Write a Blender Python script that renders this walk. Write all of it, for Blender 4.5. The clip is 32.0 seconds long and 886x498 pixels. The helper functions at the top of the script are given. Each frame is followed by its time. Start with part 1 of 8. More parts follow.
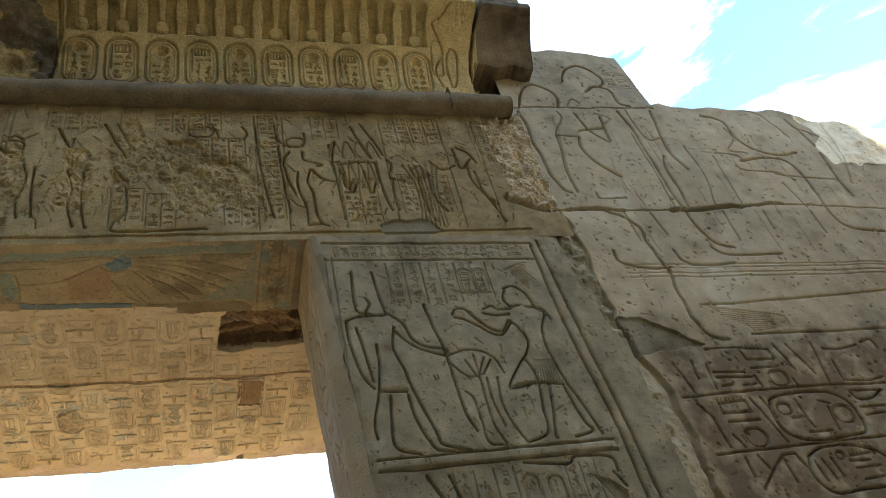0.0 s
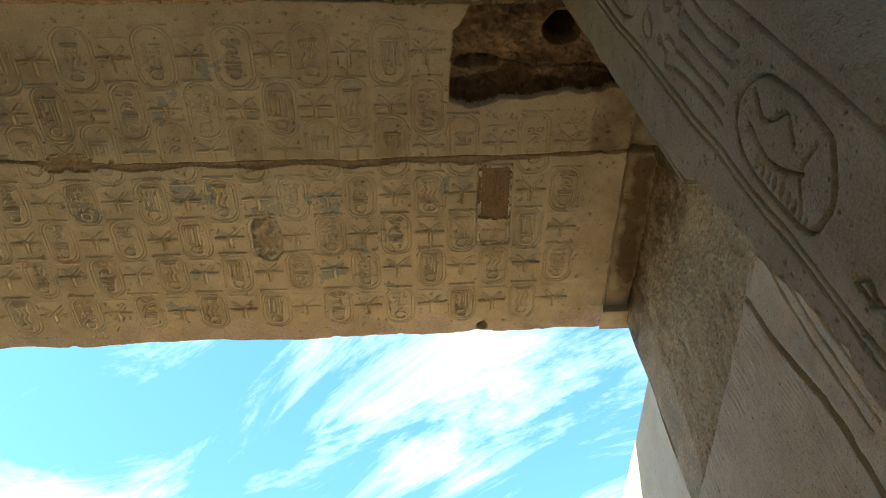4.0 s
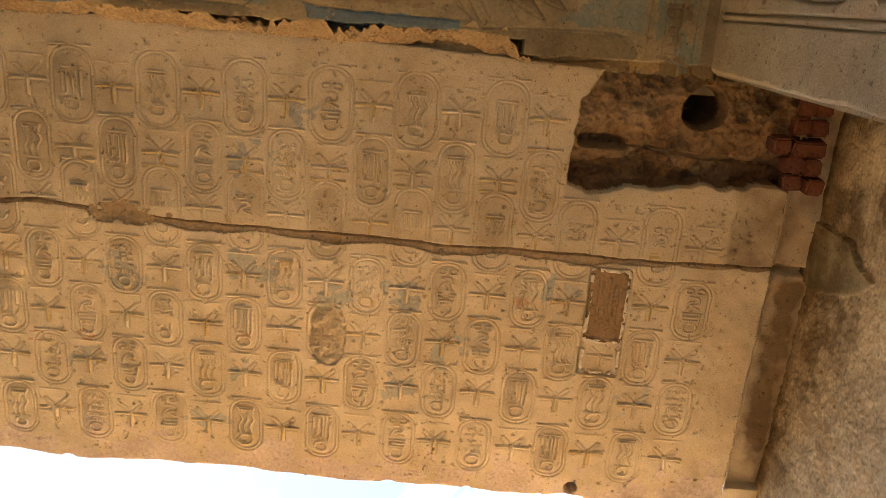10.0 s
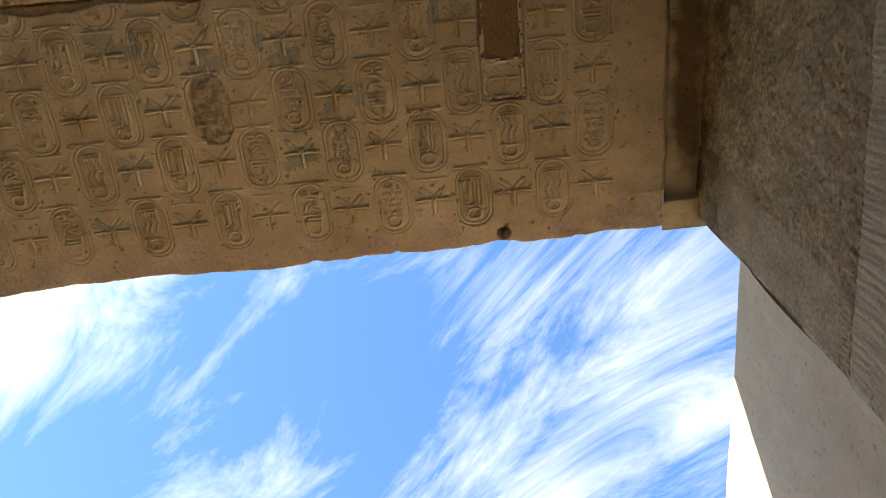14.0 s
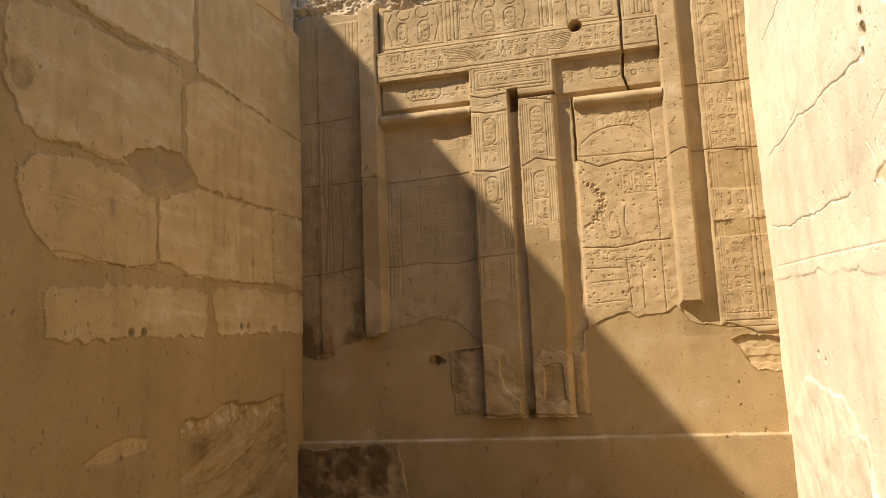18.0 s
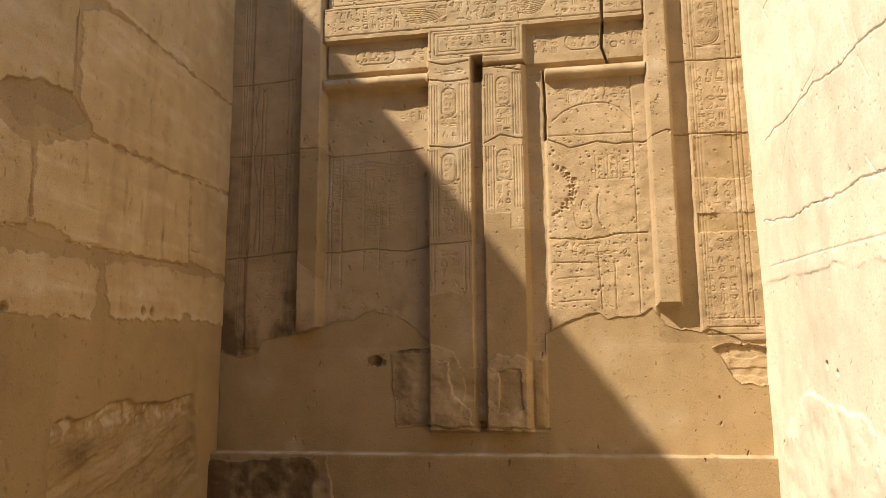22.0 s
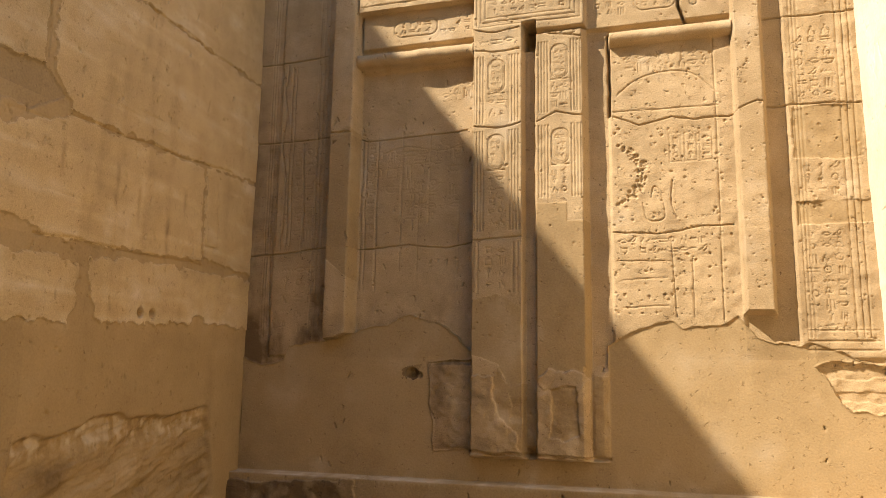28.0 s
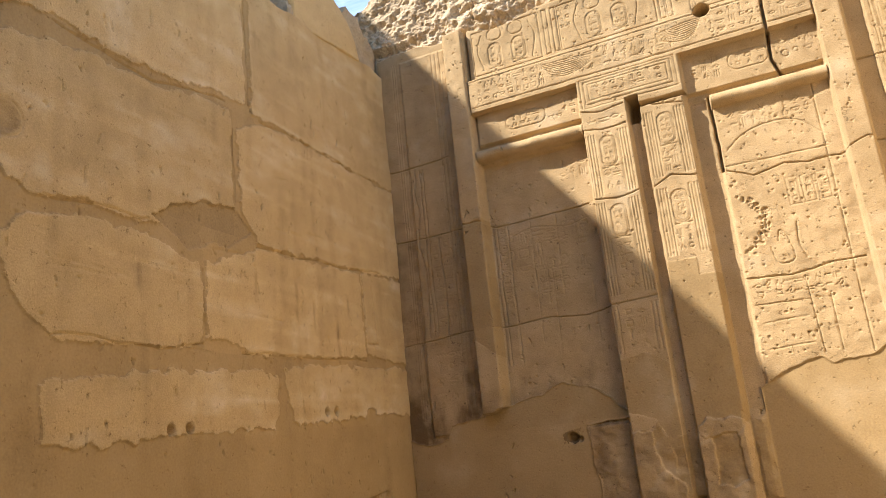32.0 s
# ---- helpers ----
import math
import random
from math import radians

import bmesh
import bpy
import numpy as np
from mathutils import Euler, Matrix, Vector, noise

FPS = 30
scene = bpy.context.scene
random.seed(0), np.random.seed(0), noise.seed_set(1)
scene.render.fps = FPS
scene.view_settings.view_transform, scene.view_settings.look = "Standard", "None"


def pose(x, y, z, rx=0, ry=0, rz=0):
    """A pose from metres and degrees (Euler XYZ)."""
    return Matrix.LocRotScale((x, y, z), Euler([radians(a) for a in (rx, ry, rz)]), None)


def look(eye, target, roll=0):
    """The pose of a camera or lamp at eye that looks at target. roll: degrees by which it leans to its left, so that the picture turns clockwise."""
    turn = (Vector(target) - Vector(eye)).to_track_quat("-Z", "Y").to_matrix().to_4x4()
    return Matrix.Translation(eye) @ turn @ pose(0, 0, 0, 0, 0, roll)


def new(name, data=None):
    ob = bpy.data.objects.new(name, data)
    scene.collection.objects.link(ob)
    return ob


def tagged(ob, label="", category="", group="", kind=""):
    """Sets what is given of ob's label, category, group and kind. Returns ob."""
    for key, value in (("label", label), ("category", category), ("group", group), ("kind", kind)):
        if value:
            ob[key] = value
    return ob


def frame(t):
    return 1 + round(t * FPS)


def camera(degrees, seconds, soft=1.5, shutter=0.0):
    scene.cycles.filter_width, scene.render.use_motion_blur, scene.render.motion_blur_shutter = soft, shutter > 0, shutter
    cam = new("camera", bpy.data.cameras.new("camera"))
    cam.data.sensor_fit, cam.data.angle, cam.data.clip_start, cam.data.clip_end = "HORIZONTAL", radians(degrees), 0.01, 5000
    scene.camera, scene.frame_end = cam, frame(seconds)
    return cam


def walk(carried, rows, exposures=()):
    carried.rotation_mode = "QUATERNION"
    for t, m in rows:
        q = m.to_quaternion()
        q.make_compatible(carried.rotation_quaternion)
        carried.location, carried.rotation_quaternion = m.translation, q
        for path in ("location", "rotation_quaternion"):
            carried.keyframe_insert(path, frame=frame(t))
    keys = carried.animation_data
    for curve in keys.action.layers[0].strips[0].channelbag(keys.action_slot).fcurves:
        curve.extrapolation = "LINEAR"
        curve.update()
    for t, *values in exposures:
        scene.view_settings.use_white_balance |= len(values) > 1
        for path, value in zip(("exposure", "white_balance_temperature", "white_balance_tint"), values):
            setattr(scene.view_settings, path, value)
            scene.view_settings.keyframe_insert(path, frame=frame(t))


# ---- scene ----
cam = camera(59.5, 32.0, soft=0.7)
PATH = [
    (0, (0.029, -1.598, 1.581), (0.635, -0.212, 2.889), -16.1),
    (0.5, (0.071, -1.547, 1.519), (0.555, -0.109, 2.822), -14.6),
    (1, (0.038, -1.211, 1.457), (0.486, 0.248, 2.75), -13.9),
    (1.5, (0.037, -0.708, 1.474), (0.488, 0.696, 2.825), -13.6),
    (2, (0.124, -0.167, 1.389), (0.521, 1.243, 2.75), -11.6),
    (2.5, (0.035, 0.271, 1.326), (0.341, 1.681, 2.711), -9.9),
    (3, (-0.051, 0.729, 1.364), (0.231, 2.07, 2.822), -9.6),
    (3.5, (0.012, 1.134, 1.357), (0.194, 2.423, 2.874), -7.6),
    (4, (-0.05, 1.46, 1.373), (0.03, 2.66, 2.97), -4.9),
    (4.5, (-0.238, 1.726, 1.403), (-0.155, 2.813, 3.08), -5.5),
    (6.5, (-0.331, 2.44, 1.655), (-0.43, 3.294, 3.461), 2.0),
    (7, (-0.319, 2.457, 1.678), (-0.441, 3.122, 3.56), -3.1),
    (7.5, (-0.304, 2.528, 1.688), (-0.439, 3.171, 3.577), -11.1),
    (8, (-0.198, 2.677, 1.645), (-0.349, 3.316, 3.534), -3.4),
    (8.5, (-0.141, 2.718, 1.671), (-0.217, 3.339, 3.571), 2.7),
    (9, (-0.237, 2.65, 1.662), (-0.266, 3.269, 3.563), 2.3),
    (9.5, (-0.306, 2.584, 1.648), (-0.332, 3.207, 3.549), 4.4),
    (10, (-0.336, 2.552, 1.641), (-0.357, 3.171, 3.543), 6.6),
    (10.5, (-0.335, 2.521, 1.641), (-0.373, 3.142, 3.542), 8.8),
    (11, (-0.342, 2.569, 1.635), (-0.373, 3.177, 3.541), 6.5),
    (11.5, (-0.333, 2.617, 1.637), (-0.36, 3.227, 3.541), 4.6),
    (12, (-0.313, 2.698, 1.636), (-0.329, 3.309, 3.541), 1.8),
    (12.5, (-0.229, 2.819, 1.64), (-0.244, 3.434, 3.543), -2.2),
    (13, (-0.104, 2.902, 1.615), (-0.123, 3.525, 3.516), -5.1),
    (13.5, (0.003, 2.975, 1.615), (-0.011, 3.659, 3.495), -4.7),
    (15.5, (0.401, 5.475, 1.542), (0.323, 6.816, 3.024), -3.0),
    (16, (0.351, 5.617, 1.55), (0.282, 7.132, 2.854), 0.9),
    (16.3, (0.33, 5.697, 1.502), (0.277, 7.363, 2.607), 1.4),
    (16.5, (0.323, 5.754, 1.477), (0.263, 7.507, 2.437), 1.1),
    (17, (0.368, 5.871, 1.433), (0.118, 7.751, 2.068), -1.2),
    (17.4, (0.396, 5.906, 1.35), (-0.007, 7.807, 1.824), -2.1),
    (17.5, (0.394, 5.915, 1.342), (-0.063, 7.818, 1.752), -2.5),
    (18, (0.35, 5.971, 1.312), (-0.125, 7.889, 1.619), -2.4),
    (18.5, (0.275, 6.031, 1.3), (-0.206, 7.956, 1.548), -1.6),
    (19, (0.232, 6.081, 1.301), (-0.25, 8.012, 1.505), -1.4),
    (19.5, (0.272, 6.151, 1.293), (-0.215, 8.084, 1.46), -1.5),
    (20, (0.342, 6.298, 1.22), (-0.16, 8.222, 1.437), -1.6),
    (20.5, (0.308, 6.534, 1.164), (-0.214, 8.434, 1.504), 1.3),
    (21, (0.162, 6.696, 1.197), (-0.243, 8.625, 1.538), 3.0),
    (21.5, (0.095, 6.714, 1.256), (-0.241, 8.658, 1.584), 2.6),
    (22, (0.165, 6.828, 1.245), (-0.183, 8.769, 1.58), -0.4),
    (22.5, (0.313, 7.006, 1.241), (-0.063, 8.941, 1.578), -0.2),
    (23, (0.381, 7.112, 1.263), (-0.014, 9.043, 1.602), -0.3),
    (23.5, (0.341, 7.076, 1.257), (-0.044, 9.012, 1.576), -0.3),
    (24, (0.327, 7.108, 1.239), (-0.08, 9.044, 1.536), 0.9),
    (24.5, (0.372, 7.235, 1.253), (-0.057, 9.166, 1.551), 0.5),
    (25, (0.37, 7.369, 1.262), (-0.048, 9.301, 1.566), 0.4),
    (25.5, (0.267, 7.5, 1.281), (-0.098, 9.442, 1.593), 0.9),
    (27.5, (0.369, 7.697, 1.344), (0.016, 9.64, 1.66), 2.0),
    (28, (0.339, 7.659, 1.339), (-0.245, 9.541, 1.677), 0.9),
    (28.5, (0.279, 7.508, 1.343), (-0.451, 9.337, 1.687), -3.2),
    (29, (0.246, 7.313, 1.34), (-0.529, 9.123, 1.69), -5.0),
    (29.5, (0.182, 7.268, 1.349), (-0.704, 9.02, 1.731), -4.3),
    (30, (0.132, 7.29, 1.364), (-0.882, 8.954, 1.818), -5.2),
    (30.5, (0.115, 7.337, 1.36), (-0.864, 9.012, 1.847), -5.5),
    (31, (0.103, 7.312, 1.36), (-0.839, 8.999, 1.876), -5.3),
    (31.5, (0.141, 7.234, 1.365), (-0.697, 8.976, 1.878), -5.7),
    (32, (0.186, 7.137, 1.355), (-0.598, 8.904, 1.87), -5.9),
]
EXPOSURES = [(0, 3.1, 7500, 5), (1, 3.2, 7600, 6), (2, 3.05, 7250, 3), (3, 2.2, 6800, -4), (4, 2.1, 6800, 0), (7, 3.05, 9200, 23), (9, 3.2, 9200, 24), (12, 3.28, 9200, 24), (13, 2.78, 9000, 26), (13.5, 2.3, 8200, 18), (15.3, 0.0, 6300, 10),
             (16, 0.0, 6300, 10), (17, -0.2, 6350, 11), (18, 0.62, 6600, 11), (20, 0.74, 6650, 13), (21, 0.42, 6500, 14), (22, 0.68, 6500, 13), (24, 0.52, 6400, 13), (25.5, 0.6, 6450, 13), (28, 0.95, 6500, 13), (29, 1.28, 6300, 12), (30, 1.42, 6250, 12), (32, 1.17, 6200, 12)]
walk(cam, [(t, look(eye, target, roll)) for t, eye, target, roll in PATH], EXPOSURES)

# ---- body ----
# ---- light ----
SUN_DIR = Vector((1.0, 0.75, -1.30)).normalized()
sun = new("sun", bpy.data.lights.new("sun", "SUN"))
sun.data.energy, sun.data.angle, sun.data.color = 5.0, radians(0.4), (1.0, 0.94, 0.85)
sun.matrix_world = look((0, 0, 30), Vector((0, 0, 30)) + SUN_DIR)

world = bpy.data.worlds.new("sky")
scene.world = world
world.use_nodes = True
wn, wl = world.node_tree.nodes, world.node_tree.links
wn.clear()
w_out, w_bg = wn.new("ShaderNodeOutputWorld"), wn.new("ShaderNodeBackground")
w_sky = wn.new("ShaderNodeTexSky")
w_sky.sky_type, w_sky.sun_disc = "NISHITA", False
w_sky.sun_elevation = math.asin(-SUN_DIR.z)
w_sky.sun_rotation = math.atan2(-SUN_DIR.x, -SUN_DIR.y)
w_sky.air_density, w_sky.dust_density, w_sky.ozone_density = 1.0, 0.15, 3.0
w_bg.inputs["Strength"].default_value = 0.125
# streaks of high cloud, laid on a plane far above
w_co, w_map, w_n1, w_n2, w_r1, w_mul, w_mix = (wn.new("ShaderNode" + k) for k in (
    "TexCoord", "Mapping", "TexNoise", "TexNoise", "ValToRGB", "Math", "Mix"))
w_sep, w_dx, w_dy, w_max, w_com = (wn.new("ShaderNode" + k) for k in ("SeparateXYZ", "Math", "Math", "Math", "CombineXYZ"))
wl.new(w_co.outputs["Generated"], w_sep.inputs[0])
w_max.operation, w_dx.operation, w_dy.operation = "MAXIMUM", "DIVIDE", "DIVIDE"
w_max.inputs[1].default_value = 0.08
wl.new(w_sep.outputs["Z"], w_max.inputs[0])
for n_, ax in ((w_dx, "X"), (w_dy, "Y")):
    wl.new(w_sep.outputs[ax], n_.inputs[0])
    wl.new(w_max.outputs[0], n_.inputs[1])
wl.new(w_dx.outputs[0], w_com.inputs["X"])
wl.new(w_dy.outputs[0], w_com.inputs["Y"])
w_turn, w_sat = wn.new("ShaderNodeMapping"), wn.new("ShaderNodeHueSaturation")
w_turn.inputs["Rotation"].default_value = (0, 0, radians(-52))
w_sat.inputs["Saturation"].default_value, w_sat.inputs["Value"].default_value = 1.18, 1.30
wl.new(w_com.outputs[0], w_turn.inputs["Vector"])
wl.new(w_turn.outputs[0], w_map.inputs["Vector"])
w_map.inputs["Scale"].default_value = (2.6, 0.75, 1.0)
wl.new(w_map.outputs[0], w_n1.inputs["Vector"])
w_n1.inputs["Scale"].default_value, w_n1.inputs["Detail"].default_value, w_n1.inputs["Roughness"].default_value = 2.0, 12.0, 0.69
w_n1.inputs["Distortion"].default_value = 0.75
wl.new(w_com.outputs[0], w_n2.inputs["Vector"])
w_n2.inputs["Scale"].default_value, w_n2.inputs["Detail"].default_value = 1.5, 2.0
w_mul.operation = "MULTIPLY"
wl.new(w_n1.outputs["Fac"], w_mul.inputs[0])
wl.new(w_n2.outputs["Fac"], w_mul.inputs[1])
wl.new(w_mul.outputs[0], w_r1.inputs["Fac"])
w_r1.color_ramp.elements[0].position, w_r1.color_ramp.elements[1].position = 0.230, 0.58
w_r1.color_ramp.elements[1].color = (0.85, 0.85, 0.85, 1)
w_mix.data_type = "RGBA"
wl.new(w_r1.outputs["Color"], w_mix.inputs["Factor"])
wl.new(w_sky.outputs["Color"], w_sat.inputs["Color"])
wl.new(w_sat.outputs["Color"], w_mix.inputs[6])
w_mix.inputs[7].default_value = (9.2, 9.3, 9.4, 1)
wl.new(w_mix.outputs[2], w_bg.inputs["Color"])
wl.new(w_bg.outputs[0], w_out.inputs["Surface"])


# ---- materials ----
def stone(name, base, dark, rough=0.9, grain=60.0, bump=0.35, stain_shade=0.5, warm=None, scale=1.0, speck=0.5, spots=0.6):
    """Weathered sandstone or mud plaster: broad stains, fine grain, pits; a little different from piece to piece."""
    m = bpy.data.materials.new(name)
    m.use_nodes = True
    n, l = m.node_tree.nodes, m.node_tree.links
    bsdf = n["Principled BSDF"]
    bsdf.inputs["Roughness"].default_value = rough
    bsdf.inputs["Specular IOR Level"].default_value = 0.15
    co = n.new("ShaderNodeTexCoord")
    big, mid, fine = n.new("ShaderNodeTexNoise"), n.new("ShaderNodeTexNoise"), n.new("ShaderNodeTexNoise")
    for t, s, d in ((big, 0.9 * scale, 5.0), (mid, 7.0 * scale, 6.0), (fine, grain, 5.0)):
        t.inputs["Scale"].default_value, t.inputs["Detail"].default_value = s, d
        l.new(co.outputs["Object"], t.inputs["Vector"])
    big.inputs["Roughness"].default_value = 0.62
    ramp = n.new("ShaderNodeValToRGB")
    ramp.color_ramp.elements[0].position, ramp.color_ramp.elements[1].position = 0.32, 0.68
    ramp.color_ramp.elements[0].color = (*dark, 1)
    ramp.color_ramp.elements[1].color = (*base, 1)
    if warm:
        e = ramp.color_ramp.elements.new(0.5)
        e.color = (*warm, 1)
    add = n.new("ShaderNodeMix")
    add.data_type = "FLOAT"
    add.inputs[0].default_value = 1 - stain_shade
    l.new(big.outputs["Fac"], add.inputs[2])
    l.new(mid.outputs["Fac"], add.inputs[3])
    l.new(add.outputs[0], ramp.inputs["Fac"])
    info = n.new("ShaderNodeObjectInfo")
    hsv = n.new("ShaderNodeHueSaturation")
    vr = n.new("ShaderNodeMapRange")
    vr.inputs["To Min"].default_value, vr.inputs["To Max"].default_value = 0.92, 1.07
    l.new(info.outputs["Random"], vr.inputs["Value"])
    l.new(vr.outputs[0], hsv.inputs["Value"])
    spk = n.new("ShaderNodeMix")
    spk.data_type, spk.blend_type = "RGBA", "OVERLAY"
    spk.inputs["Factor"].default_value = speck
    l.new(ramp.outputs["Color"], spk.inputs[6])
    l.new(fine.outputs["Color"], spk.inputs[7])
    bw = n.new("ShaderNodeRGBToBW")
    l.new(fine.outputs["Color"], bw.inputs[0])
    l.new(bw.outputs[0], spk.inputs[7])
    # scattered dark pits and specks
    sp, rp, mx = n.new("ShaderNodeTexNoise"), n.new("ShaderNodeValToRGB"), n.new("ShaderNodeMix")
    sp.inputs["Scale"].default_value, sp.inputs["Detail"].default_value, sp.inputs["Roughness"].default_value = 34.0 * scale, 3.0, 0.7
    l.new(co.outputs["Object"], sp.inputs["Vector"])
    rp.color_ramp.elements[0].position, rp.color_ramp.elements[1].position = 0.62, 0.74
    l.new(sp.outputs["Fac"], rp.inputs["Fac"])
    mx.data_type, mx.blend_type = "RGBA", "MULTIPLY"
    l.new(rp.outputs["Color"], mx.inputs["Factor"])
    l.new(spk.outputs[2], mx.inputs[6])
    mx.inputs[7].default_value = (spots, spots * 0.96, spots * 0.9, 1)
    # stains, painted shade (over 0), bleached wear, painted light (under 0) on a surface
    at, sn, m1, m2, dk, pl = (n.new("ShaderNode" + k) for k in ("Attribute", "TexNoise", "Math", "Math", "Mix", "Mix"))
    at.attribute_name = "stain_shade"
    sn.inputs["Scale"].default_value, sn.inputs["Detail"].default_value = 9.0, 6.0
    l.new(co.outputs["Object"], sn.inputs["Vector"])
    gain = n.new("ShaderNodeMapRange")
    gain.inputs["From Min"].default_value, gain.inputs["From Max"].default_value = 0.3, 0.65
    gain.inputs["To Min"].default_value, gain.inputs["To Max"].default_value = 0.35, 1.25
    l.new(sn.outputs["Fac"], gain.inputs["Value"])
    m1.operation, m2.operation = "MULTIPLY", "MULTIPLY"
    m1.use_clamp = m2.use_clamp = True
    l.new(at.outputs["Fac"], m1.inputs[0])
    l.new(gain.outputs[0], m1.inputs[1])
    neg = n.new("ShaderNodeMath")
    neg.operation = "MULTIPLY"
    neg.inputs[1].default_value = -1.0
    l.new(at.outputs["Fac"], neg.inputs[0])
    l.new(neg.outputs[0], m2.inputs[0])
    l.new(gain.outputs[0], m2.inputs[1])
    for nd, blend, col in ((dk, "MULTIPLY", (0.36, 0.32, 0.28, 1)), (pl, "SCREEN", (0.42, 0.36, 0.27, 1))):
        nd.data_type, nd.blend_type = "RGBA", blend
        nd.inputs[7].default_value = col
    l.new(m1.outputs[0], dk.inputs["Factor"])
    l.new(m2.outputs[0], pl.inputs["Factor"])
    l.new(mx.outputs[2], dk.inputs[6])
    l.new(dk.outputs[2], pl.inputs[6])
    l.new(pl.outputs[2], hsv.inputs["Color"])
    l.new(hsv.outputs["Color"], bsdf.inputs["Base Color"])
    b1, b2 = n.new("ShaderNodeBump"), n.new("ShaderNodeBump")
    b1.inputs["Strength"].default_value, b1.inputs["Distance"].default_value = bump, 0.02
    b2.inputs["Strength"].default_value, b2.inputs["Distance"].default_value = min(1.0, bump * 1.6), 0.005
    l.new(mid.outputs["Fac"], b1.inputs["Height"])
    l.new(fine.outputs["Fac"], b2.inputs["Height"])
    l.new(b1.outputs[0], b2.inputs["Normal"])
    b3 = n.new("ShaderNodeBump")
    b3.invert = True
    b3.inputs["Strength"].default_value, b3.inputs["Distance"].default_value = 0.7, 0.006
    l.new(rp.outputs["Color"], b3.inputs["Height"])
    l.new(b2.outputs[0], b3.inputs["Normal"])
    l.new(b3.outputs[0], bsdf.inputs["Normal"])
    return m


M_END = stone("sandstone_warm", (0.485, 0.338, 0.172), (0.35, 0.238, 0.112), warm=(0.42, 0.289, 0.142), grain=130, speck=0.4, spots=0.5, bump=0.35)
M_FILL = stone("mud_plaster", (0.43, 0.286, 0.124), (0.375, 0.244, 0.101), grain=90, bump=0.16, warm=(0.40, 0.263, 0.112), speck=0.25, spots=0.85)
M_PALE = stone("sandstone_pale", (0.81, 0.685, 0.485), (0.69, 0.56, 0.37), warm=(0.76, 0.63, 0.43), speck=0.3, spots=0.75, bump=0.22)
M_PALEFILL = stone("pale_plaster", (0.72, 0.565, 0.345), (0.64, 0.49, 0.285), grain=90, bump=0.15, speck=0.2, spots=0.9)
M_GREY = stone("sandstone_grey", (0.305, 0.236, 0.140), (0.148, 0.112, 0.065), warm=(0.225, 0.173, 0.101), grain=130, bump=0.38, spots=0.4, speck=0.5)
M_SOFF = stone("sandstone_ochre", (0.68, 0.552, 0.368), (0.465, 0.353, 0.212), warm=(0.59, 0.468, 0.302), grain=140, speck=0.45, spots=0.45, bump=0.35)
M_HEAD = stone("weathered_broken_stone", (0.56, 0.428, 0.268), (0.37, 0.273, 0.162), bump=0.9, warm=(0.48, 0.362, 0.222), spots=0.5)
M_ROUGH = stone("broken_stone", (0.47, 0.36, 0.222), (0.29, 0.212, 0.122), bump=0.9, warm=(0.40, 0.30, 0.178))
M_DARK = stone("sooty_mortar", (0.16, 0.10, 0.06), (0.07, 0.045, 0.03), bump=0.8)
M_COURTLIT = stone("court_lit_sandstone", (0.69, 0.555, 0.375), (0.53, 0.415, 0.275), grain=130, bump=0.4, speck=0.6)
M_BRICK = stone("red_brick", (0.20, 0.075, 0.045), (0.10, 0.040, 0.026), speck=0.7)
# raised in brightness so that the unseen ground lights the soffit
M_SAND = stone("trodden_sand", (0.62, 0.50, 0.335), (0.52, 0.41, 0.265), grain=120, bump=0.4)
M_BLUE = stone("faded_blue_paint", (0.225, 0.23, 0.16), (0.27, 0.225, 0.135), warm=(0.19, 0.205, 0.15))
M_RED = stone("faded_red_paint", (0.30, 0.19, 0.10), (0.25, 0.175, 0.095), warm=(0.28, 0.185, 0.10))
M_YELLOW = stone("faded_yellow_paint", (0.40, 0.305, 0.160), (0.29, 0.215, 0.112))
M_MAUVE = stone("skylight_tinted_stone", (0.66, 0.52, 0.40), (0.50, 0.38, 0.285), speck=0.6)
M_OCHRE = stone("ochre_paint", (0.52, 0.375, 0.17), (0.42, 0.29, 0.12))
M_BED = stone("brown_mortar", (0.48, 0.335, 0.19), (0.36, 0.24, 0.13), bump=0.9, speck=0.7)
M_DARKBROWN = stone("dark_brown_stone", (0.255, 0.148, 0.075), (0.115, 0.064, 0.033), bump=0.7)
M_WHITE = stone("white_mortar", (0.74, 0.66, 0.50), (0.58, 0.48, 0.33), bump=0.6)
M_DEEPBLUE = stone("blue_paint", (0.115, 0.165, 0.185), (0.16, 0.175, 0.155), warm=(0.13, 0.17, 0.17))
M_SMOOTH = stone("smooth_grey_stone", (0.375, 0.285, 0.175), (0.245, 0.18, 0.106), grain=130, bump=0.45, spots=0.5, speck=0.6)
M_GREYFILL = stone("grey_plaster", (0.235, 0.186, 0.115), (0.18, 0.14, 0.085), bump=0.2, spots=0.8)
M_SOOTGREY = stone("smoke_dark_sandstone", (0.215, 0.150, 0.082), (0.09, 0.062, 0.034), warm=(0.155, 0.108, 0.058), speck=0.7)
M_ROUGHGREY = stone("pecked_sandstone", (0.55, 0.41, 0.243), (0.335, 0.242, 0.138), bump=1.2, speck=0.9)
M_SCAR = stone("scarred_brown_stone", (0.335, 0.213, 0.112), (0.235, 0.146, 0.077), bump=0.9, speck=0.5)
M_BLUEWASH = stone("blue_washed_stone", (0.47, 0.405, 0.29), (0.54, 0.42, 0.265), warm=(0.39, 0.36, 0.275))
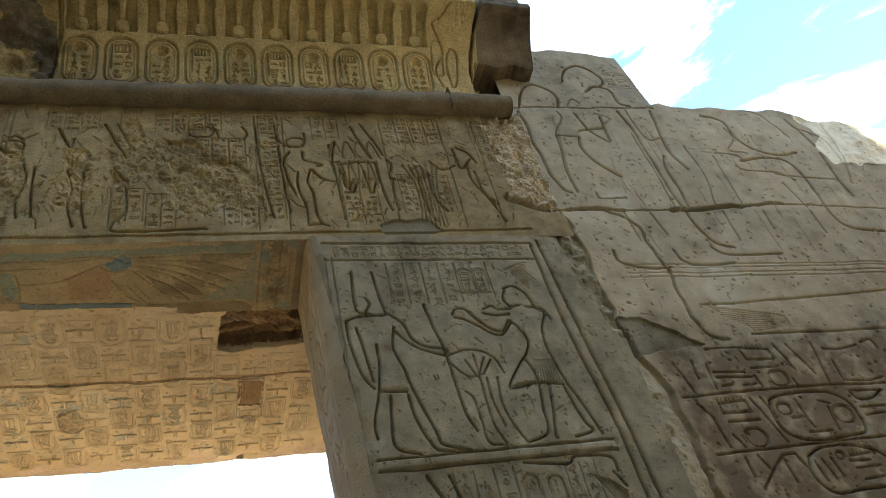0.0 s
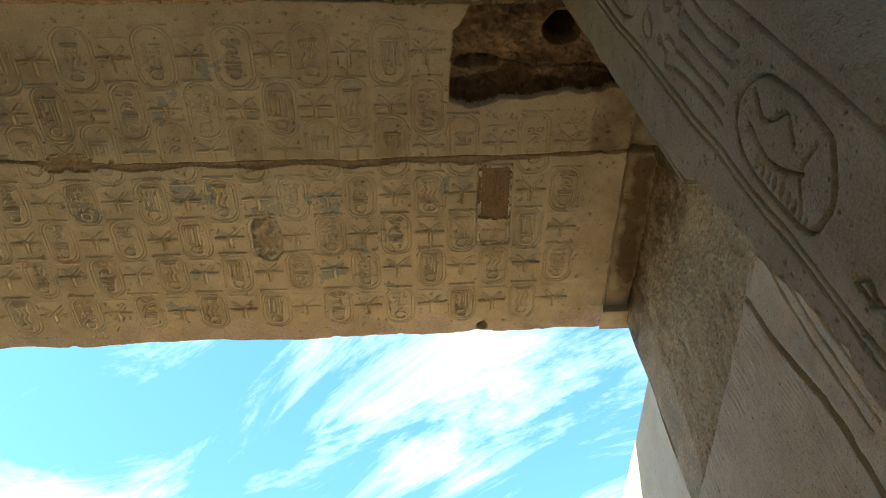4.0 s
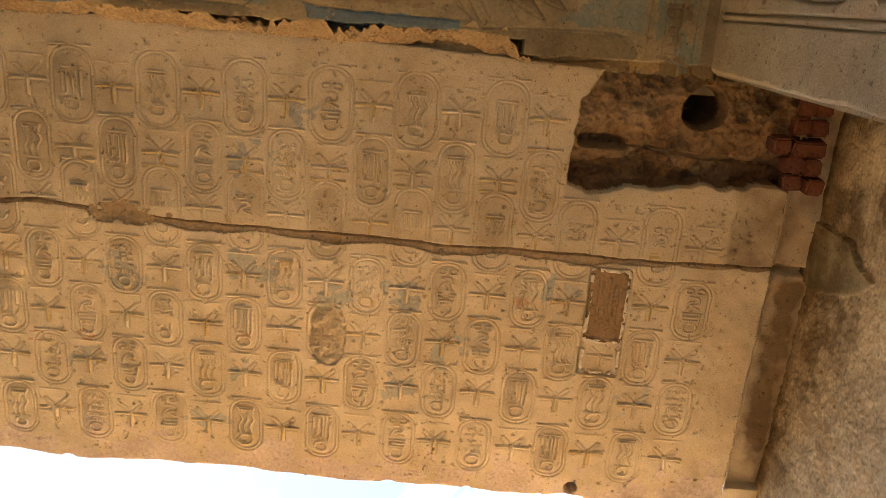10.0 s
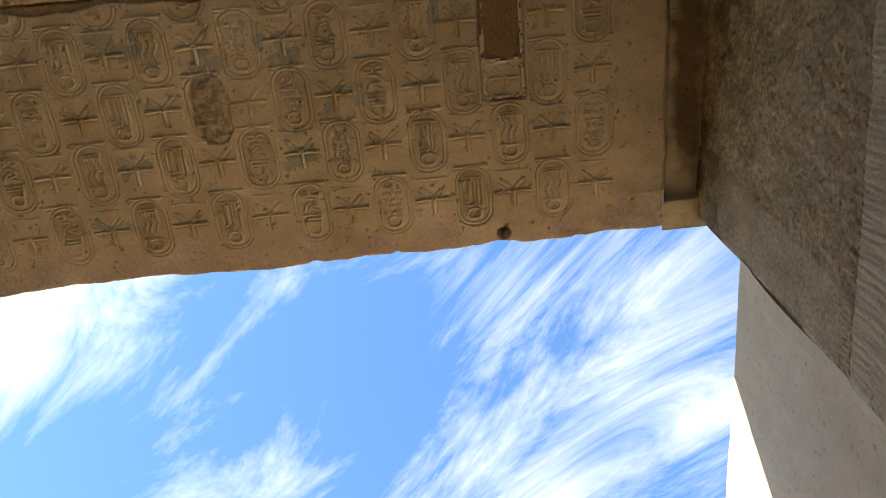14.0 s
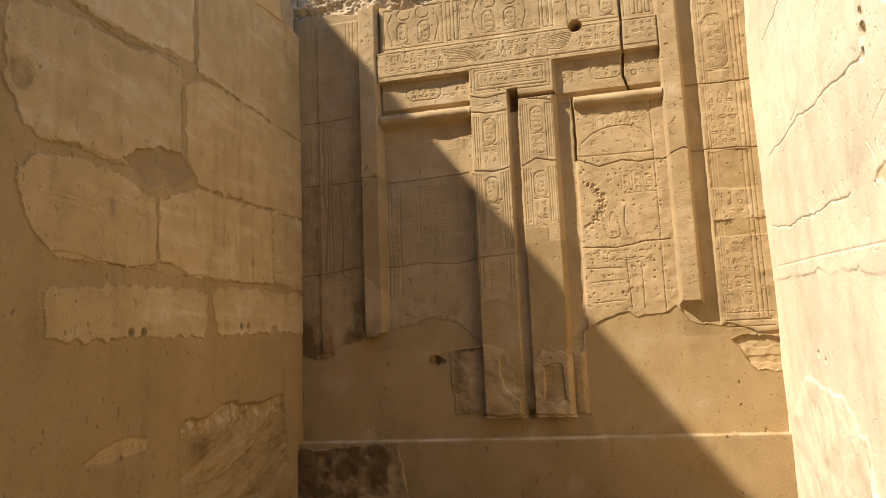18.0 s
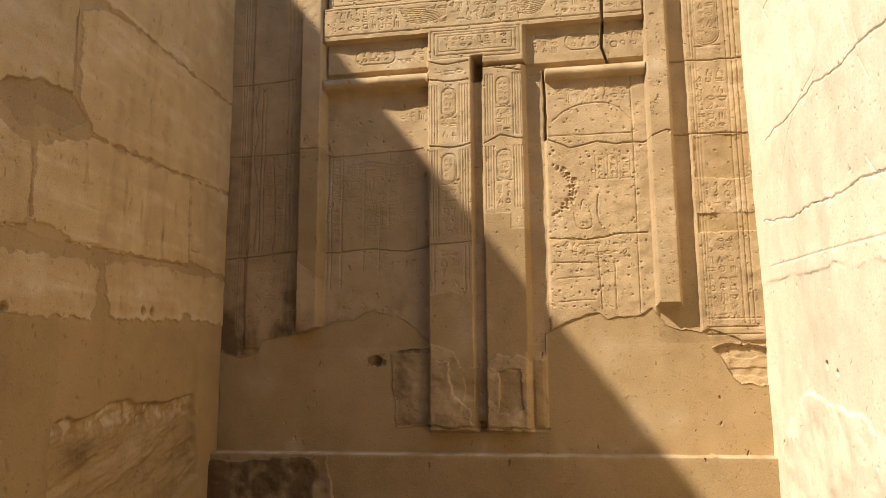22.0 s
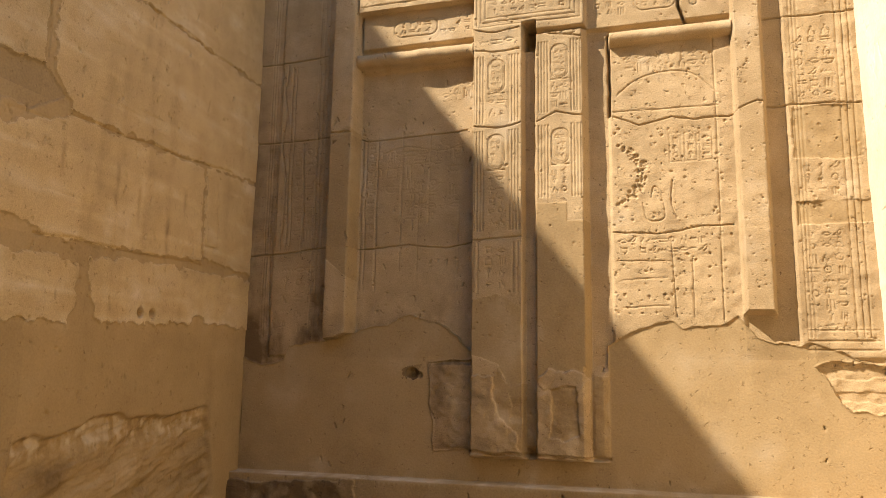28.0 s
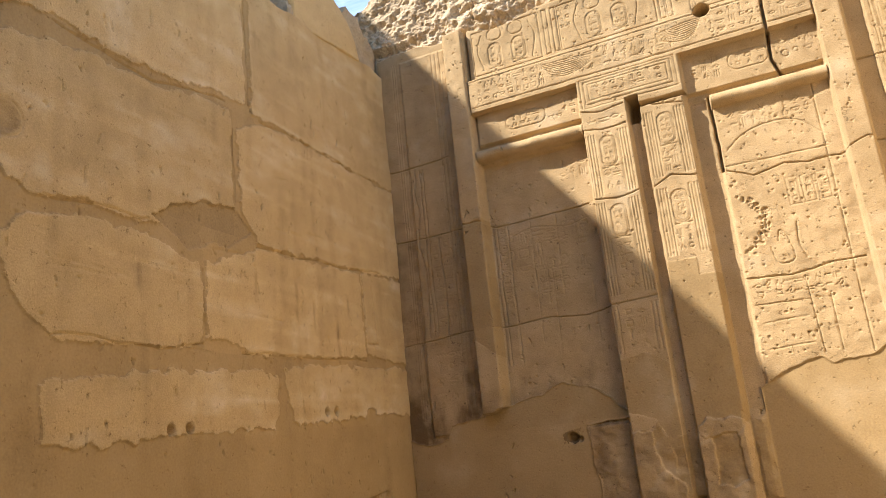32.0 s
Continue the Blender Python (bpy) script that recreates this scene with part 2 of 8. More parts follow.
# cornice stone, warm bounced light put into its colour
M_CORN = stone("sandstone_warm_lit", (0.47, 0.318, 0.128), (0.24, 0.155, 0.058), warm=(0.36, 0.238, 0.094), speck=0.8, bump=0.6, spots=0.45)
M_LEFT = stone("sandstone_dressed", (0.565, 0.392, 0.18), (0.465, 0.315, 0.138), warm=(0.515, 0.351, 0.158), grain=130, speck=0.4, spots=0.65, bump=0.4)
M_ENDFILL = stone("rough_plaster", (0.372, 0.250, 0.113), (0.31, 0.204, 0.089), grain=90, bump=0.25, warm=(0.355, 0.238, 0.107), speck=0.3, spots=0.75)
M_TAN = stone("bare_tan_stone", (0.36, 0.275, 0.155), (0.24, 0.18, 0.10), warm=(0.31, 0.235, 0.13), spots=0.5)
M_BROWN = stone("faded_brown_paint", (0.25, 0.185, 0.105), (0.185, 0.14, 0.08), warm=(0.22, 0.165, 0.092))
# frieze stone, tinted for the warm bounce on it as well
M_FRIEZE = stone("sandstone_olive_brown", (0.36, 0.243, 0.104), (0.16, 0.104, 0.043), warm=(0.265, 0.177, 0.074), grain=130, bump=0.6, spots=0.4, speck=0.9)
M_ROSE = stone("faded_rose_paint", (0.55, 0.34, 0.21), (0.52, 0.38, 0.235), warm=(0.53, 0.33, 0.20))
M_TOWER = stone("sandstone_weathered", (0.43, 0.327, 0.199), (0.26, 0.192, 0.113), warm=(0.345, 0.26, 0.156), grain=130, bump=0.36, spots=0.45, speck=0.45)
M_RUBBLE = stone("earth_rubble", (0.37, 0.255, 0.138), (0.22, 0.146, 0.076), grain=80, bump=0.9, speck=0.7)


# ---- building tools ----
def part(name, bm, material, parent=None, label=""):
    me = bpy.data.meshes.new(name)
    bm.to_mesh(me)
    bm.free()
    ob = new(name, me)
    for mt in (material if isinstance(material, (list, tuple)) else [material]):
        me.materials.append(mt)
    ob.parent = parent
    return tagged(ob, label)


def add_box(bm, lo, hi, bevel=0.0):
    vs = bmesh.ops.create_cube(bm, size=1, matrix=Matrix.LocRotScale(
        [(a + b) / 2 for a, b in zip(lo, hi)], None, [b - a for a, b in zip(lo, hi)]))["verts"]
    if bevel:
        es = list({e for v in vs for e in v.link_edges})
        bmesh.ops.bevel(bm, geom=es, offset=bevel, segments=2, affect="EDGES")
    return vs


def solid(name, lo, hi, material, parent=None, label="", bevel=0.0):
    bm = bmesh.new()
    add_box(bm, lo, hi, bevel)
    return part(name, bm, material, parent, label)


def value_noise(U, V, size, seed, octaves=3):
    """Smooth noise of about -1..1 on a grid of points; size: metres of the largest lumps."""
    rng = np.random.default_rng(abs(seed))
    out, amp, tot = np.zeros_like(U), 1.0, 0.0
    for _ in range(octaves):
        g = rng.uniform(-1, 1, (64, 64))
        x, y = U / size % 64, V / size % 64
        i, j = np.floor(x).astype(int) % 64, np.floor(y).astype(int) % 64
        fx, fy = x - np.floor(x), y - np.floor(y)
        fx, fy = fx * fx * (3 - 2 * fx), fy * fy * (3 - 2 * fy)
        i1, j1 = (i + 1) % 64, (j + 1) % 64
        out += amp * ((g[i, j] * (1 - fx) + g[i1, j] * fx) * (1 - fy) + (g[i, j1] * (1 - fx) + g[i1, j1] * fx) * fy)
        tot, amp, size = tot + amp, amp * 0.5, size * 0.5
    return out / tot * 1.5


class Relief:
    """A carved face as heights over a rectangle u0..u1, v0..v1 in metres."""

    def __init__(self, u0, v0, u1, v1, res, seed=1):
        self.u0, self.v0, self.res, self.seed = u0, v0, res, seed
        self.nu, self.nv = int(round((u1 - u0) / res)) + 1, int(round((v1 - v0) / res)) + 1
        self.u, self.v = np.linspace(u0, u1, self.nu), np.linspace(v0, v1, self.nv)
        self.U, self.V = np.meshgrid(self.u, self.v)
        self.h = np.zeros_like(self.U)
        self.cut = np.zeros_like(self.U)
        self.mat = np.zeros(self.U.shape, int)
        self.stain_shade = np.zeros_like(self.U)
        self.body = np.zeros_like(self.U)
        self.rng = random.Random(seed)

    def win(self, u0, v0, u1, v1):
        i0, i1 = np.searchsorted(self.v, v0), np.searchsorted(self.v, v1)
        j0, j1 = np.searchsorted(self.u, u0), np.searchsorted(self.u, u1)
        return slice(i0, i1), slice(j0, j1)

    def level(self, u0, v0, u1, v1, h, soft=0.008, lean=0.0):
        """Sets the ground height of a rectangle; soft: width of its worn edge."""
        s = self.win(u0 - soft, v0 - soft, u1 + soft, v1 + soft)
        U, V = self.U[s], self.V[s]
        d = np.minimum(np.minimum(U - u0, u1 - U), np.minimum(V - v0, v1 - V))
        k = np.clip(d / soft * 0.5 + 0.5, 0, 1)
        self.h[s] = self.h[s] * (1 - k) + (h + lean * (V - v0)) * k

    def stroke(self, pts, w, d):
        """A carved (d < 0) or raised line of width w along points."""
        pts = np.asarray(pts, float)
        lo, hi = pts.min(0) - w, pts.max(0) + w
        s = self.win(lo[0], lo[1], hi[0], hi[1])
        U, V = self.U[s], self.V[s]
        if not U.size:
            return
        best = np.full(U.shape, 9.0)
        for (ax, ay), (bx, by) in zip(pts[:-1], pts[1:]):
            ex, ey = bx - ax, by - ay
            t = np.clip(((U - ax) * ex + (V - ay) * ey) / max(ex * ex + ey * ey, 1e-12), 0, 1)
            best = np.minimum(best, (U - ax - t * ex) ** 2 + (V - ay - t * ey) ** 2)
        self._lay(s, np.sqrt(best) / (w / 2), d)

    def bevel(self, pts, slope, d):
        """Cuts the ground down towards a line from one side only, as the carver shapes a body inside its outline."""
        pts = np.asarray(pts, float)
        lo, hi = pts.min(0) - slope, pts.max(0) + slope
        s = self.win(lo[0], lo[1], hi[0], hi[1])
        U, V = self.U[s], self.V[s]
        if not U.size:
            return
        best, side = np.full(U.shape, 9.0), np.zeros(U.shape)
        for (ax, ay), (bx, by) in zip(pts[:-1], pts[1:]):
            ex, ey = bx - ax, by - ay
            t = np.clip(((U - ax) * ex + (V - ay) * ey) / max(ex * ex + ey * ey, 1e-12), 0, 1)
            q = np.hypot(U - ax - t * ex, V - ay - t * ey)
            near = q < best
            side = np.where(near & (t > 0) & (t < 1), ex * (V - ay) - ey * (U - ax), np.where(near, 0, side))
            best = np.minimum(best, q)
        k = np.where(side > 0, np.clip(1 - best / slope, 0, 1) ** 1.6 * d, 0)
        self.body[s] = np.minimum(self.body[s], k)

    def _lay(self, s, q, d):
        k = np.clip(1.25 - q, 0, 0.6) / 0.6 * d
        c = self.cut[s]
        self.cut[s] = np.minimum(c, k) if d < 0 else np.where(c < 0, c, np.maximum(c, k))

    def curve(self, pts, w, d, n=6, slope=0.0):
        """A smooth line through points."""
        p = [np.array(q, float) for q in pts]
        p = [2 * p[0] - p[1], *p, 2 * p[-1] - p[-2]]
        out = []
        for a, b, c, e in zip(p, p[1:], p[2:], p[3:]):
            for i in range(n):
                t = i / n
                out.append(0.5 * (2 * b + (c - a) * t + (2 * a - 5 * b + 4 * c - e) * t * t + (3 * b - a - 3 * c + e) * t ** 3))
        self.stroke([*out, p[-2]], w, d)
        if slope:
            self.bevel([*out, p[-2]], slope, d * 0.8)

    def oval(self, cu, cv, ru, rv, w, d, fill=None):
        """A round-ended ring (a cartouche when upright)."""
        s = self.win(cu - ru - w, cv - rv - w, cu + ru + w, cv + rv + w)
        U, V = np.abs(self.U[s] - cu), np.abs(self.V[s] - cv)
        if not U.size:
            return
        r = min(ru, rv) * 0.92
        qx, qy = np.maximum(U - ru + r, 0), np.maximum(V - rv + r, 0)
        sd = np.hypot(qx, qy) + np.minimum(np.maximum(U - ru + r, V - rv + r), 0) - r
        if fill:
            self.h[s] += fill * np.clip(-sd / 0.006, 0, 1)
        self._lay(s, np.abs(sd) / (w / 2), d)

    def dot(self, cu, cv, r, d):
        s = self.win(cu - r * 1.4, cv - r * 1.4, cu + r * 1.4, cv + r * 1.4)
        U, V = self.U[s] - cu, self.V[s] - cv
        if U.size:
            self._lay(s, np.hypot(U, V) / r, d)

    def rect(self, u0, v0, u1, v1, w, d):
        self.stroke([(u0, v0), (u1, v0), (u1, v1), (u0, v1), (u0, v0)], w, d)

    def wobble(self, a, b, amp, n=0, seed=0):
        """Points from a to b along an uneven line."""
        a, b = np.array(a, float), np.array(b, float)
        ln = np.linalg.norm(b - a)
        n = n or max(3, int(ln / 0.06))
        side = np.array((-(b - a)[1], (b - a)[0])) / max(ln, 1e-6)
        r, y, out = random.Random(self.seed * 77 + seed + int(ln * 1000)), 0.0, []
        for i in range(n + 1):
            y = 0.75 * y + r.uniform(-amp, amp)
            out.append(a + (b - a) * i / n + side * (y if 0 < i < n else 0))
        return out

    def below(self, line, rag=0.02, size=0.25):
        """True where a point lies under a ragged line of (u, v) points."""
        us, vs = zip(*line)
        return self.V < np.interp(self.U, us, vs) + value_noise(self.U, self.V + 31, size, self.seed + 5, 4) * rag

    def blob(self, cu, cv, ru, rv, rag=0.3, seed=0):
        """True inside an uneven round patch."""
        got = np.zeros(self.U.shape, bool)
        k = 1 + 2.2 * rag
        s = self.win(cu - ru * k, cv - rv * k, cu + ru * k, cv + rv * k)
        U, V = self.U[s], self.V[s]
        if U.size:
            got[s] = np.hypot((U - cu) / ru, (V - cv) / rv) < 1 + rag * value_noise(U, V, min(ru, rv), self.seed + 11 + seed, 4)
        return got

    def put(self, name, place, blocks, mats, parent, top=None, bottom=None, joint=None, rag=0.004, label="", flip=False, tol=0.001):
        """Makes the face as one mesh for each block (u0, v0, u1, v1). place(u, v, h) gives arrays of x, y, z.
        Over the line top(u) the sheet bends back into the wall's head."""
        for k, (a, b, c, e) in enumerate(blocks):
            if joint:
                for p, q in (((a, b), (c, b)), ((a, b), (a, e))):
                    if (p[1] > self.v0 + 0.02 or p[1] != q[1]) and (p[0] > self.u0 + 0.02 or p[0] != q[0]):
                        self.stroke(self.wobble(p, q, rag, seed=k), joint[0], joint[1])
        H = self.h + self.cut + self.body
        # a mesh that is fine along edges and carving and wide on plain ground
        n = 32
        nu, nv = (self.nu - 2) // n * n + n + 1, (self.nv - 2) // n * n + n + 1
        U, V = np.meshgrid(self.u0 + self.res * np.arange(nu), self.v0 + self.res * np.arange(nv))
        U, V = np.minimum(U, self.u[-1]), np.minimum(V, self.v[-1])
        pad = ((0, nv - self.nv), (0, nu - self.nu))
        h, mat = np.pad(H, pad, mode="edge"), np.pad(self.mat, pad, mode="edge")
        if top is not None:
            t = top(U)
            over = np.maximum(V - t, 0)
            V, h = np.minimum(V, t), h - over
        P = np.stack([np.broadcast_to(q, U.shape) for q in place(U, V, h)], -1).reshape(-1, 3)
        Q = P.astype(np.float32)
        stain_shade = np.pad(self.stain_shade, pad, mode="edge").ravel()
        force = np.zeros((nv, nu), bool)
        e = mat[1:] != mat[:-1]
        force[1:] |= e
        force[:-1] |= e
        e = mat[:, 1:] != mat[:, :-1]
        force[:, 1:] |= e
        force[:, :-1] |= e
        force = force.ravel()
        i, j = np.meshgrid(np.arange(0, nv - 1, n), np.arange(0, nu - 1, n), indexing="ij")
        k = (i * nu + j).ravel()
        a, b, c = np.concatenate([k, k + n * nu + n]), np.concatenate([k + n * nu + n, k]), np.concatenate([k + n, k + n * nu])
        levels = []
        while True:
            m = (a + b) // 2
            levels.append((a, b, c, m))
            if len(levels) == 10:
                break
            a, b, c = np.concatenate([c, b]), np.concatenate([a, c]), np.concatenate([m, m])
        err = np.where(force, 0.8 * tol, 0).astype(np.float32)
        err[force & ((np.arange(nv * nu) // nu + np.arange(nv * nu) % nu) % 2 == 0)] = 1.2 * tol
        for q, (a, b, c, m) in enumerate(reversed(levels)):
            own = np.maximum(np.abs(Q[m] - 0.5 * (Q[a] + Q[b])).max(1), tol * 3 * np.abs(stain_shade[m] - 0.5 * (stain_shade[a] + stain_shade[b])))
            if q:
                own = np.maximum(own, np.maximum(err[(a + c) // 2], err[(b + c) // 2]))
            np.maximum.at(err, m, own)
        a, b, c = levels[0][:3]
        done = []
        for q in range(11):
            m = (a + b) // 2
            s = (err[m] > tol) if q < 10 else np.zeros(len(a), bool)
            done.append(np.stack([a[~s], b[~s], c[~s]], 1))
            a, b, c, m = a[s], b[s], c[s], m[s]
            a, b, c = np.concatenate([c, b]), np.concatenate([a, c]), np.concatenate([m, m])
        T = np.concatenate(done)
        cu, cv = (T % nu).mean(1), (T // nu).mean(1)
        tm = mat.ravel()[np.minimum(np.floor(cv), nv - 2).astype(int) * nu + np.minimum(np.floor(cu), nu - 2).astype(int)]
        x, y = self.u0 + cu * self.res, self.v0 + cv * self.res
        x, y = np.minimum(x, self.u[-1] - 1e-4), np.minimum(y, self.v[-1] - 1e-4)
        if not flip:
            T = T[:, ::-1]
        flat = np.ptp(P[T], axis=1).max(1) > 1e-6
        made = []
        for a, b, c, e in blocks:
            s = (x >= a) & (x < c) & (y >= b) & (y < e) & flat
            if top is not None:
                s &= y < top(x) + 0.25
            if s.sum() < 4:
                continue
            ids, tri = np.unique(T[s], return_inverse=True)
            ob = self._mesh(name, P[ids], tri.reshape(-1, 3), tm[s], mats, parent, label)
            if stain_shade.any():
                ob.data.attributes.new("stain_shade", "FLOAT", "POINT").data.foreach_set("value", stain_shade[ids].astype(np.float32))
            made.append(ob)
        return made

    @staticmethod
    def _mesh(name, co, tri, mat, mats, parent, label):
        me = bpy.data.meshes.new(name)
        me.vertices.add(len(co))
        me.vertices.foreach_set("co", co.astype(np.float32).ravel())
        me.loops.add(tri.size)
        me.loops.foreach_set("vertex_index", tri.astype(np.int32).ravel())
        me.polygons.add(len(tri))
        me.polygons.foreach_set("loop_start", np.arange(0, tri.size, 3, dtype=np.int32))
        for m in mats:
            me.materials.append(m)
        me.polygons.foreach_set("material_index", mat.astype(np.int32))
        me.polygons.foreach_set("use_smooth", np.ones(len(tri), bool))
        me.update(calc_edges=True)
        ob = new(name, me)
        ob.parent = parent
        return tagged(ob, label)


def courses(rows):
    """Blocks from courses (v0, v1, [u0, joints..., u1])."""
    return [(a, v0, b, v1) for v0, v1, us in rows for a, b in zip(us, us[1:])]


# ---- carving kit ----
def glyph(r, u, v, s, d, k=None, w=0.0095):
    """One small carved sign in a square of side s."""
    k = r.rng.randrange(11) if k is None else k
    a = s * 0.42
    if k == 0:
        r.oval(u, v, a * 0.6, a * 0.6, w, d)
    elif k == 1:
        r.stroke([(u - a + i * a / 3, v + (a * 0.22 if i % 2 else -a * 0.22)) for i in range(7)], w, d)
    elif k == 2:
        r.curve([(u, v - a), (u, v), (u - a * 0.3, v + a * 0.6), (u + a * 0.1, v + a)], w, d)
        r.stroke([(u + a * 0.1, v + a), (u + a * 0.25, v + a * 0.1), (u, v)], w, d)
    elif k == 3:
        r.curve([(u - a, v - a * 0.3), (u - a * 0.2, v + a * 0.2), (u + a * 0.3, v + a * 0.8), (u + a * 0.7, v + a * 0.7), (u + a * 0.5, v), (u, v - a * 0.3), (u - a, v - a * 0.3)], w, d)
        r.stroke([(u, v - a * 0.3), (u, v - a), (u + a * 0.4, v - a)], w, d)
    elif k == 4:
        r.curve([(u - a, v + a * 0.2), (u - a * 0.5, v - a * 0.5), (u + a * 0.5, v - a * 0.5), (u + a, v + a * 0.2)], w, d)
        r.stroke([(u - a, v + a * 0.25), (u + a, v + a * 0.25)], w, d)
    elif k == 5:
        r.curve([(u - a * 0.6, v - a), (u - a * 0.5, v), (u, v + a * 0.3), (u + a * 0.2, v - a * 0.3), (u + a * 0.7, v - a * 0.3), (u + a * 0.6, v - a)], w, d)
        r.dot(u - a * 0.1, v + a * 0.7, a * 0.25, d)
    elif k == 6:
        r.stroke([(u - a, v + a * 0.4), (u + a, v + a * 0.4)], w, d)
        r.stroke([(u - a, v - a * 0.3), (u + a, v - a * 0.3)], w, d)
    elif k == 7:
        r.oval(u, v + a * 0.5, a * 0.3, a * 0.45, w, d)
        r.stroke([(u, v), (u, v - a)], w, d)
        r.stroke([(u - a * 0.6, v), (u + a * 0.6, v)], w, d)
    elif k == 8:
        r.curve([(u - a, v), (u, v + a * 0.4), (u + a, v), (u, v - a * 0.4), (u - a, v)], w, d)
    elif k == 9:
        r.rect(u - a * 0.7, v - a * 0.6, u + a * 0.7, v + a * 0.6, w, d)
    else:
        for i in (-0.6, 0, 0.6):
            r.stroke([(u + i * a, v - a), (u + i * a, v + a * 0.7)], w, d)


def signs(r, u0, v0, u1, v1, s, d, w=0.0095, skip=0.06):
    """Rows of small signs that fill a panel."""
    nu, nv = max(1, round((u1 - u0) / s)), max(1, round((v1 - v0) / s))
    for j in range(nv):
        for i in range(nu):
            if r.rng.random() > skip:
                a, b = (u1 - u0) / nu, (v1 - v0) / nv
                glyph(r, u0 + (i + 0.5 + r.rng.uniform(-0.1, 0.1)) * a, v0 + (j + 0.5 + r.rng.uniform(-0.12, 0.12)) * b, min(a, b) * r.rng.uniform(0.72, 1.15), d * r.rng.uniform(0.55, 1.0), None, w * r.rng.uniform(0.8, 1.05))


def cartouche(r, u, v, ru, rv, d, w=0.011, base=-1, s=None, fill=None):
    r.oval(u, v, ru, rv, w, d, fill)
    r.oval(u, v, ru - w * 1.25, rv - w * 1.25, w * 0.8, d * 0.6)
    r.stroke([(u - ru, v + base * (rv + w)), (u + ru, v + base * (rv + w))], w, d)
    signs(r, u - ru * 0.62, v - rv * 0.72, u + ru * 0.62, v + rv * 0.72, s or ru * 0.95, d * 0.8, w * 0.8)


def inside(r, poly, rag=0.015, size=0.12, seed=0):
    """True inside a polygon with ragged edges."""
    xs, ys = zip(*poly)
    k = 2 * rag
    s = r.win(min(xs) - k, min(ys) - k, max(xs) + k, max(ys) + k)
    full = np.zeros(r.U.shape, bool)
    if not r.U[s].size:
        return full
    U = r.U[s] + rag * value_noise(r.U[s], r.V[s], size, r.seed + 21 + seed, 4)
    V = r.V[s] + rag * value_noise(r.U[s] + 7, r.V[s] + 3, size, r.seed + 22 + seed, 4)
    got = np.zeros(U.shape, bool)
    for (x0, y0), (x1, y1) in zip(poly, poly[1:] + poly[:1]):
        if y0 != y1:
            got ^= ((V < y0) != (V < y1)) & (U < x0 + (V - y0) * (x1 - x0) / (y1 - y0))
    full[s] = got
    return full


def blur(a, n):
    a = a.astype(float)
    for _ in range(n):
        a[1:-1] = (a[:-2] + 2 * a[1:-1] + a[2:]) / 4
        a[:, 1:-1] = (a[:, :-2] + 2 * a[:, 1:-1] + a[:, 2:]) / 4
    return a


def pits(r, u0, v0, u1, v1, n, size=(0.004, 0.010), d=-0.008):
    """Small uneven holes, most of them tiny."""
    for _ in range(int(n * 1.8)):
        u, v, q = r.rng.uniform(u0, u1), r.rng.uniform(v0, v1), size[0] + (size[1] - size[0]) * r.rng.random() ** 2.5
        t = r.rng.uniform(0, 3.1)
        e = q * r.rng.uniform(0.2, 1.3)
        r.stroke([(u, v), (u + e * math.cos(t), v + e * math.sin(t)), (u + e * math.cos(t + 1), v + e * math.sin(t))], q * 1.6, d * r.rng.uniform(0.4, 1.0))


def nicks(r, u0, v0, u1, v1, n, d=-0.014):
    """Short slanting tool cuts."""
    for _ in range(n):
        u, v, a = r.rng.uniform(u0, u1), r.rng.uniform(v0, v1), r.rng.uniform(0.01, 0.035)
        t = r.rng.uniform(1.1, 2.0)
        r.stroke([(u, v), (u + a * math.cos(t), v + a * math.sin(t))], 0.008, d)


# ---- setting ----
XL, XR, YE = -2.54, 1.39, 12.4
SOFFIT, LINTEL = 5.2, 5.1
JX, GL, FLOOR = 0.72, -3.3, -0.12


def setting(ob, label, category):
    return tagged(ob, label, category, kind="structure")


bm = bmesh.new()
bmesh.ops.create_grid(bm, x_segments=8, y_segments=8, size=600, matrix=Matrix.Translation((0, 0, FLOOR)))
setting(part("ground", bm, M_SAND), "unseen sand to the horizon, kept pale to light the soffit", "ground")


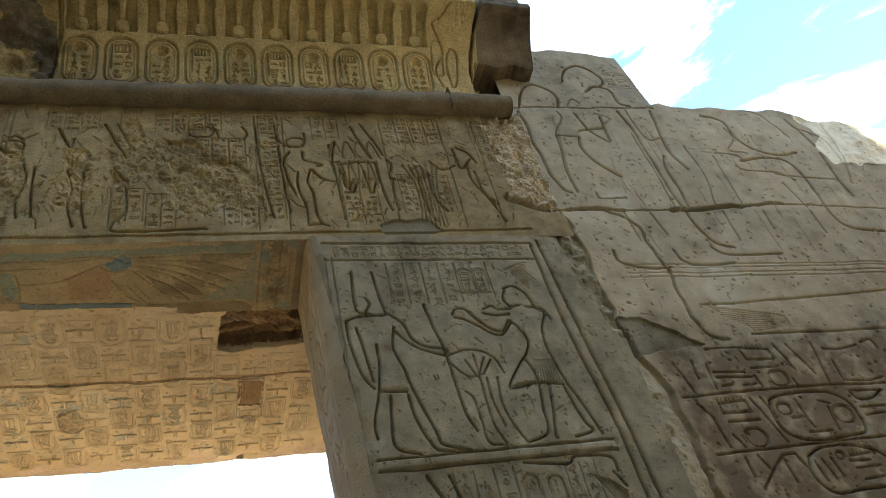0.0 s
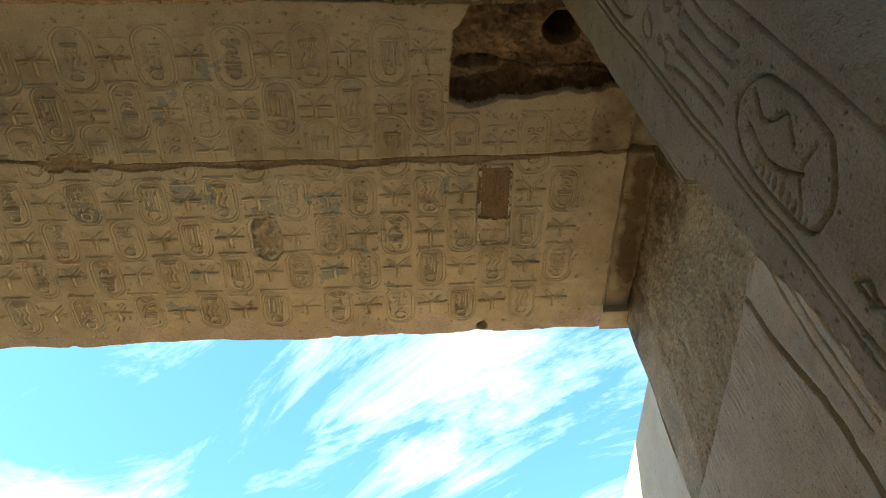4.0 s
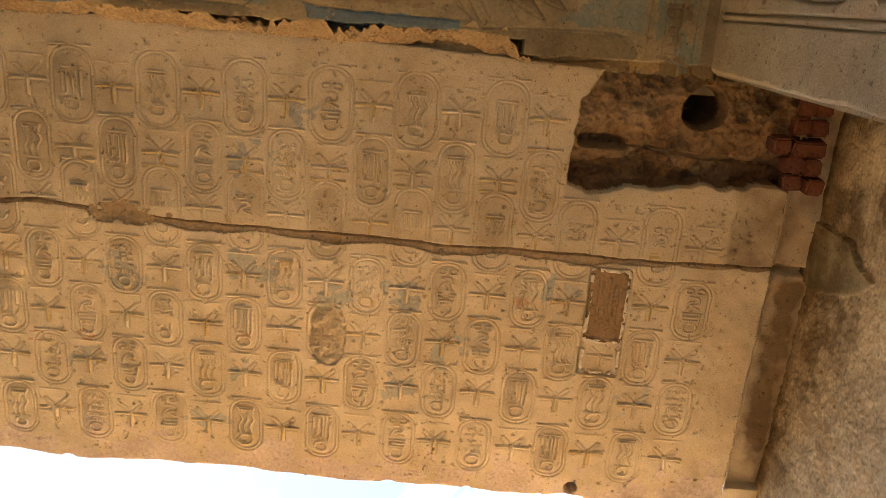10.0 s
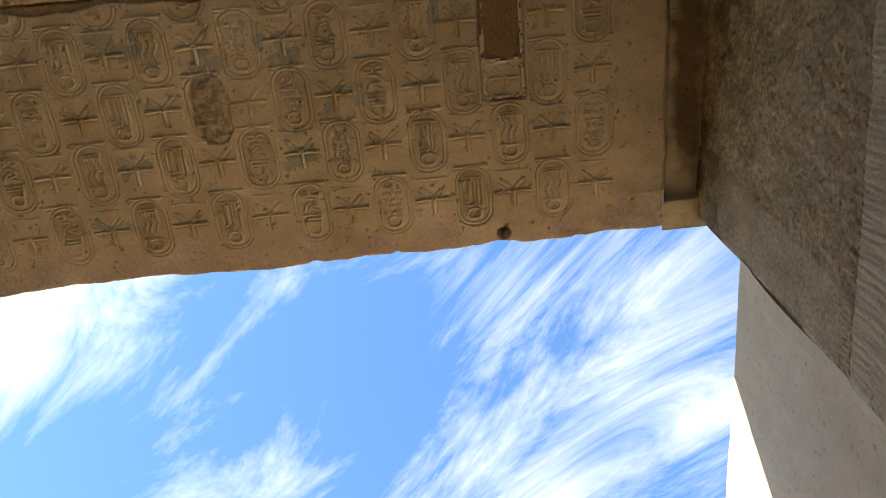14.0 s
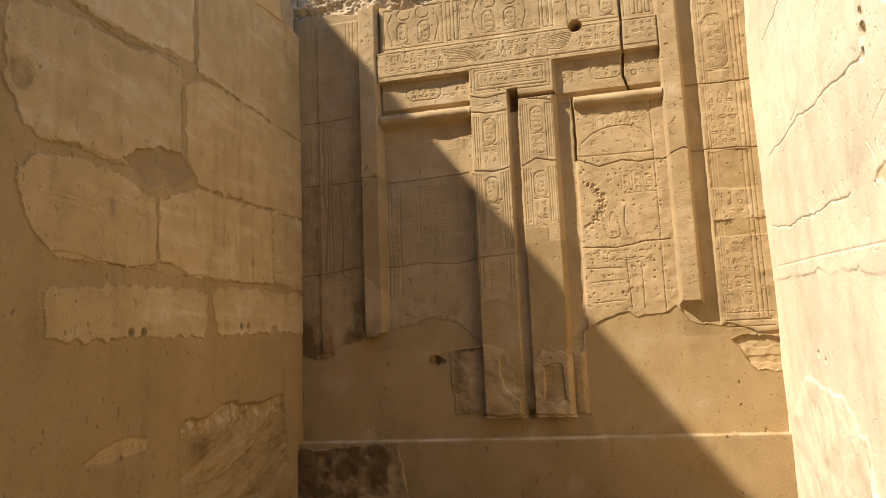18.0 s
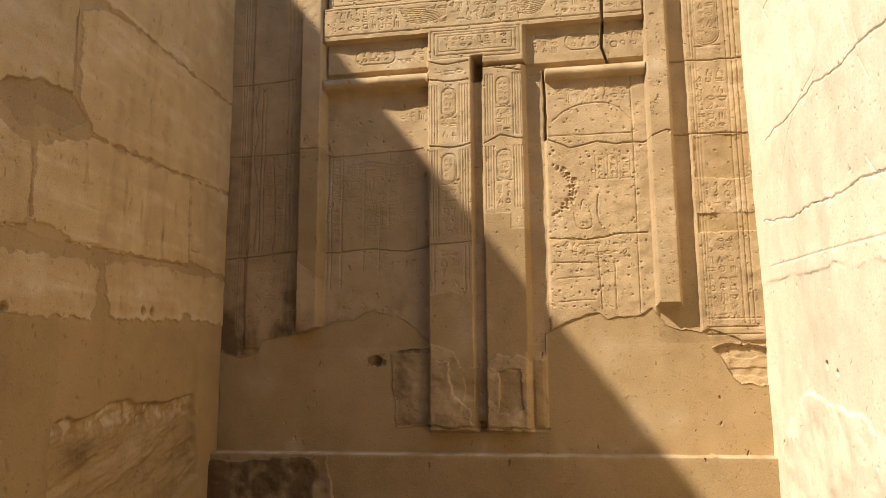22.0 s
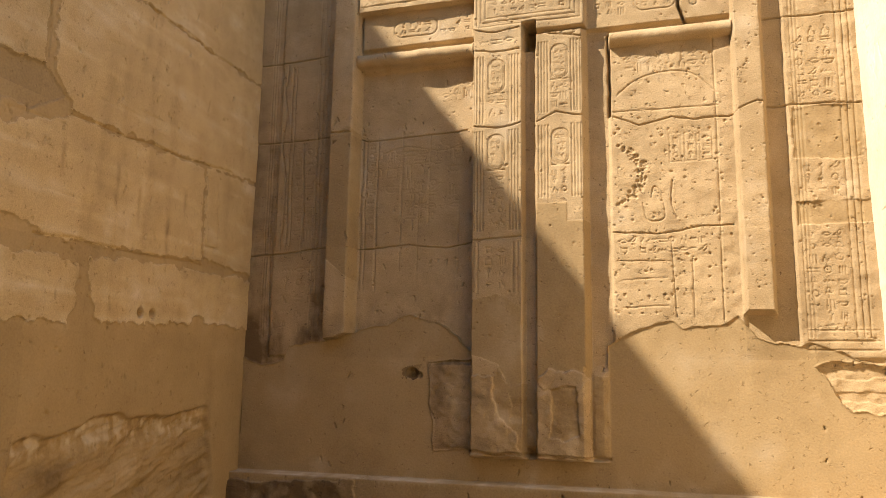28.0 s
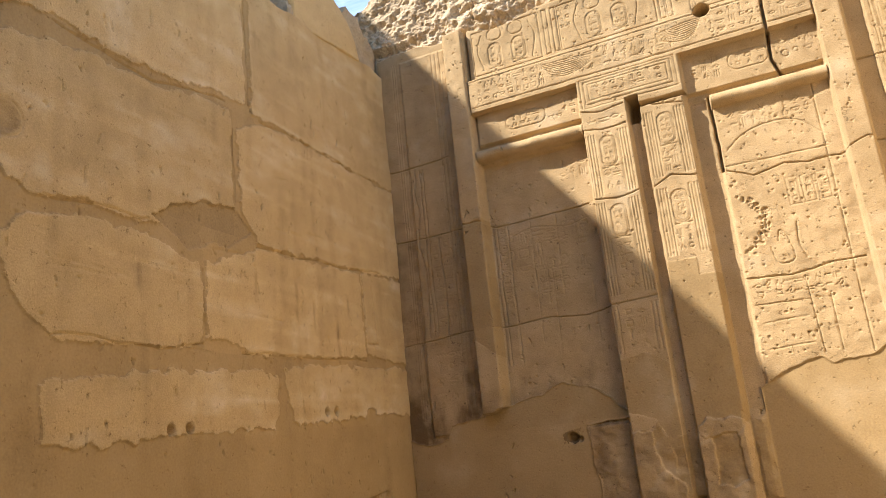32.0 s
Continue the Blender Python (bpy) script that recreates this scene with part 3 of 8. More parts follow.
# --- end wall with the false door ---
def end_wall():
    wall = setting(solid("wall_end", (XL - 1.6, YE + 0.45, FLOOR), (XR + 1.4, YE + 1.5, 5.1), M_ROUGH),
                   "sandstone end wall carved as a false door, partly plastered", "wall")
    r = Relief(XL - 0.6, FLOOR, XR + 0.56, 5.5, 0.0042, 3)
    U, V = r.U, r.V
    # stepped planes of the false door
    r.level(0.98, 1.5, 1.42, 4.64, 0.02)
    r.level(-2.42, 1.5, -2.0, 4.6, 0.012)
    r.level(-0.20, 1.5, -0.06, 3.56, -0.005)
    r.level(-0.06, 1.5, 0.69, 3.50, 0.02)
    r.level(-1.80, 1.45, -0.95, 3.50, -0.03)
    r.level(-1.78, 4.21, 0.69, 4.68, 0.05)
    r.level(-1.98, 1.60, -1.80, 4.72, 0.105, 0.012)
    r.level(0.69, 1.76, 0.855, 4.68, 0.105, 0.012)
    r.level(-1.80, 3.92, 0.69, 4.21, 0.088)
    r.level(-1.78, 3.66, -0.95, 3.92, 0.03)
    r.level(-0.20, 3.62, 0.69, 3.92, 0.03)
    r.level(-0.95, 3.64, -0.20, 3.95, 0.09)
    # rolls under the two small lintels
    for a, b, zc in ((-1.80, -0.95, 3.57), (-0.06, 0.69, 3.53)):
        s = (U > a) & (U < b) & (abs(V - zc) < 0.05)
        r.h[s] = (0.02 + 0.065 * np.sqrt(np.clip(1 - ((V - zc) / 0.05) ** 2, 0, 1)))[s]
    # two posts and the slot between them
    r.level(-0.95, 0.88, -0.600, 3.70, 0.10, 0.014)
    r.level(-0.532, 0.88, -0.21, 3.62, 0.10, 0.014)
    r.level(-0.600, 0.95, -0.532, 3.66, 0.04, 0.008)
    r.level(-0.605, 3.52, -0.528, 3.70, -0.10, 0.01)
    r.level(-0.21, 0.90, -0.10, 1.42, 0.03, 0.03)
    r.level(-1.25, 0.92, -0.95, 1.47, 0.022, 0.02)
    # rough broken head
    head = r.V > 4.68 + 0.05 * value_noise(U, V, 0.5, 8, 3) - 0.05 * (U > 0.6) + 0.02 * np.sin(U * 5)
    hk = blur(head, 2)
    lump = np.abs(value_noise(U, V * 1.25, 0.075, 41, 4)) * -0.024 + np.abs(value_noise(U, V * 1.5, 0.33, 44, 3)) * 0.035 + value_noise(U, V, 0.05, 42, 3) * 0.014 - 0.03
    ledge = np.clip((4.86 + 0.04 * np.sin(U * 3) - V) / 0.05, 0, 1)
    r.h = r.h * (1 - hk) + hk * (0.0 + lump + 0.05 * ledge * value_noise(U, V, 0.3, 43, 2))
    r.mat[head] = 2
    # plaster below and in the gaps
    fill = (U < -0.95) & r.below([(-2.7, 1.53), (-2.55, 1.47), (-2.44, 1.44), (-2.3, 1.48), (-2.26, 1.57), (-2.08, 1.60), (-1.98, 1.62), (-1.65, 1.69), (-1.38, 1.77), (-1.2, 1.73), (-1.07, 1.63), (-0.93, 1.5)], 0.022, 0.14)
    fill |= (U > -0.10) & r.below([(-0.1, 1.58), (0.10, 1.67), (0.28, 1.74), (0.34, 1.68), (0.57, 1.69), (0.65, 1.75), (0.74, 1.63), (0.97, 1.58), (1.03, 1.6), (1.14, 1.55), (1.37, 1.46)], 0.02, 0.14)
    fill |= (U > -0.95) & (U < -0.1) & (V < 0.88)
    fill &= ~inside(r, [(-1.25, 1.46), (-0.95, 1.48), (-0.95, 0.93), (-1.2, 0.91)], 0.01)
    fill &= ~inside(r, [(1.03, 1.47), (1.5, 1.48), (1.5, 1.2), (1.2, 1.2), (1.10, 1.38)], 0.02)
    fill &= ~inside(r, [(-2.7, 0.70), (-1.68, 0.70), (-1.63, 0.3), (-2.7, 0.26)], 0.02)
    flat = (U < -0.95) | (U > -0.1) | (V < 0.88)
    r.h = np.where(fill & flat, 0.028 - 0.02 * blur(fill, 3), r.h)
    for box in ((1.0, 2.66, 1.37, 2.98), (1.0, 2.27, 1.40, 2.41)):
        m = inside(r, [(box[0], box[1]), (box[2], box[1]), (box[2], box[3]), (box[0], box[3])], 0.012)
        r.h = np.where(m, 0.014, r.h)
        fill |= m
    m = (U > -1.99) & (U < -1.79) & (V < 3.06 + 0.02 * np.sin(U * 40)) & (V > 2.16 + (U + 1.98) * -0.8)
    m |= (U > -0.53) & (U < -0.2) & (V < 2.46 - 0.12 * (U > -0.33)) & (V > 1.36 + 0.06 * np.sin(U * 30))
    m |= (U > -0.95) & (U < -0.62) & inside(r, [(-0.95, 1.86), (-0.75, 1.88), (-0.62, 1.8), (-0.62, 0.95), (-0.72, 0.95), (-0.68, 1.2), (-0.75, 1.45), (-0.95, 1.5)], 0.015)
    fill |= m
    # plinth: a shelf that catches the light
    pl = V < 0.73 + 0.004 * value_noise(U, V, 0.2, 9, 3)
    r.h = np.where(pl, 0.115 + 0.0 * V, r.h)
    st = inside(r, [(-2.7, 0.66), (-1.70, 0.70), (-1.63, 0.3), (-1.66, 0.02), (-2.7, 0.02)], 0.025)
    r.h += np.where(st, 0.02 + 0.02 * value_noise(U, V, 0.15, 15, 4), 0)
    fill |= pl & ~st
    r.mat[fill & ~head] = 1
    r.h += np.where(fill, 0.004 * value_noise(U, V, 0.35, 10, 3), 0.006 * value_noise(U, V, 0.12, 11, 4))
    # joints and cracks
    seams = ([(-2.65, 3.65), (-2.37, 3.64), (-2.06, 3.66)], [(-2.61, 3.04), (-2.32, 3.03), (-1.84, 3.05), (-1.74, 3.0), (-1.37, 3.01), (-1.01, 3.03)],
                [(-2.63, 2.2), (-2.44, 2.21), (-2.01, 2.24)], [(-1.82, 2.23), (-1.41, 2.25), (-1.14, 2.22), (-0.95, 2.26)],
                [(-2.37, 3.62), (-2.39, 3.42), (-2.36, 3.23), (-2.39, 3.03), (-2.35, 2.75), (-2.37, 2.24)], [(-2.22, 3.01), (-2.2, 2.7), (-2.21, 2.19)],
                [(-2.45, 2.19), (-2.44, 1.82), (-2.42, 1.49)], [(0.86, 3.57), (1.09, 3.56), (1.42, 3.56)],
                )
    seams += ([(0.65, 2.96), (0.81, 3.02), (0.96, 3.0), (1.2, 3.0), (1.41, 2.98)], [(-0.05, 2.27), (0.21, 2.25), (0.41, 2.28), (0.65, 2.29)],
                [(-0.06, 3.03), (0.12, 2.95), (0.32, 2.99), (0.45, 2.96), (0.65, 2.96)], [(-0.95, 3.69), (-0.79, 3.65), (-0.63, 3.67)],
                [(-0.52, 3.61), (-0.23, 3.56)], [(-0.95, 3.54), (-0.81, 3.51), (-0.63, 3.52)], [(-0.97, 3.01), (-0.78, 2.98), (-0.62, 3.01)],
                [(-0.54, 2.99), (-0.39, 3.06), (-0.2, 3.02)], [(-1.98, 3.05), (-1.8, 3.04)], [(-0.95, 2.24), (-0.62, 2.26)])
    for pts in seams:
        q = [p for a, b in zip(pts, pts[1:]) for p in r.wobble(a, b, 0.004)]
        r.stroke(q, 0.008, -0.012)
    for pts in ([(0.39, 4.66), (0.40, 4.18), (0.39, 3.9), (0.38, 3.72), (0.42, 3.6), (0.52, 3.58)], [(0.44, 5.3), (0.43, 4.9), (0.42, 4.66)], [(-0.06, 3.57), (-0.06, 3.27), (-0.06, 3.03)],
                [(-1.71, 5.35), (-1.71, 4.78)], [(-0.65, 5.35), (-0.66, 4.95)], ):
        r.stroke([p for a, b in zip(pts, pts[1:]) for p in r.wobble(a, b, 0.003)], 0.02, -0.06)
    # writing in sunk relief
    D = -0.006
    for a, b in ((-1.74, -1.16), (-0.98, -0.2), (0.02, 0.36), (0.42, 0.66)):
        signs(r, a, 3.99, b, 4.17, 0.066, D, 0.007)
    for i in range(9):
        r.curve([(-1.18 + i * 0.008, 4.15 - i * 0.014), (-0.98, 4.14 - i * 0.016), (-0.8, 4.13 - i * 0.008)], 0.0075, D * 0.8)
        r.curve([(0.0 - i * 0.008, 4.15 - i * 0.014), (-0.15, 4.14 - i * 0.016), (-0.32, 4.12 - i * 0.008)], 0.0075, D * 0.8)
    r.stroke([(-1.78, 3.965), (0.68, 3.965)], 0.0075, D)
    r.stroke([(-1.78, 4.185), (0.68, 4.185)], 0.0075, D)
    r.oval(-1.38, 3.79, 0.16, 0.06, 0.0075, D)
    signs(r, -1.5, 3.74, -1.26, 3.84, 0.066, D, 0.007)
    signs(r, -1.2, 3.72, -0.98, 3.87, 0.055, D)
    signs(r, -0.16, 3.70, 0.06, 3.87, 0.066, D, 0.007)
    r.oval(0.24, 3.78, 0.13, 0.065, 0.0075, D)
    signs(r, 0.14, 3.73, 0.36, 3.83, 0.066, D, 0.007)
    signs(r, 0.43, 3.7, 0.66, 3.86, 0.066, D, 0.007)
    for k in range(3):
        r.rect(-0.92 + k * 0.03, 3.7 + k * 0.03, -0.23 - k * 0.03, 3.93 - k * 0.022, 0.0075, D * 0.8)
    signs(r, -0.83, 3.78, -0.32, 3.88, 0.066, D, 0.007)
    # top frieze
    for a, b in ((-1.70, -1.2), (-0.98, -0.32), (-0.02, 0.40)):
        r.rect(a - 0.03, 4.24, b + 0.03, 4.62, 0.0075, D)
        c = (a + b) / 2
        for s in (-1, 1):
            r.oval(c + s * 0.09, 4.56, 0.06, 0.05, 0.0075, D)
            cartouche(r, c + s * 0.1, 4.38, 0.055, 0.10, D, 0.0075, s=0.045)
            r.curve([(c + s * 0.2, 4.58), (c + s * 0.24, 4.45), (c + s * 0.2, 4.27)], 0.0075, D)
    for a in (-1.12, -1.05, -0.25, -0.2, 0.5, 0.56, 0.62):
        r.rect(a - 0.012, 4.25, a + 0.025, 4.62, 0.0075, D)
    signs(r, -1.02, 4.4, -0.9, 4.62, 0.066, D, 0.007)
    signs(r, -0.16, 4.42, -0.04, 4.62, 0.066, D, 0.007)
    # post columns
    for a, b, cuts in ((-0.95, -0.615, ((3.02, 3.48), (2.30, 2.96))), (-0.52, -0.21, ((3.06, 3.54), (2.5, 2.97)))):
        for z0, z1 in cuts:
            for k in range(4):
                for e in (a + 0.02 + k * 0.02, b - 0.02 - k * 0.02):
                    r.stroke([(e, z0), (e, z1)], 0.0105, D * 0.8)
            c = (a + b) / 2
            cartouche(r, c, z1 - 0.14, 0.055, 0.115, D, 0.0075, s=0.045)
            signs(r, c - 0.06, z0 + 0.02, c + 0.06, z1 - 0.28, 0.066, D, 0.007)
        signs(r, a + 0.05, 3.54, b - 0.05, 3.64, 0.09, D)
    # carved strips beside the pillars
    for a, b in ((1.0, 1.37), (-2.52, -2.02)):
        for k in range(3):
            r.stroke([(b - 0.03 - k * 0.035, 1.62), (b - 0.03 - k * 0.035, 4.6)], 0.009, D if a > 0 else D * 0.6)
            r.stroke([(a + 0.02 + k * 0.02, 1.62), (a + 0.02 + k * 0.02, 4.6)], 0.010, D * 0.6)
    cartouche(r, 1.14, 3.92, 0.09, 0.24, D, s=0.07)
    signs(r, 1.03, 4.22, 1.26, 4.58, 0.066, D, 0.007)
    for z0, z1 in ((3.03, 3.5), (2.44, 2.64), (1.64, 2.24)):
        signs(r, 1.03, z0, 1.25, z1, 0.066, D, 0.007)
    for z in (1.55, 1.6, 1.66):
        r.stroke([(1.02, z), (1.38, z)], 0.0075, D)
    # the panel beside the posts
    r.curve([(-0.01, 3.16), (0.11, 3.25), (0.28, 3.29), (0.45, 3.26), (0.59, 3.12)], 0.009, -0.005)
    r.stroke([(-0.05, 3.05), (0.59, 3.04)], 0.009, -0.005)
    signs(r, 0.03, 3.30, 0.56, 3.44, 0.07, D * 0.8)
    r.stroke([(0.575, 3.48), (0.58, 2.83), (0.575, 1.72)], 0.009, -0.006)
    for k in range(3):
        r.rect(0.30 + k * 0.09, 2.7, 0.37 + k * 0.09, 2.88, 0.007, D * 0.6)
        signs(r, 0.31 + k * 0.09, 2.72, 0.36 + k * 0.09, 2.86, 0.055, D, 0.011)
    for _ in range(60):
        t = r.rng.random()
        r.dot(0.0 + 0.14 * math.sin(t * 3.2) + r.rng.uniform(-0.035, 0.035), 2.83 - 0.4 * t, r.rng.uniform(0.006, 0.014), -0.012)
    r.curve([(0.13, 2.45), (0.15, 2.35), (0.2, 2.33), (0.26, 2.36), (0.24, 2.5), (0.2, 2.55), (0.18, 2.48)], 0.008, -0.006)
    r.curve([(0.31, 2.58), (0.3, 2.45), (0.33, 2.35)], 0.012, -0.008)
    r.stroke([(0.29, 2.23), (0.31, 1.74)], 0.008, -0.007)
    r.stroke([(0.41, 2.09), (0.41, 1.74)], 0.008, -0.006)
    r.stroke([(-0.03, 2.09), (0.3, 2.08)], 0.008, -0.006)
    signs(r, -0.02, 2.12, 0.5, 2.24, 0.055, -0.006, 0.008)
    for y in (1.8, 1.97):
        r.stroke(r.wobble((0.0, y), (0.26, y + 0.01), 0.004), 0.008, -0.004)
    # faint remains of carving in the shaded panel and strip
    for u in (-1.775, -1.745, -1.66):
        r.stroke(r.wobble((u, 1.95), (u, 3.02), 0.004), 0.008, -0.0045)
    signs(r, -1.735, 2.3, -1.67, 2.98, 0.055, -0.005, 0.007)
    signs(r, -1.45, 2.40, -1.22, 2.72, 0.075, -0.0045, 0.008)
    signs(r, -1.6, 2.78, -1.05, 2.95, 0.07, -0.004, 0.007)
    r.curve([(-1.62, 2.9), (-1.45, 2.94), (-1.2, 2.9), (-1.05, 2.93)], 0.008, -0.004)
    signs(r, -1.2, 3.24, -0.98, 3.42, 0.075, -0.004, 0.008)
    for u in (-2.415, -2.33, -2.30, -2.11, -2.08):
        r.stroke(r.wobble((u, 2.26), (u, 3.6), 0.004), 0.009, -0.006)
    signs(r, -2.29, 2.32, -2.12, 2.98, 0.08, -0.004, 0.008)
    signs(r, -2.36, 1.66, -2.06, 2.15, 0.10, -0.004, 0.009)
    for u in (-0.93, -0.90, -0.67, -0.64):
        r.stroke(r.wobble((u, 1.9), (u, 2.22), 0.003), 0.009, -0.005)
    signs(r, -0.87, 1.92, -0.7, 2.2, 0.07, -0.005, 0.008)
    pits(r, -0.05, 1.75, 0.64, 3.4, 170, (0.0035, 0.010), -0.009)
    pits(r, -1.78, 1.7, -0.97, 3.4, 60)
    pits(r, -0.95, 1.5, -0.22, 3.5, 50)
    pits(r, 0.7, 1.8, 0.85, 4.6, 45, (0.0035, 0.008), -0.008)
    pits(r, 1.0, 1.6, 1.38, 4.6, 50)
    pits(r, -1.98, 3.6, 0.85, 4.68, 160)
    nicks(r, -2.4, 1.7, -0.97, 3.6, 40)
    nicks(r, -2.5, 0.2, 1.3, 1.5, 26)
    for k in range(7):
        u = r.rng.uniform(-1.72, -1.02)
        r.stroke([(u, r.rng.uniform(1.8, 2.4)), (u + 0.01, r.rng.uniform(2.5, 3.1))], 0.009, -0.003)
    signs(r, -1.72, 2.45, -1.05, 2.95, 0.12, -0.003)
    worn = blur((U > -0.06) & (U < 0.69) & (V > 1.7) & (V < 2.95), 6)
    r.h += worn * 0.0028 * value_noise(U, V, 0.06, 67, 4)
    worn = blur((U > 0.98) & (V > 1.5) & (V < 4.6), 6)
    r.h += worn * 0.0035 * value_noise(U, V, 0.06, 68, 4)
    # paler line along the plinth's upper edge
    r.stain_shade -= 0.7 * np.clip(1 - np.abs(V - 0.728) / 0.014, 0, 1) * np.clip(0.8 + value_noise(U, V, 0.2, 69, 3), 0, 1)
    # damp stains at the feet of the pillars and on the rough stones
    N = value_noise(U * 2.2, V * 0.5, 0.2, 52, 4)
    ramp = lambda x: np.clip(x, 0, 1)
    strip = blur((U < -1.99) & ~fill, 2)
    r.stain_shade += 0.8 * strip * ramp((1.95 + 0.3 * N - V) / 0.5) * ramp(0.6 + 0.7 * N)
    r.stain_shade += 0.35 * strip * blur((U < -2.43) & (V < 3.0), 2) * ramp(0.8 + N) + 0.2 * strip * ramp((3.6 - V) / 0.4)
    r.stain_shade += 0.6 * blur((U > -1.99) & (U < -1.79) & ~fill, 3) * ramp((1.85 + 0.1 * N - V) / 0.25)
    piece = inside(r, [(-1.25, 1.45), (-0.95, 1.47), (-0.95, 0.94), (-1.2, 0.92)], 0.02)
    r.stain_shade += blur(piece, 3) * 0.6 * ramp(0.5 + value_noise(U, V, 0.15, 55, 4))
    r.h += blur(piece, 2) * 0.010 * value_noise(U, V, 0.08, 56, 4)
    low = (U > -0.95) & (U < -0.1) & (V > 0.88) & (V < 1.36 + 0.1 * value_noise(U, V, 0.15, 57, 3))
    left = inside(r, [(-0.95, 1.37), (-0.80, 1.39), (-0.79, 1.21), (-0.73, 1.09), (-0.65, 1.02), (-0.62, 0.9), (-0.95, 0.89)], 0.018, 0.08)
    right = inside(r, [(-0.52, 1.36), (-0.45, 1.42), (-0.28, 1.42), (-0.21, 1.36), (-0.21, 0.9), (-0.52, 0.9)], 0.015, 0.08, 1) & ~inside(r, [(-0.44, 1.31), (-0.29, 1.33), (-0.27, 1.03), (-0.33, 1.0), (-0.45, 1.02), (-0.42, 1.2)], 0.015, 0.08, 2)
    r.h += 0.016 * blur(left | right, 1) + 0.004 * (left | right) * value_noise(U, V, 0.05, 581, 3)
    r.mat[left | right] = 0
    r.mat[low & ~left & ~right] = 1
    r.stain_shade += 0.3 * left + 0.1 * right
    q = 0.6 * value_noise(U, V, 0.16, 58, 4)
    r.stain_shade += blur(low, 2) * np.where(q > 0.1, 0.5 * q, q)
    r.h += blur(low, 2) * 0.009 * value_noise(U, V, 0.09, 59, 4)
    r.stain_shade += blur(st, 3) * 0.5 * ramp(0.7 + value_noise(U * 0.7, V * 1.6, 0.2, 60, 4))
    r.stain_shade += 0.7 * (~fill) * ramp((2.0 - V) / 0.45) * (V > 1.45) * ((U > -1.8) & (U < -0.95)) * ramp(0.2 + value_noise(U * 2, V, 0.14, 62, 4))
    r.stain_shade += 0.25 * ramp(value_noise(U * 1.5, V * 0.4, 0.3, 64, 4)) + 0.5 * blur((U > 0.98) & (V < 2.0) & (V > 1.45), 3) * ramp(value_noise(U, V, 0.2, 65, 3))
    r.stain_shade += 0.9 * r.blob(-1.36, 1.4, 0.07, 0.05, 0.5)
    r.stain_shade -= 0.35 * ramp(value_noise(U, V, 0.25, 66, 5) - 0.35) * (V < 4.6)
    chip = inside(r, [(1.03, 1.47), (1.5, 1.48), (1.5, 1.2), (1.2, 1.2), (1.10, 1.38)], 0.03)
    r.h += blur(chip, 1) * (0.0025 * np.sign(np.sin((V - 1.2) * 46 + 2.5 * value_noise(U, V, 0.2, 63, 3))) + 0.006 * value_noise(U, V, 0.06, 631, 3) - 0.012)
    r.stroke(r.wobble((-0.96, 0.92), (-0.1, 0.90), 0.012), 0.02, -0.02)
    # square sockets
    r.dot(0.01, 4.21, 0.05, -0.25)
    r.dot(-1.36, 1.39, 0.035, -0.05)
    r.dot(-1.31, 1.38, 0.02, -0.03)
    blocks = courses([(FLOOR, 0.72, [-2.64, -1.64, 0.0, 1.47]), (0.72, 1.5, [-2.64, -0.96, -0.1, 1.47]), (1.5, 2.235, [-2.64, -1.99, -0.955, -0.57, -0.1, 0.69, 1.47]),
                      (2.235, 3.02, [-2.64, -2.38, -1.99, -0.955, -0.57, -0.1, 0.69, 1.47]), (3.02, 3.6, [-2.64, -1.99, -0.955, -0.57, -0.06, 0.69, 1.47]),
                      (3.6, 3.93, [-2.64, -1.99, -0.955, -0.2, 0.41, 1.47]), (3.93, 4.7, [-2.64, -1.99, 0.40, 0.69, 1.47]), (4.7, 5.5, [-3.14, -1.71, -0.65, 0.43, 1.93])])
    top = lambda u: 5.31 + 0.025 * np.sin(u * 2.3) + 0.02 * np.sin(u * 9.1) + 0.012 * np.sin(u * 23) + 0.02 * value_noise(u + 9, u * 0, 0.15, 47, 4) - 0.05 * np.clip((-2.5 - u) / 0.3, 0, 1)
    r.put("stone_block", lambda u, v, h: (u, YE + 0.10 - h, v), blocks, [M_END, M_ENDFILL, M_HEAD], wall, top, tol=0.0006)


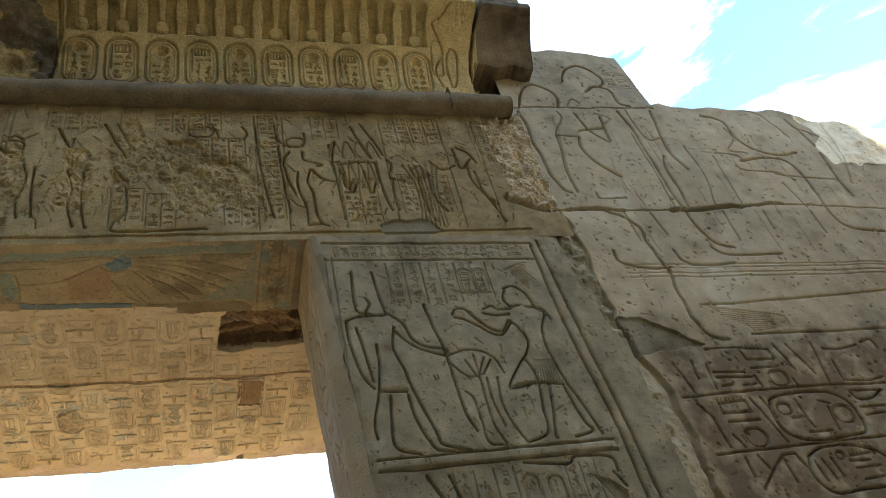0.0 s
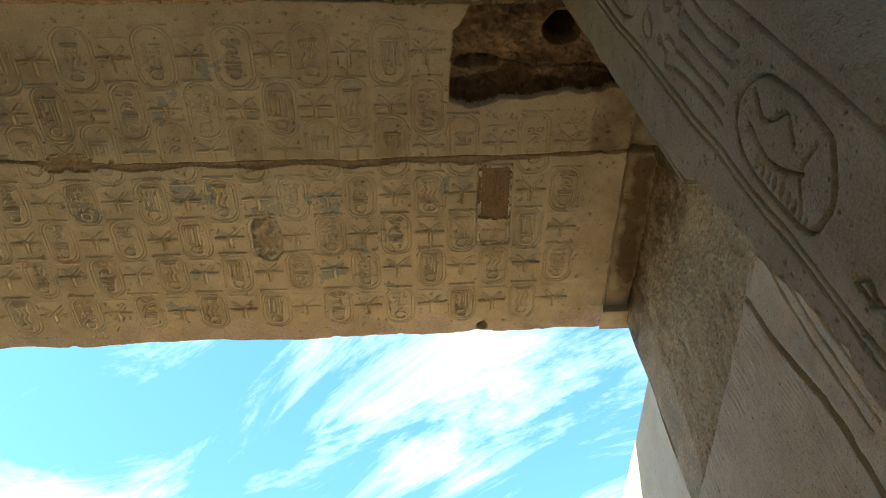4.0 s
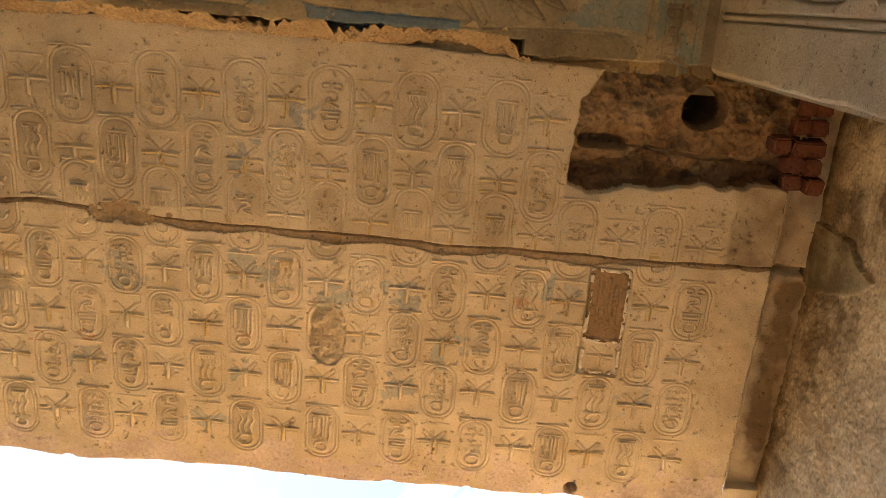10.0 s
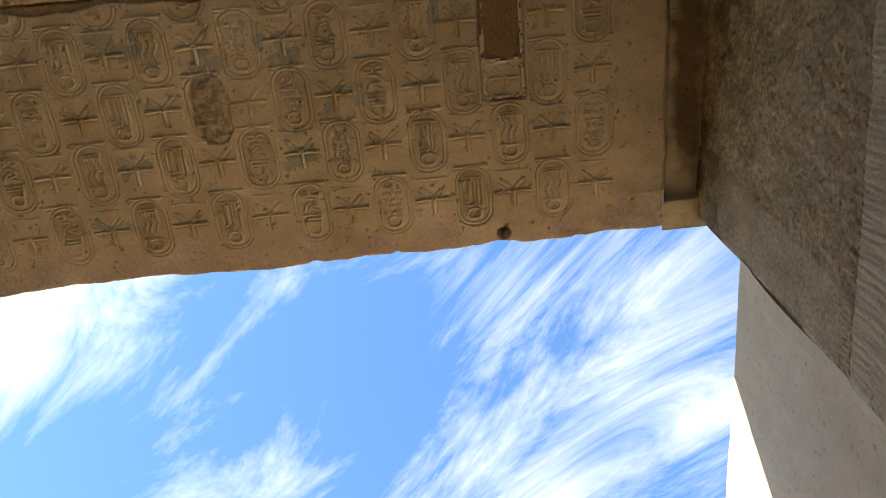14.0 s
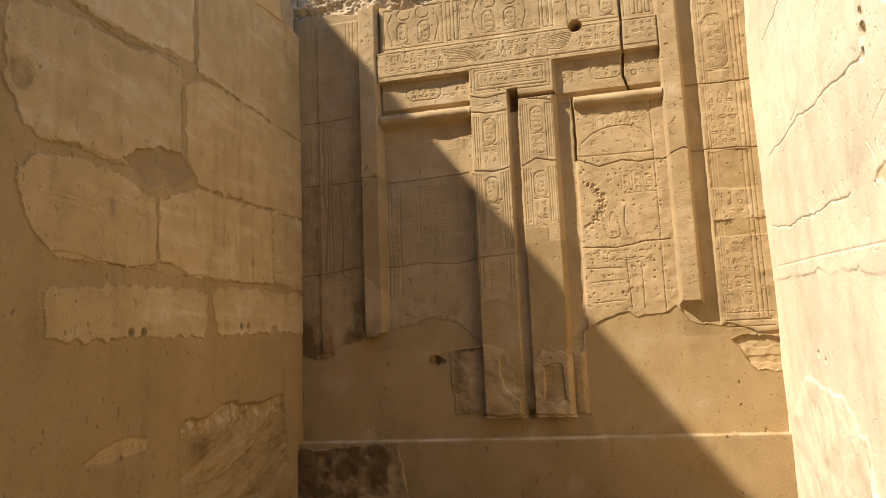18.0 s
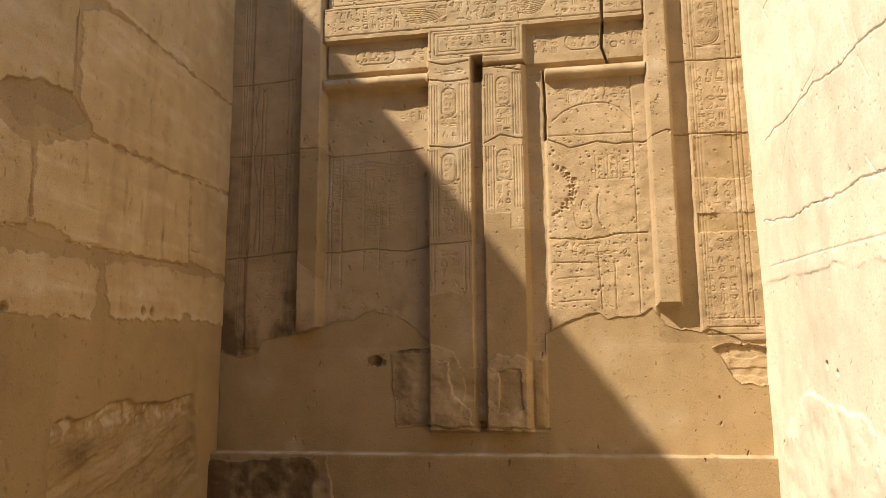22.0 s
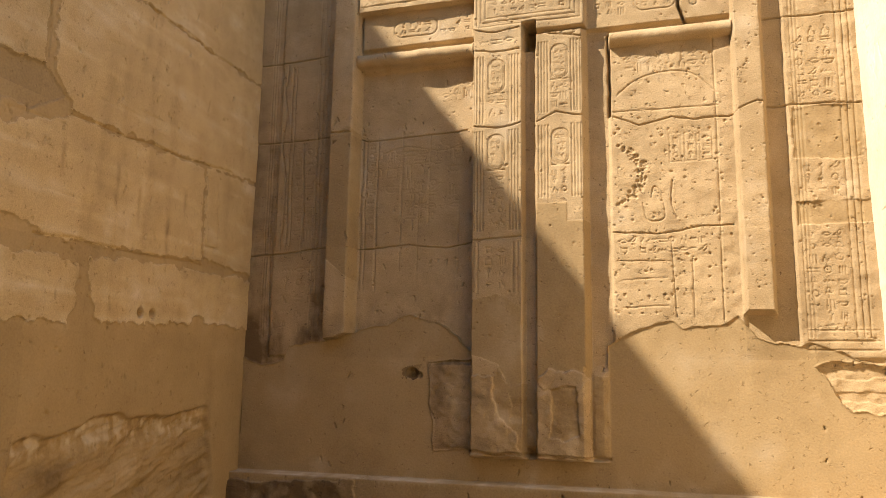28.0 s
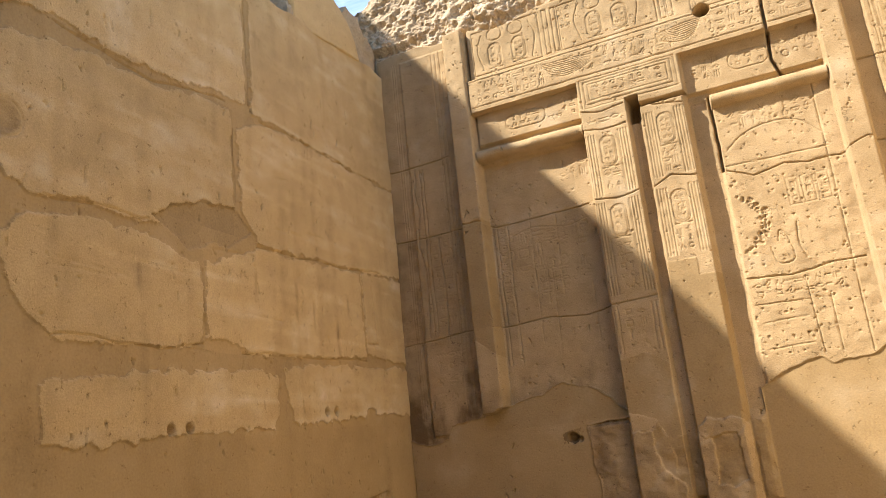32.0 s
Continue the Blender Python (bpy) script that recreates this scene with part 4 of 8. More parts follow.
def left_wall():
    wall = setting(solid("wall_left", (XL - 1.3, 4.98, FLOOR), (XL - 0.3, YE + 0.4, 4.25), M_ROUGH),
                   "shaded side wall of large sandstone blocks bedded in plaster", "wall")
    r = Relief(8.5, FLOOR, YE + 0.12, 4.9, 0.006, 4)
    U, V = r.U, r.V
    shapes = ([(10.64, 3.48), (11.19, 3.48), (12.60, 3.49), (12.60, 4.9), (10.66, 4.9)],
              [(8.3, 3.25), (9.27, 3.44), (9.68, 3.40), (10.15, 3.46), (10.37, 3.50), (10.58, 3.5), (10.6, 4.9), (8.3, 4.9)],
              [(8.92, 3.25), (9.45, 3.34), (9.87, 3.34), (10.15, 3.4), (10.43, 3.42), (10.45, 3.3), (10.455, 2.8), (10.14, 2.75), (9.9, 2.62), (9.85, 2.59), (9.55, 2.585), (9.46, 2.605), (9.19, 2.555), (9.03, 2.66), (8.95, 2.78)],
              [(10.49, 3.32), (10.72, 3.43), (11.2, 3.465), (12.60, 3.475), (12.60, 2.745), (11.47, 2.69), (11.0, 2.66), (10.66, 2.65), (10.58, 2.75), (10.52, 2.8)])
    shapes += ([(9.22, 2.5), (9.55, 2.53), (9.85, 2.54), (10.0, 2.48), (10.18, 2.44), (10.19, 2.03), (9.92, 1.985), (9.58, 1.975), (9.32, 1.97), (9.14, 2.12), (9.05, 2.3), (9.04, 2.38)],
               [(10.22, 2.46), (10.5, 2.55), (10.66, 2.615), (11.0, 2.635), (11.47, 2.66), (11.86, 2.69), (11.86, 2.075), (11.08, 2.02), (10.55, 2.0), (10.4, 2.05), (10.22, 2.06)],
               [(9.26, 1.78), (9.43, 1.82), (10.01, 1.88), (10.67, 1.91), (10.8, 1.9), (10.79, 1.7), (10.76, 1.6), (10.02, 1.57), (9.41, 1.53), (9.28, 1.55)])
    shapes += ([(10.88, 1.95), (11.3, 1.985), (12.60, 2.03), (12.60, 1.69), (12.0, 1.68), (11.9, 1.74), (11.8, 1.67), (10.95, 1.62), (10.9, 1.75)],
               [(11.89, 2.695), (12.60, 2.73), (12.60, 2.06), (11.89, 2.08)],
               [(8.3, 3.2), (8.82, 3.2), (8.84, 2.76), (8.3, 2.7)], [(8.3, 2.4), (8.9, 2.42), (8.92, 2.2), (8.75, 2.08), (8.3, 2.1)])
    S = np.zeros(U.shape, bool)
    for k, p in enumerate(shapes):
        S |= inside(r, p, 0.022, 0.06, k)
    rough = inside(r, [(10.55, 1.02), (11.1, 1.1), (12.08, 1.15), (12.2, 0.58), (11.71, 0.4), (10.95, 0.39), (10.56, 0.56), (10.5, 0.85)], 0.04, 0.2)
    chip = inside(r, [(9.6, 0.87), (9.71, 0.95), (9.95, 1.0), (10.16, 0.97), (10.14, 0.9), (9.93, 0.88)], 0.02)
    r.h = 0.009 * S + 0.006 * value_noise(U, V, 0.7, 12, 3) + np.where(S, 0.005 * value_noise(U, V, 0.12, 13, 5), 0.0015 * value_noise(U, V, 0.2, 131, 3))
    r.h += blur(rough, 2) * (-0.035 + 0.022 * value_noise(U * 0.5, (V - 0.28 * (U - 10.5)) * 1.6, 0.12, 14, 5)) - 0.012 * blur(chip, 1)
    dark = inside(r, [(9.85, 2.65), (10.04, 2.75), (10.21, 2.81), (10.48, 2.83), (10.62, 2.71), (10.42, 2.57), (10.08, 2.54)], 0.03)
    r.h = np.where(dark, -0.010, r.h)
    r.mat[~S] = 1
    r.mat[dark] = 2
    r.mat[chip] = 0
    r.stain_shade += 0.12 * blur(rough, 3)
    lay = value_noise(U * 0.3 + 3, (V - 0.28 * (U - 10.5)) * 2.2, 0.2, 143, 4)
    r.stain_shade += blur(rough, 3) * (0.25 * lay - 0.7 * np.clip((V - 0.86 - 0.06 * (U - 10.5)) / 0.12, 0, 1) * np.clip(0.5 + value_noise(U * 2, V, 0.06, 149, 3), 0, 1) + 0.7 * np.exp(-((U - 10.75) / 0.14) ** 2 - ((V - 0.86) / 0.09) ** 2))
    r.stain_shade += 0.5 * np.clip((0.5 - V) / 0.4, 0, 1) * np.clip(0.4 + value_noise(U, V, 0.3, 145, 4), 0, 1)
    # run-down streaks, scuffs and bleached patches on the stones
    r.stain_shade += 0.3 * np.clip(value_noise(U * 3, V * 0.35, 0.3, 146, 4) - 0.15, 0, 1) + 0.22 * np.clip(value_noise(U, V, 0.4, 147, 4), 0, 1)
    r.stain_shade -= np.where(S, 0.5, 0.12) * np.clip(value_noise(U * 0.8, V * 1.4, 0.22, 148, 5) - 0.2, 0, 1)
    r.stain_shade += 0.55 * blur(r.blob(9.05, 2.86, 0.085, 0.08, 0.25), 3)
    r.stain_shade -= np.where(S, 0.4, 0.1) * np.clip(value_noise(U * 0.22 + 5, V * 2.4, 0.14, 150, 4) - 0.25, 0, 1)
    for pts in ([(10.61, 4.4), (10.62, 3.82), (10.62, 3.52)], [(10.46, 3.31), (10.47, 3.08), (10.48, 2.86)], [(10.2, 2.42), (10.2, 2.23), (10.22, 2.07)],
                [(11.89, 2.69), (11.89, 2.37), (11.91, 2.18), (12.06, 2.19)], [(12.02, 2.62), (12.06, 2.25)], [(8.86, 3.21), (8.88, 2.76)]):
        r.stroke([p for a, b in zip(pts, pts[1:]) for p in r.wobble(a, b, 0.004)], 0.008, -0.016)
    for pts in ([(9.27, 3.42), (9.68, 3.37), (9.87, 3.36), (10.15, 3.43), (10.4, 3.46)], [(10.72, 3.455), (11.19, 3.475), (12.2, 3.483)], [(10.66, 2.632), (11.0, 2.65), (11.47, 2.675), (12.2, 2.735)],
                [(9.24, 2.58), (9.71, 2.6), (9.82, 2.61)], [(9.3, 1.99), (9.55, 2.0), (9.91, 1.98), (10.2, 2.03)], [(10.5, 2.0), (11.03, 2.02), (11.88, 2.05)]):
        r.stroke([p for a, b in zip(pts, pts[1:]) for p in r.wobble(a, b, 0.008)], 0.0085, -0.012)
    for u, v in ((9.96, 1.60), (10.08, 1.605), (11.31, 1.695), (11.42, 1.70)):
        r.dot(u, v, 0.024, -0.07)
    r.dot(9.05, 2.86, 0.075, -0.008)
    r.oval(9.05, 2.86, 0.085, 0.08, 0.010, -0.006)
    pits(r, 8.7, 0.4, 12.2, 4.3, 150, (0.004, 0.011), -0.010)
    nicks(r, 8.8, 0.4, 12.2, 4.2, 110, -0.018)
    # run-down marks and short upright scratches
    for u, v, h in ((11.03, 2.5, 0.3), (11.22, 2.42, 0.25), (11.5, 2.3, 0.35), (10.62, 2.5, 0.2), (11.66, 2.5, 0.2), (9.75, 2.4, 0.2)):
        r.stroke(r.wobble((u, v), (u + 0.02, v - h), 0.006), 0.022, -0.003)
        r.stain_shade += 0.4 * np.exp(-((U - u - 0.01) / 0.016) ** 2) * np.clip((v - V) / 0.05, 0, 1) * np.clip((V - v + h) / 0.1, 0, 1)
    for _ in range(70):
        u, v = r.rng.uniform(8.8, 12.1), r.rng.uniform(0.5, 4.1)
        r.stroke([(u, v), (u + r.rng.uniform(-0.02, 0.02), v - r.rng.uniform(0.03, 0.08))], 0.008, -0.010)
    for _ in range(16):
        u, v = r.rng.uniform(9.3, 11.9), r.rng.uniform(1.7, 3.3)
        r.stroke([(u, v), (u + r.rng.uniform(0.1, 0.4), v + r.rng.uniform(-0.03, 0.02))], 0.018, -0.003)
    E_ = YE + 0.12
    blocks = courses([(FLOOR, 1.6, [8.5, 10.5, E_]), (1.6, 2.0, [8.5, 9.22, 10.81, E_]), (2.0, 2.66, [8.5, 9.1, 10.2, 11.9, E_]),
                      (2.66, 3.44, [8.5, 8.87, 10.47, E_]), (3.44, 4.9, [8.5, 10.62, E_])])
    top = lambda u: np.interp(u, [8.5, 9.2, 9.6, 9.95, 10.3, 10.96, 11.44, 12.1, 12.5], [4.3, 4.3, 4.36, 4.35, 4.34, 4.4, 4.45, 4.52, 4.54]) + 0.012 * np.sin(u * 17)
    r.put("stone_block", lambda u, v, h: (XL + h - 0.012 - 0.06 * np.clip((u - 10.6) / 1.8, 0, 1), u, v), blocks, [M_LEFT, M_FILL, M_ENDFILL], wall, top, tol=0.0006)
    solid("stone_block", (XL - 0.3, 5.0, FLOOR), (XL - 0.012, 8.5, 4.3), M_FILL, wall)


def right_wall():
    wall = setting(solid("wall_right", (XR + 0.3, 4.98, FLOOR), (XR + 1.3, YE + 0.4, 3.55), M_ROUGH),
                   "sunlit side wall of pale sandstone with worn reliefs and plaster", "wall")
    r = Relief(6.6, FLOOR, YE + 0.12, 4.9, 0.005, 5)
    U, V = r.U, r.V
    F = inside(r, [(5.0, 1.75), (8.4, 1.72), (8.9, 1.75), (9.1, 1.72), (9.4, 1.95), (9.64, 2.06), (9.4, 2.1), (9.15, 2.25), (9.03, 2.36), (9.07, 2.5), (9.25, 2.58), (9.07, 2.65),
                   (8.85, 2.68), (8.64, 2.62), (8.62, 2.68), (8.45, 2.72), (8.35, 2.81), (8.24, 2.88), (8.17, 2.85), (8.02, 2.73), (7.99, 2.63), (7.86, 2.58), (7.62, 2.55), (7.42, 2.50), (5.0, 2.4)], 0.022, 0.12)
    P = F.copy()
    F |= inside(r, [(12.6, 1.9), (10.73, 1.78), (10.1, 1.69), (9.36, 1.62), (9.3, 1.3), (8.2, 1.3), (5, 1.3), (5, -1), (12.6, -1)], 0.02, 0.15)
    P |= inside(r, [(7.85, 3.25), (7.85, 3.10), (7.95, 2.90), (8.38, 2.96), (8.64, 3.21), (8.85, 3.31), (8.70, 3.38), (8.27, 3.33)], 0.008, 0.1)
    F |= P
    fk = blur(F, 1)
    r.h = -0.004 * fk + (1 - fk) * 0.003 * value_noise(U, V, 0.16, 16, 5) + 0.016 * value_noise(U, V, 0.9, 17, 3)
    stain_shade = inside(r, [(12.2, 0.85), (11.43, 1.16), (10.79, 1.1), (10.3, 0.93), (10.1, 0.3), (12.2, 0.2)], 0.06, 0.3)
    r.h += 0.012 * blur(stain_shade, 2) * (1 + value_noise(U, V, 0.2, 18, 4))
    r.mat[P] = 1
    for pts in ([(8.76, 3.4), (8.96, 3.38), (9.3, 3.35)], [(9.47, 3.48), (9.65, 3.42), (9.94, 3.44), (10.19, 3.46)], [(9.39, 3.4), (9.48, 3.08), (9.56, 2.75), (9.59, 2.62)],
                [(10.44, 3.5), (11.32, 3.6), (11.86, 3.62)], [(9.54, 2.6), (10.02, 2.64), (10.47, 2.67), (10.98, 2.75), (11.98, 2.77)], [(9.92, 2.58), (9.97, 2.35), (10.05, 2.07)],
                [(10.04, 2.08), (10.84, 2.12), (11.63, 2.18), (12.22, 2.28)], [(7.5, 3.7), (7.59, 3.52), (7.63, 3.29), (7.81, 3.23), (8.19, 3.31), (8.76, 3.36), (9.52, 3.45)],
                [(6.83, 3.15), (7.07, 3.17), (7.34, 3.19), (7.57, 3.26)], [(10.8, 2.1), (10.88, 1.8)], [(12.19, 1.06), (12.19, 0.84)]):
        r.stroke([p for a, b in zip(pts, pts[1:]) for p in r.wobble(a, b, 0.012)], 0.007, -0.009)
    for pts in ([(8.53, 2.99), (8.88, 3.05), (9.23, 3.1), (9.71, 3.12), (10.31, 3.15)], [(6.97, 2.99), (7.13, 3.02), (7.34, 3.03), (7.66, 3.09)], [(11.22, 3.56), (11.27, 3.15), (11.35, 2.71), (11.62, 2.2)],
                [(12.17, 1.97), (9.93, 1.8), (8.91, 1.71)], [(9.04, 2.35), (9.23, 2.37), (9.38, 2.35), (9.56, 2.3)], [(9.07, 2.29), (9.21, 2.26)],
                [(11.7, 2.42), (11.48, 2.62), (11.23, 2.75), (10.86, 2.81)], [(8.6, 2.95), (9.2, 3.03), (9.7, 3.05)], [(8.7, 2.9), (9.2, 2.97), (9.8, 3.0)]):
        r.curve(pts, 0.007, -0.004)
    r.stain_shade += 0.22 * np.clip(value_noise(U * 1.5, V * 0.5, 0.35, 19, 4), 0, 1) + 0.15 * blur(stain_shade, 3) * np.clip(value_noise(U, V, 0.25, 191, 4), -0.6, 1)
    # worn figures high on the wall
    for pts in ([(7.18, 3.17), (7.30, 3.19), (7.43, 3.20), (7.53, 3.21)],
                [(7.84, 3.26), (8.11, 3.30), (8.38, 3.34), (8.70, 3.38), (8.85, 3.35), (9.36, 3.38), (10.10, 3.45)],
                [(7.33, 2.90), (7.37, 2.89), (7.52, 2.91), (7.68, 2.93), (7.92, 2.94)],
                [(7.81, 3.81), (8.02, 3.83), (8.24, 3.84)],
                [(8.44, 3.62), (8.60, 3.57), (8.77, 3.52)],
                [(9.07, 3.95), (9.46, 3.97)],
                [(7.58, 3.54), (7.60, 3.42), (7.64, 3.28), (7.74, 3.22), (7.85, 3.25)],
                [(7.57, 3.42), (7.50, 3.34), (7.51, 3.26), (7.58, 3.26)],
                [(7.76, 3.42), (7.81, 3.35), (7.80, 3.25)],
                [(7.58, 3.19), (7.65, 3.17), (7.76, 3.20)],
                [(7.46, 3.16), (7.52, 3.11), (7.63, 3.06)],
                [(7.85, 3.12), (7.77, 3.07)],):
        r.curve(pts, 0.007, -0.0045)
    for pts in ([(7.66, 3.04), (7.77, 3.02)],
                [(9.14, 3.04), (8.83, 3.01), (8.45, 2.97)],
                [(9.00, 3.11), (8.69, 3.08)],
                [(9.47, 3.48), (9.73, 3.44), (10.15, 3.47)],
                [(9.38, 3.36), (9.46, 3.17)],
                [(7.50, 2.79), (7.59, 2.74)],
                [(7.39, 2.70), (7.38, 2.67), (7.45, 2.67)],
                [(7.42, 2.62), (7.46, 2.63)],
                [(7.74, 2.79), (7.70, 2.69), (7.64, 2.62), (7.55, 2.60), (7.52, 2.65), (7.55, 2.70)],
                [(7.71, 2.71), (7.81, 2.71)],
                [(7.60, 2.59), (7.75, 2.62)],
                [(7.88, 2.80), (7.87, 2.73), (8.00, 2.76)],
                [(7.82, 2.66), (7.95, 2.66)],
                [(7.41, 2.84), (7.36, 2.82), (7.41, 2.81)],
                [(7.96, 2.86), (7.99, 2.73)],
                [(7.34, 3.01), (7.34, 2.98), (7.41, 2.98)],):
        r.curve(pts, 0.007, -0.0045)
    for k in range(8):
        r.curve([(7.60 + 0.012 * k, 3.42 - 0.01 * k), (7.54 + 0.012 * k, 3.34), (7.56 + 0.01 * k, 3.27)], 0.006, -0.004)
        r.curve([(7.72 - 0.012 * k, 2.79 - 0.01 * k), (7.67 - 0.01 * k, 2.70), (7.58, 2.62 + 0.008 * k)], 0.006, -0.004)
    for k in range(14):
        u, v, L = r.rng.uniform(6.7, 9.2), r.rng.uniform(2.95, 3.95), r.rng.uniform(0.1, 0.35)
        r.curve([(u, v), (u + L * 0.5, v + r.rng.uniform(-0.12, 0.12)), (u + L, v + r.rng.uniform(-0.2, 0.1))], 0.008, -0.004)
    for k in range(110):
        u, v, L = r.rng.uniform(8.8, 12.2), r.rng.uniform(1.95, 4.2), r.rng.uniform(0.06, 0.2)
        r.stroke([(u, v), (u + L * r.rng.uniform(-0.3, 0.9), v + L)], 0.007, -0.003)
    for u, v, q in ((9.21, 2.72, 0.045), (9.54, 2.69, 0.05), (9.57, 2.6, 0.035), (9.54, 2.78, 0.03), (11.15, 1.31, 0.025), (11.0, 1.27, 0.018), (9.29, 1.49, 0.02), (9.15, 1.49, 0.02),
                    (9.06, 1.48, 0.02), (8.97, 1.47, 0.025), (8.81, 1.46, 0.03), (12.18, 0.83, 0.03)):
        r.dot(u, v, q * 0.8, -0.06)
    pits(r, 6.7, 0.6, 12.3, 4.3, 190, (0.004, 0.012), -0.008)
    E_ = YE + 0.12
    blocks = courses([(FLOOR, 1.75, [6.6, 8.0, E_]), (1.75, 2.15, [6.6, 9.4, 10.85, E_]), (2.15, 2.7, [6.6, 7.5, 9.57, E_]), (2.7, 3.45, [6.6, 7.6, 9.45, 11.25, E_]), (3.45, 4.9, [6.6, 8.4, 10.4, E_])])
    top = lambda u: np.interp(u, [6.55, 7.17, 7.75, 8.44, 9.1, 10.07, 10.7, 11.4, 12.5], [3.87, 3.95, 3.97, 3.97, 4.08, 4.2, 4.38, 4.56, 4.64]) + 0.02 * np.sin(u * 11) * np.sin(u * 4.7) + 0.01 * np.sin(u * 29)
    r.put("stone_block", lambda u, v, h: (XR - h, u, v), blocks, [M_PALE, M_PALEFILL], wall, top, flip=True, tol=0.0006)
    bm = bmesh.new()
    add_box(bm, (XR + 0.012, 5.0, FLOOR), (XR + 0.5, 6.68, 4.74), 0.02)
    bmesh.ops.subdivide_edges(bm, edges=[e for e in bm.edges if e.calc_length() > 0.1], cuts=24, use_grid_fill=True)
    for v in bm.verts:
        n_ = noise.noise(v.co * 2.2) + 0.5 * noise.noise(v.co * 6) + 0.25 * noise.noise(v.co * 15)
        v.co.x += 0.02 * n_ + 0.05 * max(0.0, v.co.z - 4.55) ** 0.7
        v.co.z += 0.07 * n_ if v.co.z > 4.3 else 0
        v.co.y += 0.05 * n_ if v.co.y > 6.5 else 0
    part("stone_block", bm, M_PALE, wall)


end_wall()
left_wall()
right_wall()


# --- gate: roof slabs with signs, seen from below ---
def star(r, u, v, s, d, w=0.024):
    """A five-armed star whose foot points towards the court."""
    for a in (-47, -133, 176, 4, 90):
        e = (u + s * math.cos(radians(a)), v + s * math.sin(radians(a)) * 0.92)
        m = (u + 0.18 * (e[0] - u), v + 0.18 * (e[1] - v))
        r.stroke([m, e], w, d)
        n = (-(e[1] - m[1]), e[0] - m[0])
        k = w * 0.95 / max(math.hypot(*n), 1e-6)
        for q in (-k, k):
            r.stroke([(m[0] + n[0] * q, m[1] + n[1] * q), (e[0] + n[0] * q, e[1] + n[1] * q)], w * 0.4, -0.5 * abs(d))
    r.oval(u, v, w * 0.6, w * 0.6, w * 0.5, d)


def gate_roof():
    roof = setting(solid("ceiling", (GL - 1.0, 2.75, SOFFIT + 0.45), (2.6, 5.0, 5.78), M_ROUGH),
                   "ochre sandstone roof slabs carved with cartouches and stars", "ceiling")
    r = Relief(GL, 2.70, 1.2, 5.14, 0.0036, 6)
    U, V = r.U, r.V
    r.h = 0.008 * value_noise(U, V, 0.8, 61, 3) + 0.002 * value_noise(U, V, 0.1, 62, 3)
    R = 0.0088
    cols = [-3.14 + 0.2 * k for k in range(-1, 21)]

    def comb(u, v, a, n=6):
        r.rect(u - a, v - 0.006, u + a, v + 0.008, 0.007, R)
        for i in range(n):
            x = u - a + 2 * a * (i + 0.5) / n
            r.stroke([(x, v + 0.01), (x, v + 0.028)], 0.007, R)

    def ring(u, v, kind, ru=0.081, rv=0.152):
        r.oval(u, v, ru, rv, 0.0085, R, -0.002)
        r.oval(u, v, ru - 0.015, rv - 0.015, 0.0065, R * 0.7)
        r.oval(u, v, ru + 0.010, rv + 0.010, 0.006, -0.005)
        r.oval(u, v, ru - 0.0075, rv - 0.0075, 0.005, -0.004)
        r.stroke([(u - ru, v - rv - 0.014), (u + ru, v - rv - 0.012)], 0.011, R)
        r.stroke([(u - ru, v - rv + 0.002), (u - ru * 0.55, v - rv)], 0.007, R * 0.7)
        v += 0.02 * (rv > 0.16)
        if kind == 0:
            comb(u, v - 0.095, 0.042)
            for e in (-0.03, 0.0, 0.03):
                r.curve([(u + e, v - 0.06), (u + e + 0.012, v - 0.03), (u + e - 0.006, v + 0.01), (u + e + 0.006, v + 0.055)], 0.006, R)
            r.stroke([(u - 0.045, v + 0.055), (u + 0.045, v + 0.057)], 0.0065, R)
        elif kind == 1:
            for e in (-0.026, 0.026):
                r.oval(u + e, v - 0.102, 0.018, 0.011, 0.006, R)
            r.curve([(u - 0.02, v - 0.075), (u + 0.02, v - 0.07), (u + 0.026, v - 0.04), (u - 0.01, v - 0.03), (u + 0.03, v - 0.012)], 0.0075, R)
            r.curve([(u - 0.035, v - 0.012), (u - 0.022, v - 0.04), (u + 0.0, v - 0.052)], 0.007, R)
            r.rect(u - 0.044, v + 0.012, u + 0.044, v + 0.03, 0.006, R)
            comb(u, v + 0.04, 0.042, 8)
        elif kind == 2:
            r.stroke([(u - 0.045, v - 0.098), (u + 0.045, v - 0.096)], 0.008, R)
            for e in (-0.034, -0.004):
                r.oval(u + e, v - 0.03, 0.011, 0.055, 0.006, R)
            r.curve([(u + 0.024, v - 0.085), (u + 0.022, v + 0.035), (u + 0.04, v + 0.04), (u + 0.042, v - 0.08)], 0.0065, R)
            glyph(r, u - 0.02, v + 0.045, 0.05, R, 1, 0.006)
        else:
            signs(r, u - 0.048, v - 0.105, u + 0.048, v + 0.06, 0.035, R, 0.006)
        if r.rng.random() < 0.4:
            q = r.win(u - ru, v - rv, u + ru, v + rv)
            r.stain_shade[q] += r.rng.uniform(0.1, 0.38) * ((np.abs(r.U[q] - u) / ru) ** 4 + (np.abs(r.V[q] - v) / rv) ** 4 < 0.8)
        d = 0.03 + 0.003 * r.rng.uniform(-1, 1)
        r.oval(u, v + rv * 0.62 - 0.03 * (rv > 0.16), d * 1.05, d * 0.85, 0.0075, R)

    stars = np.zeros(U.shape, bool)

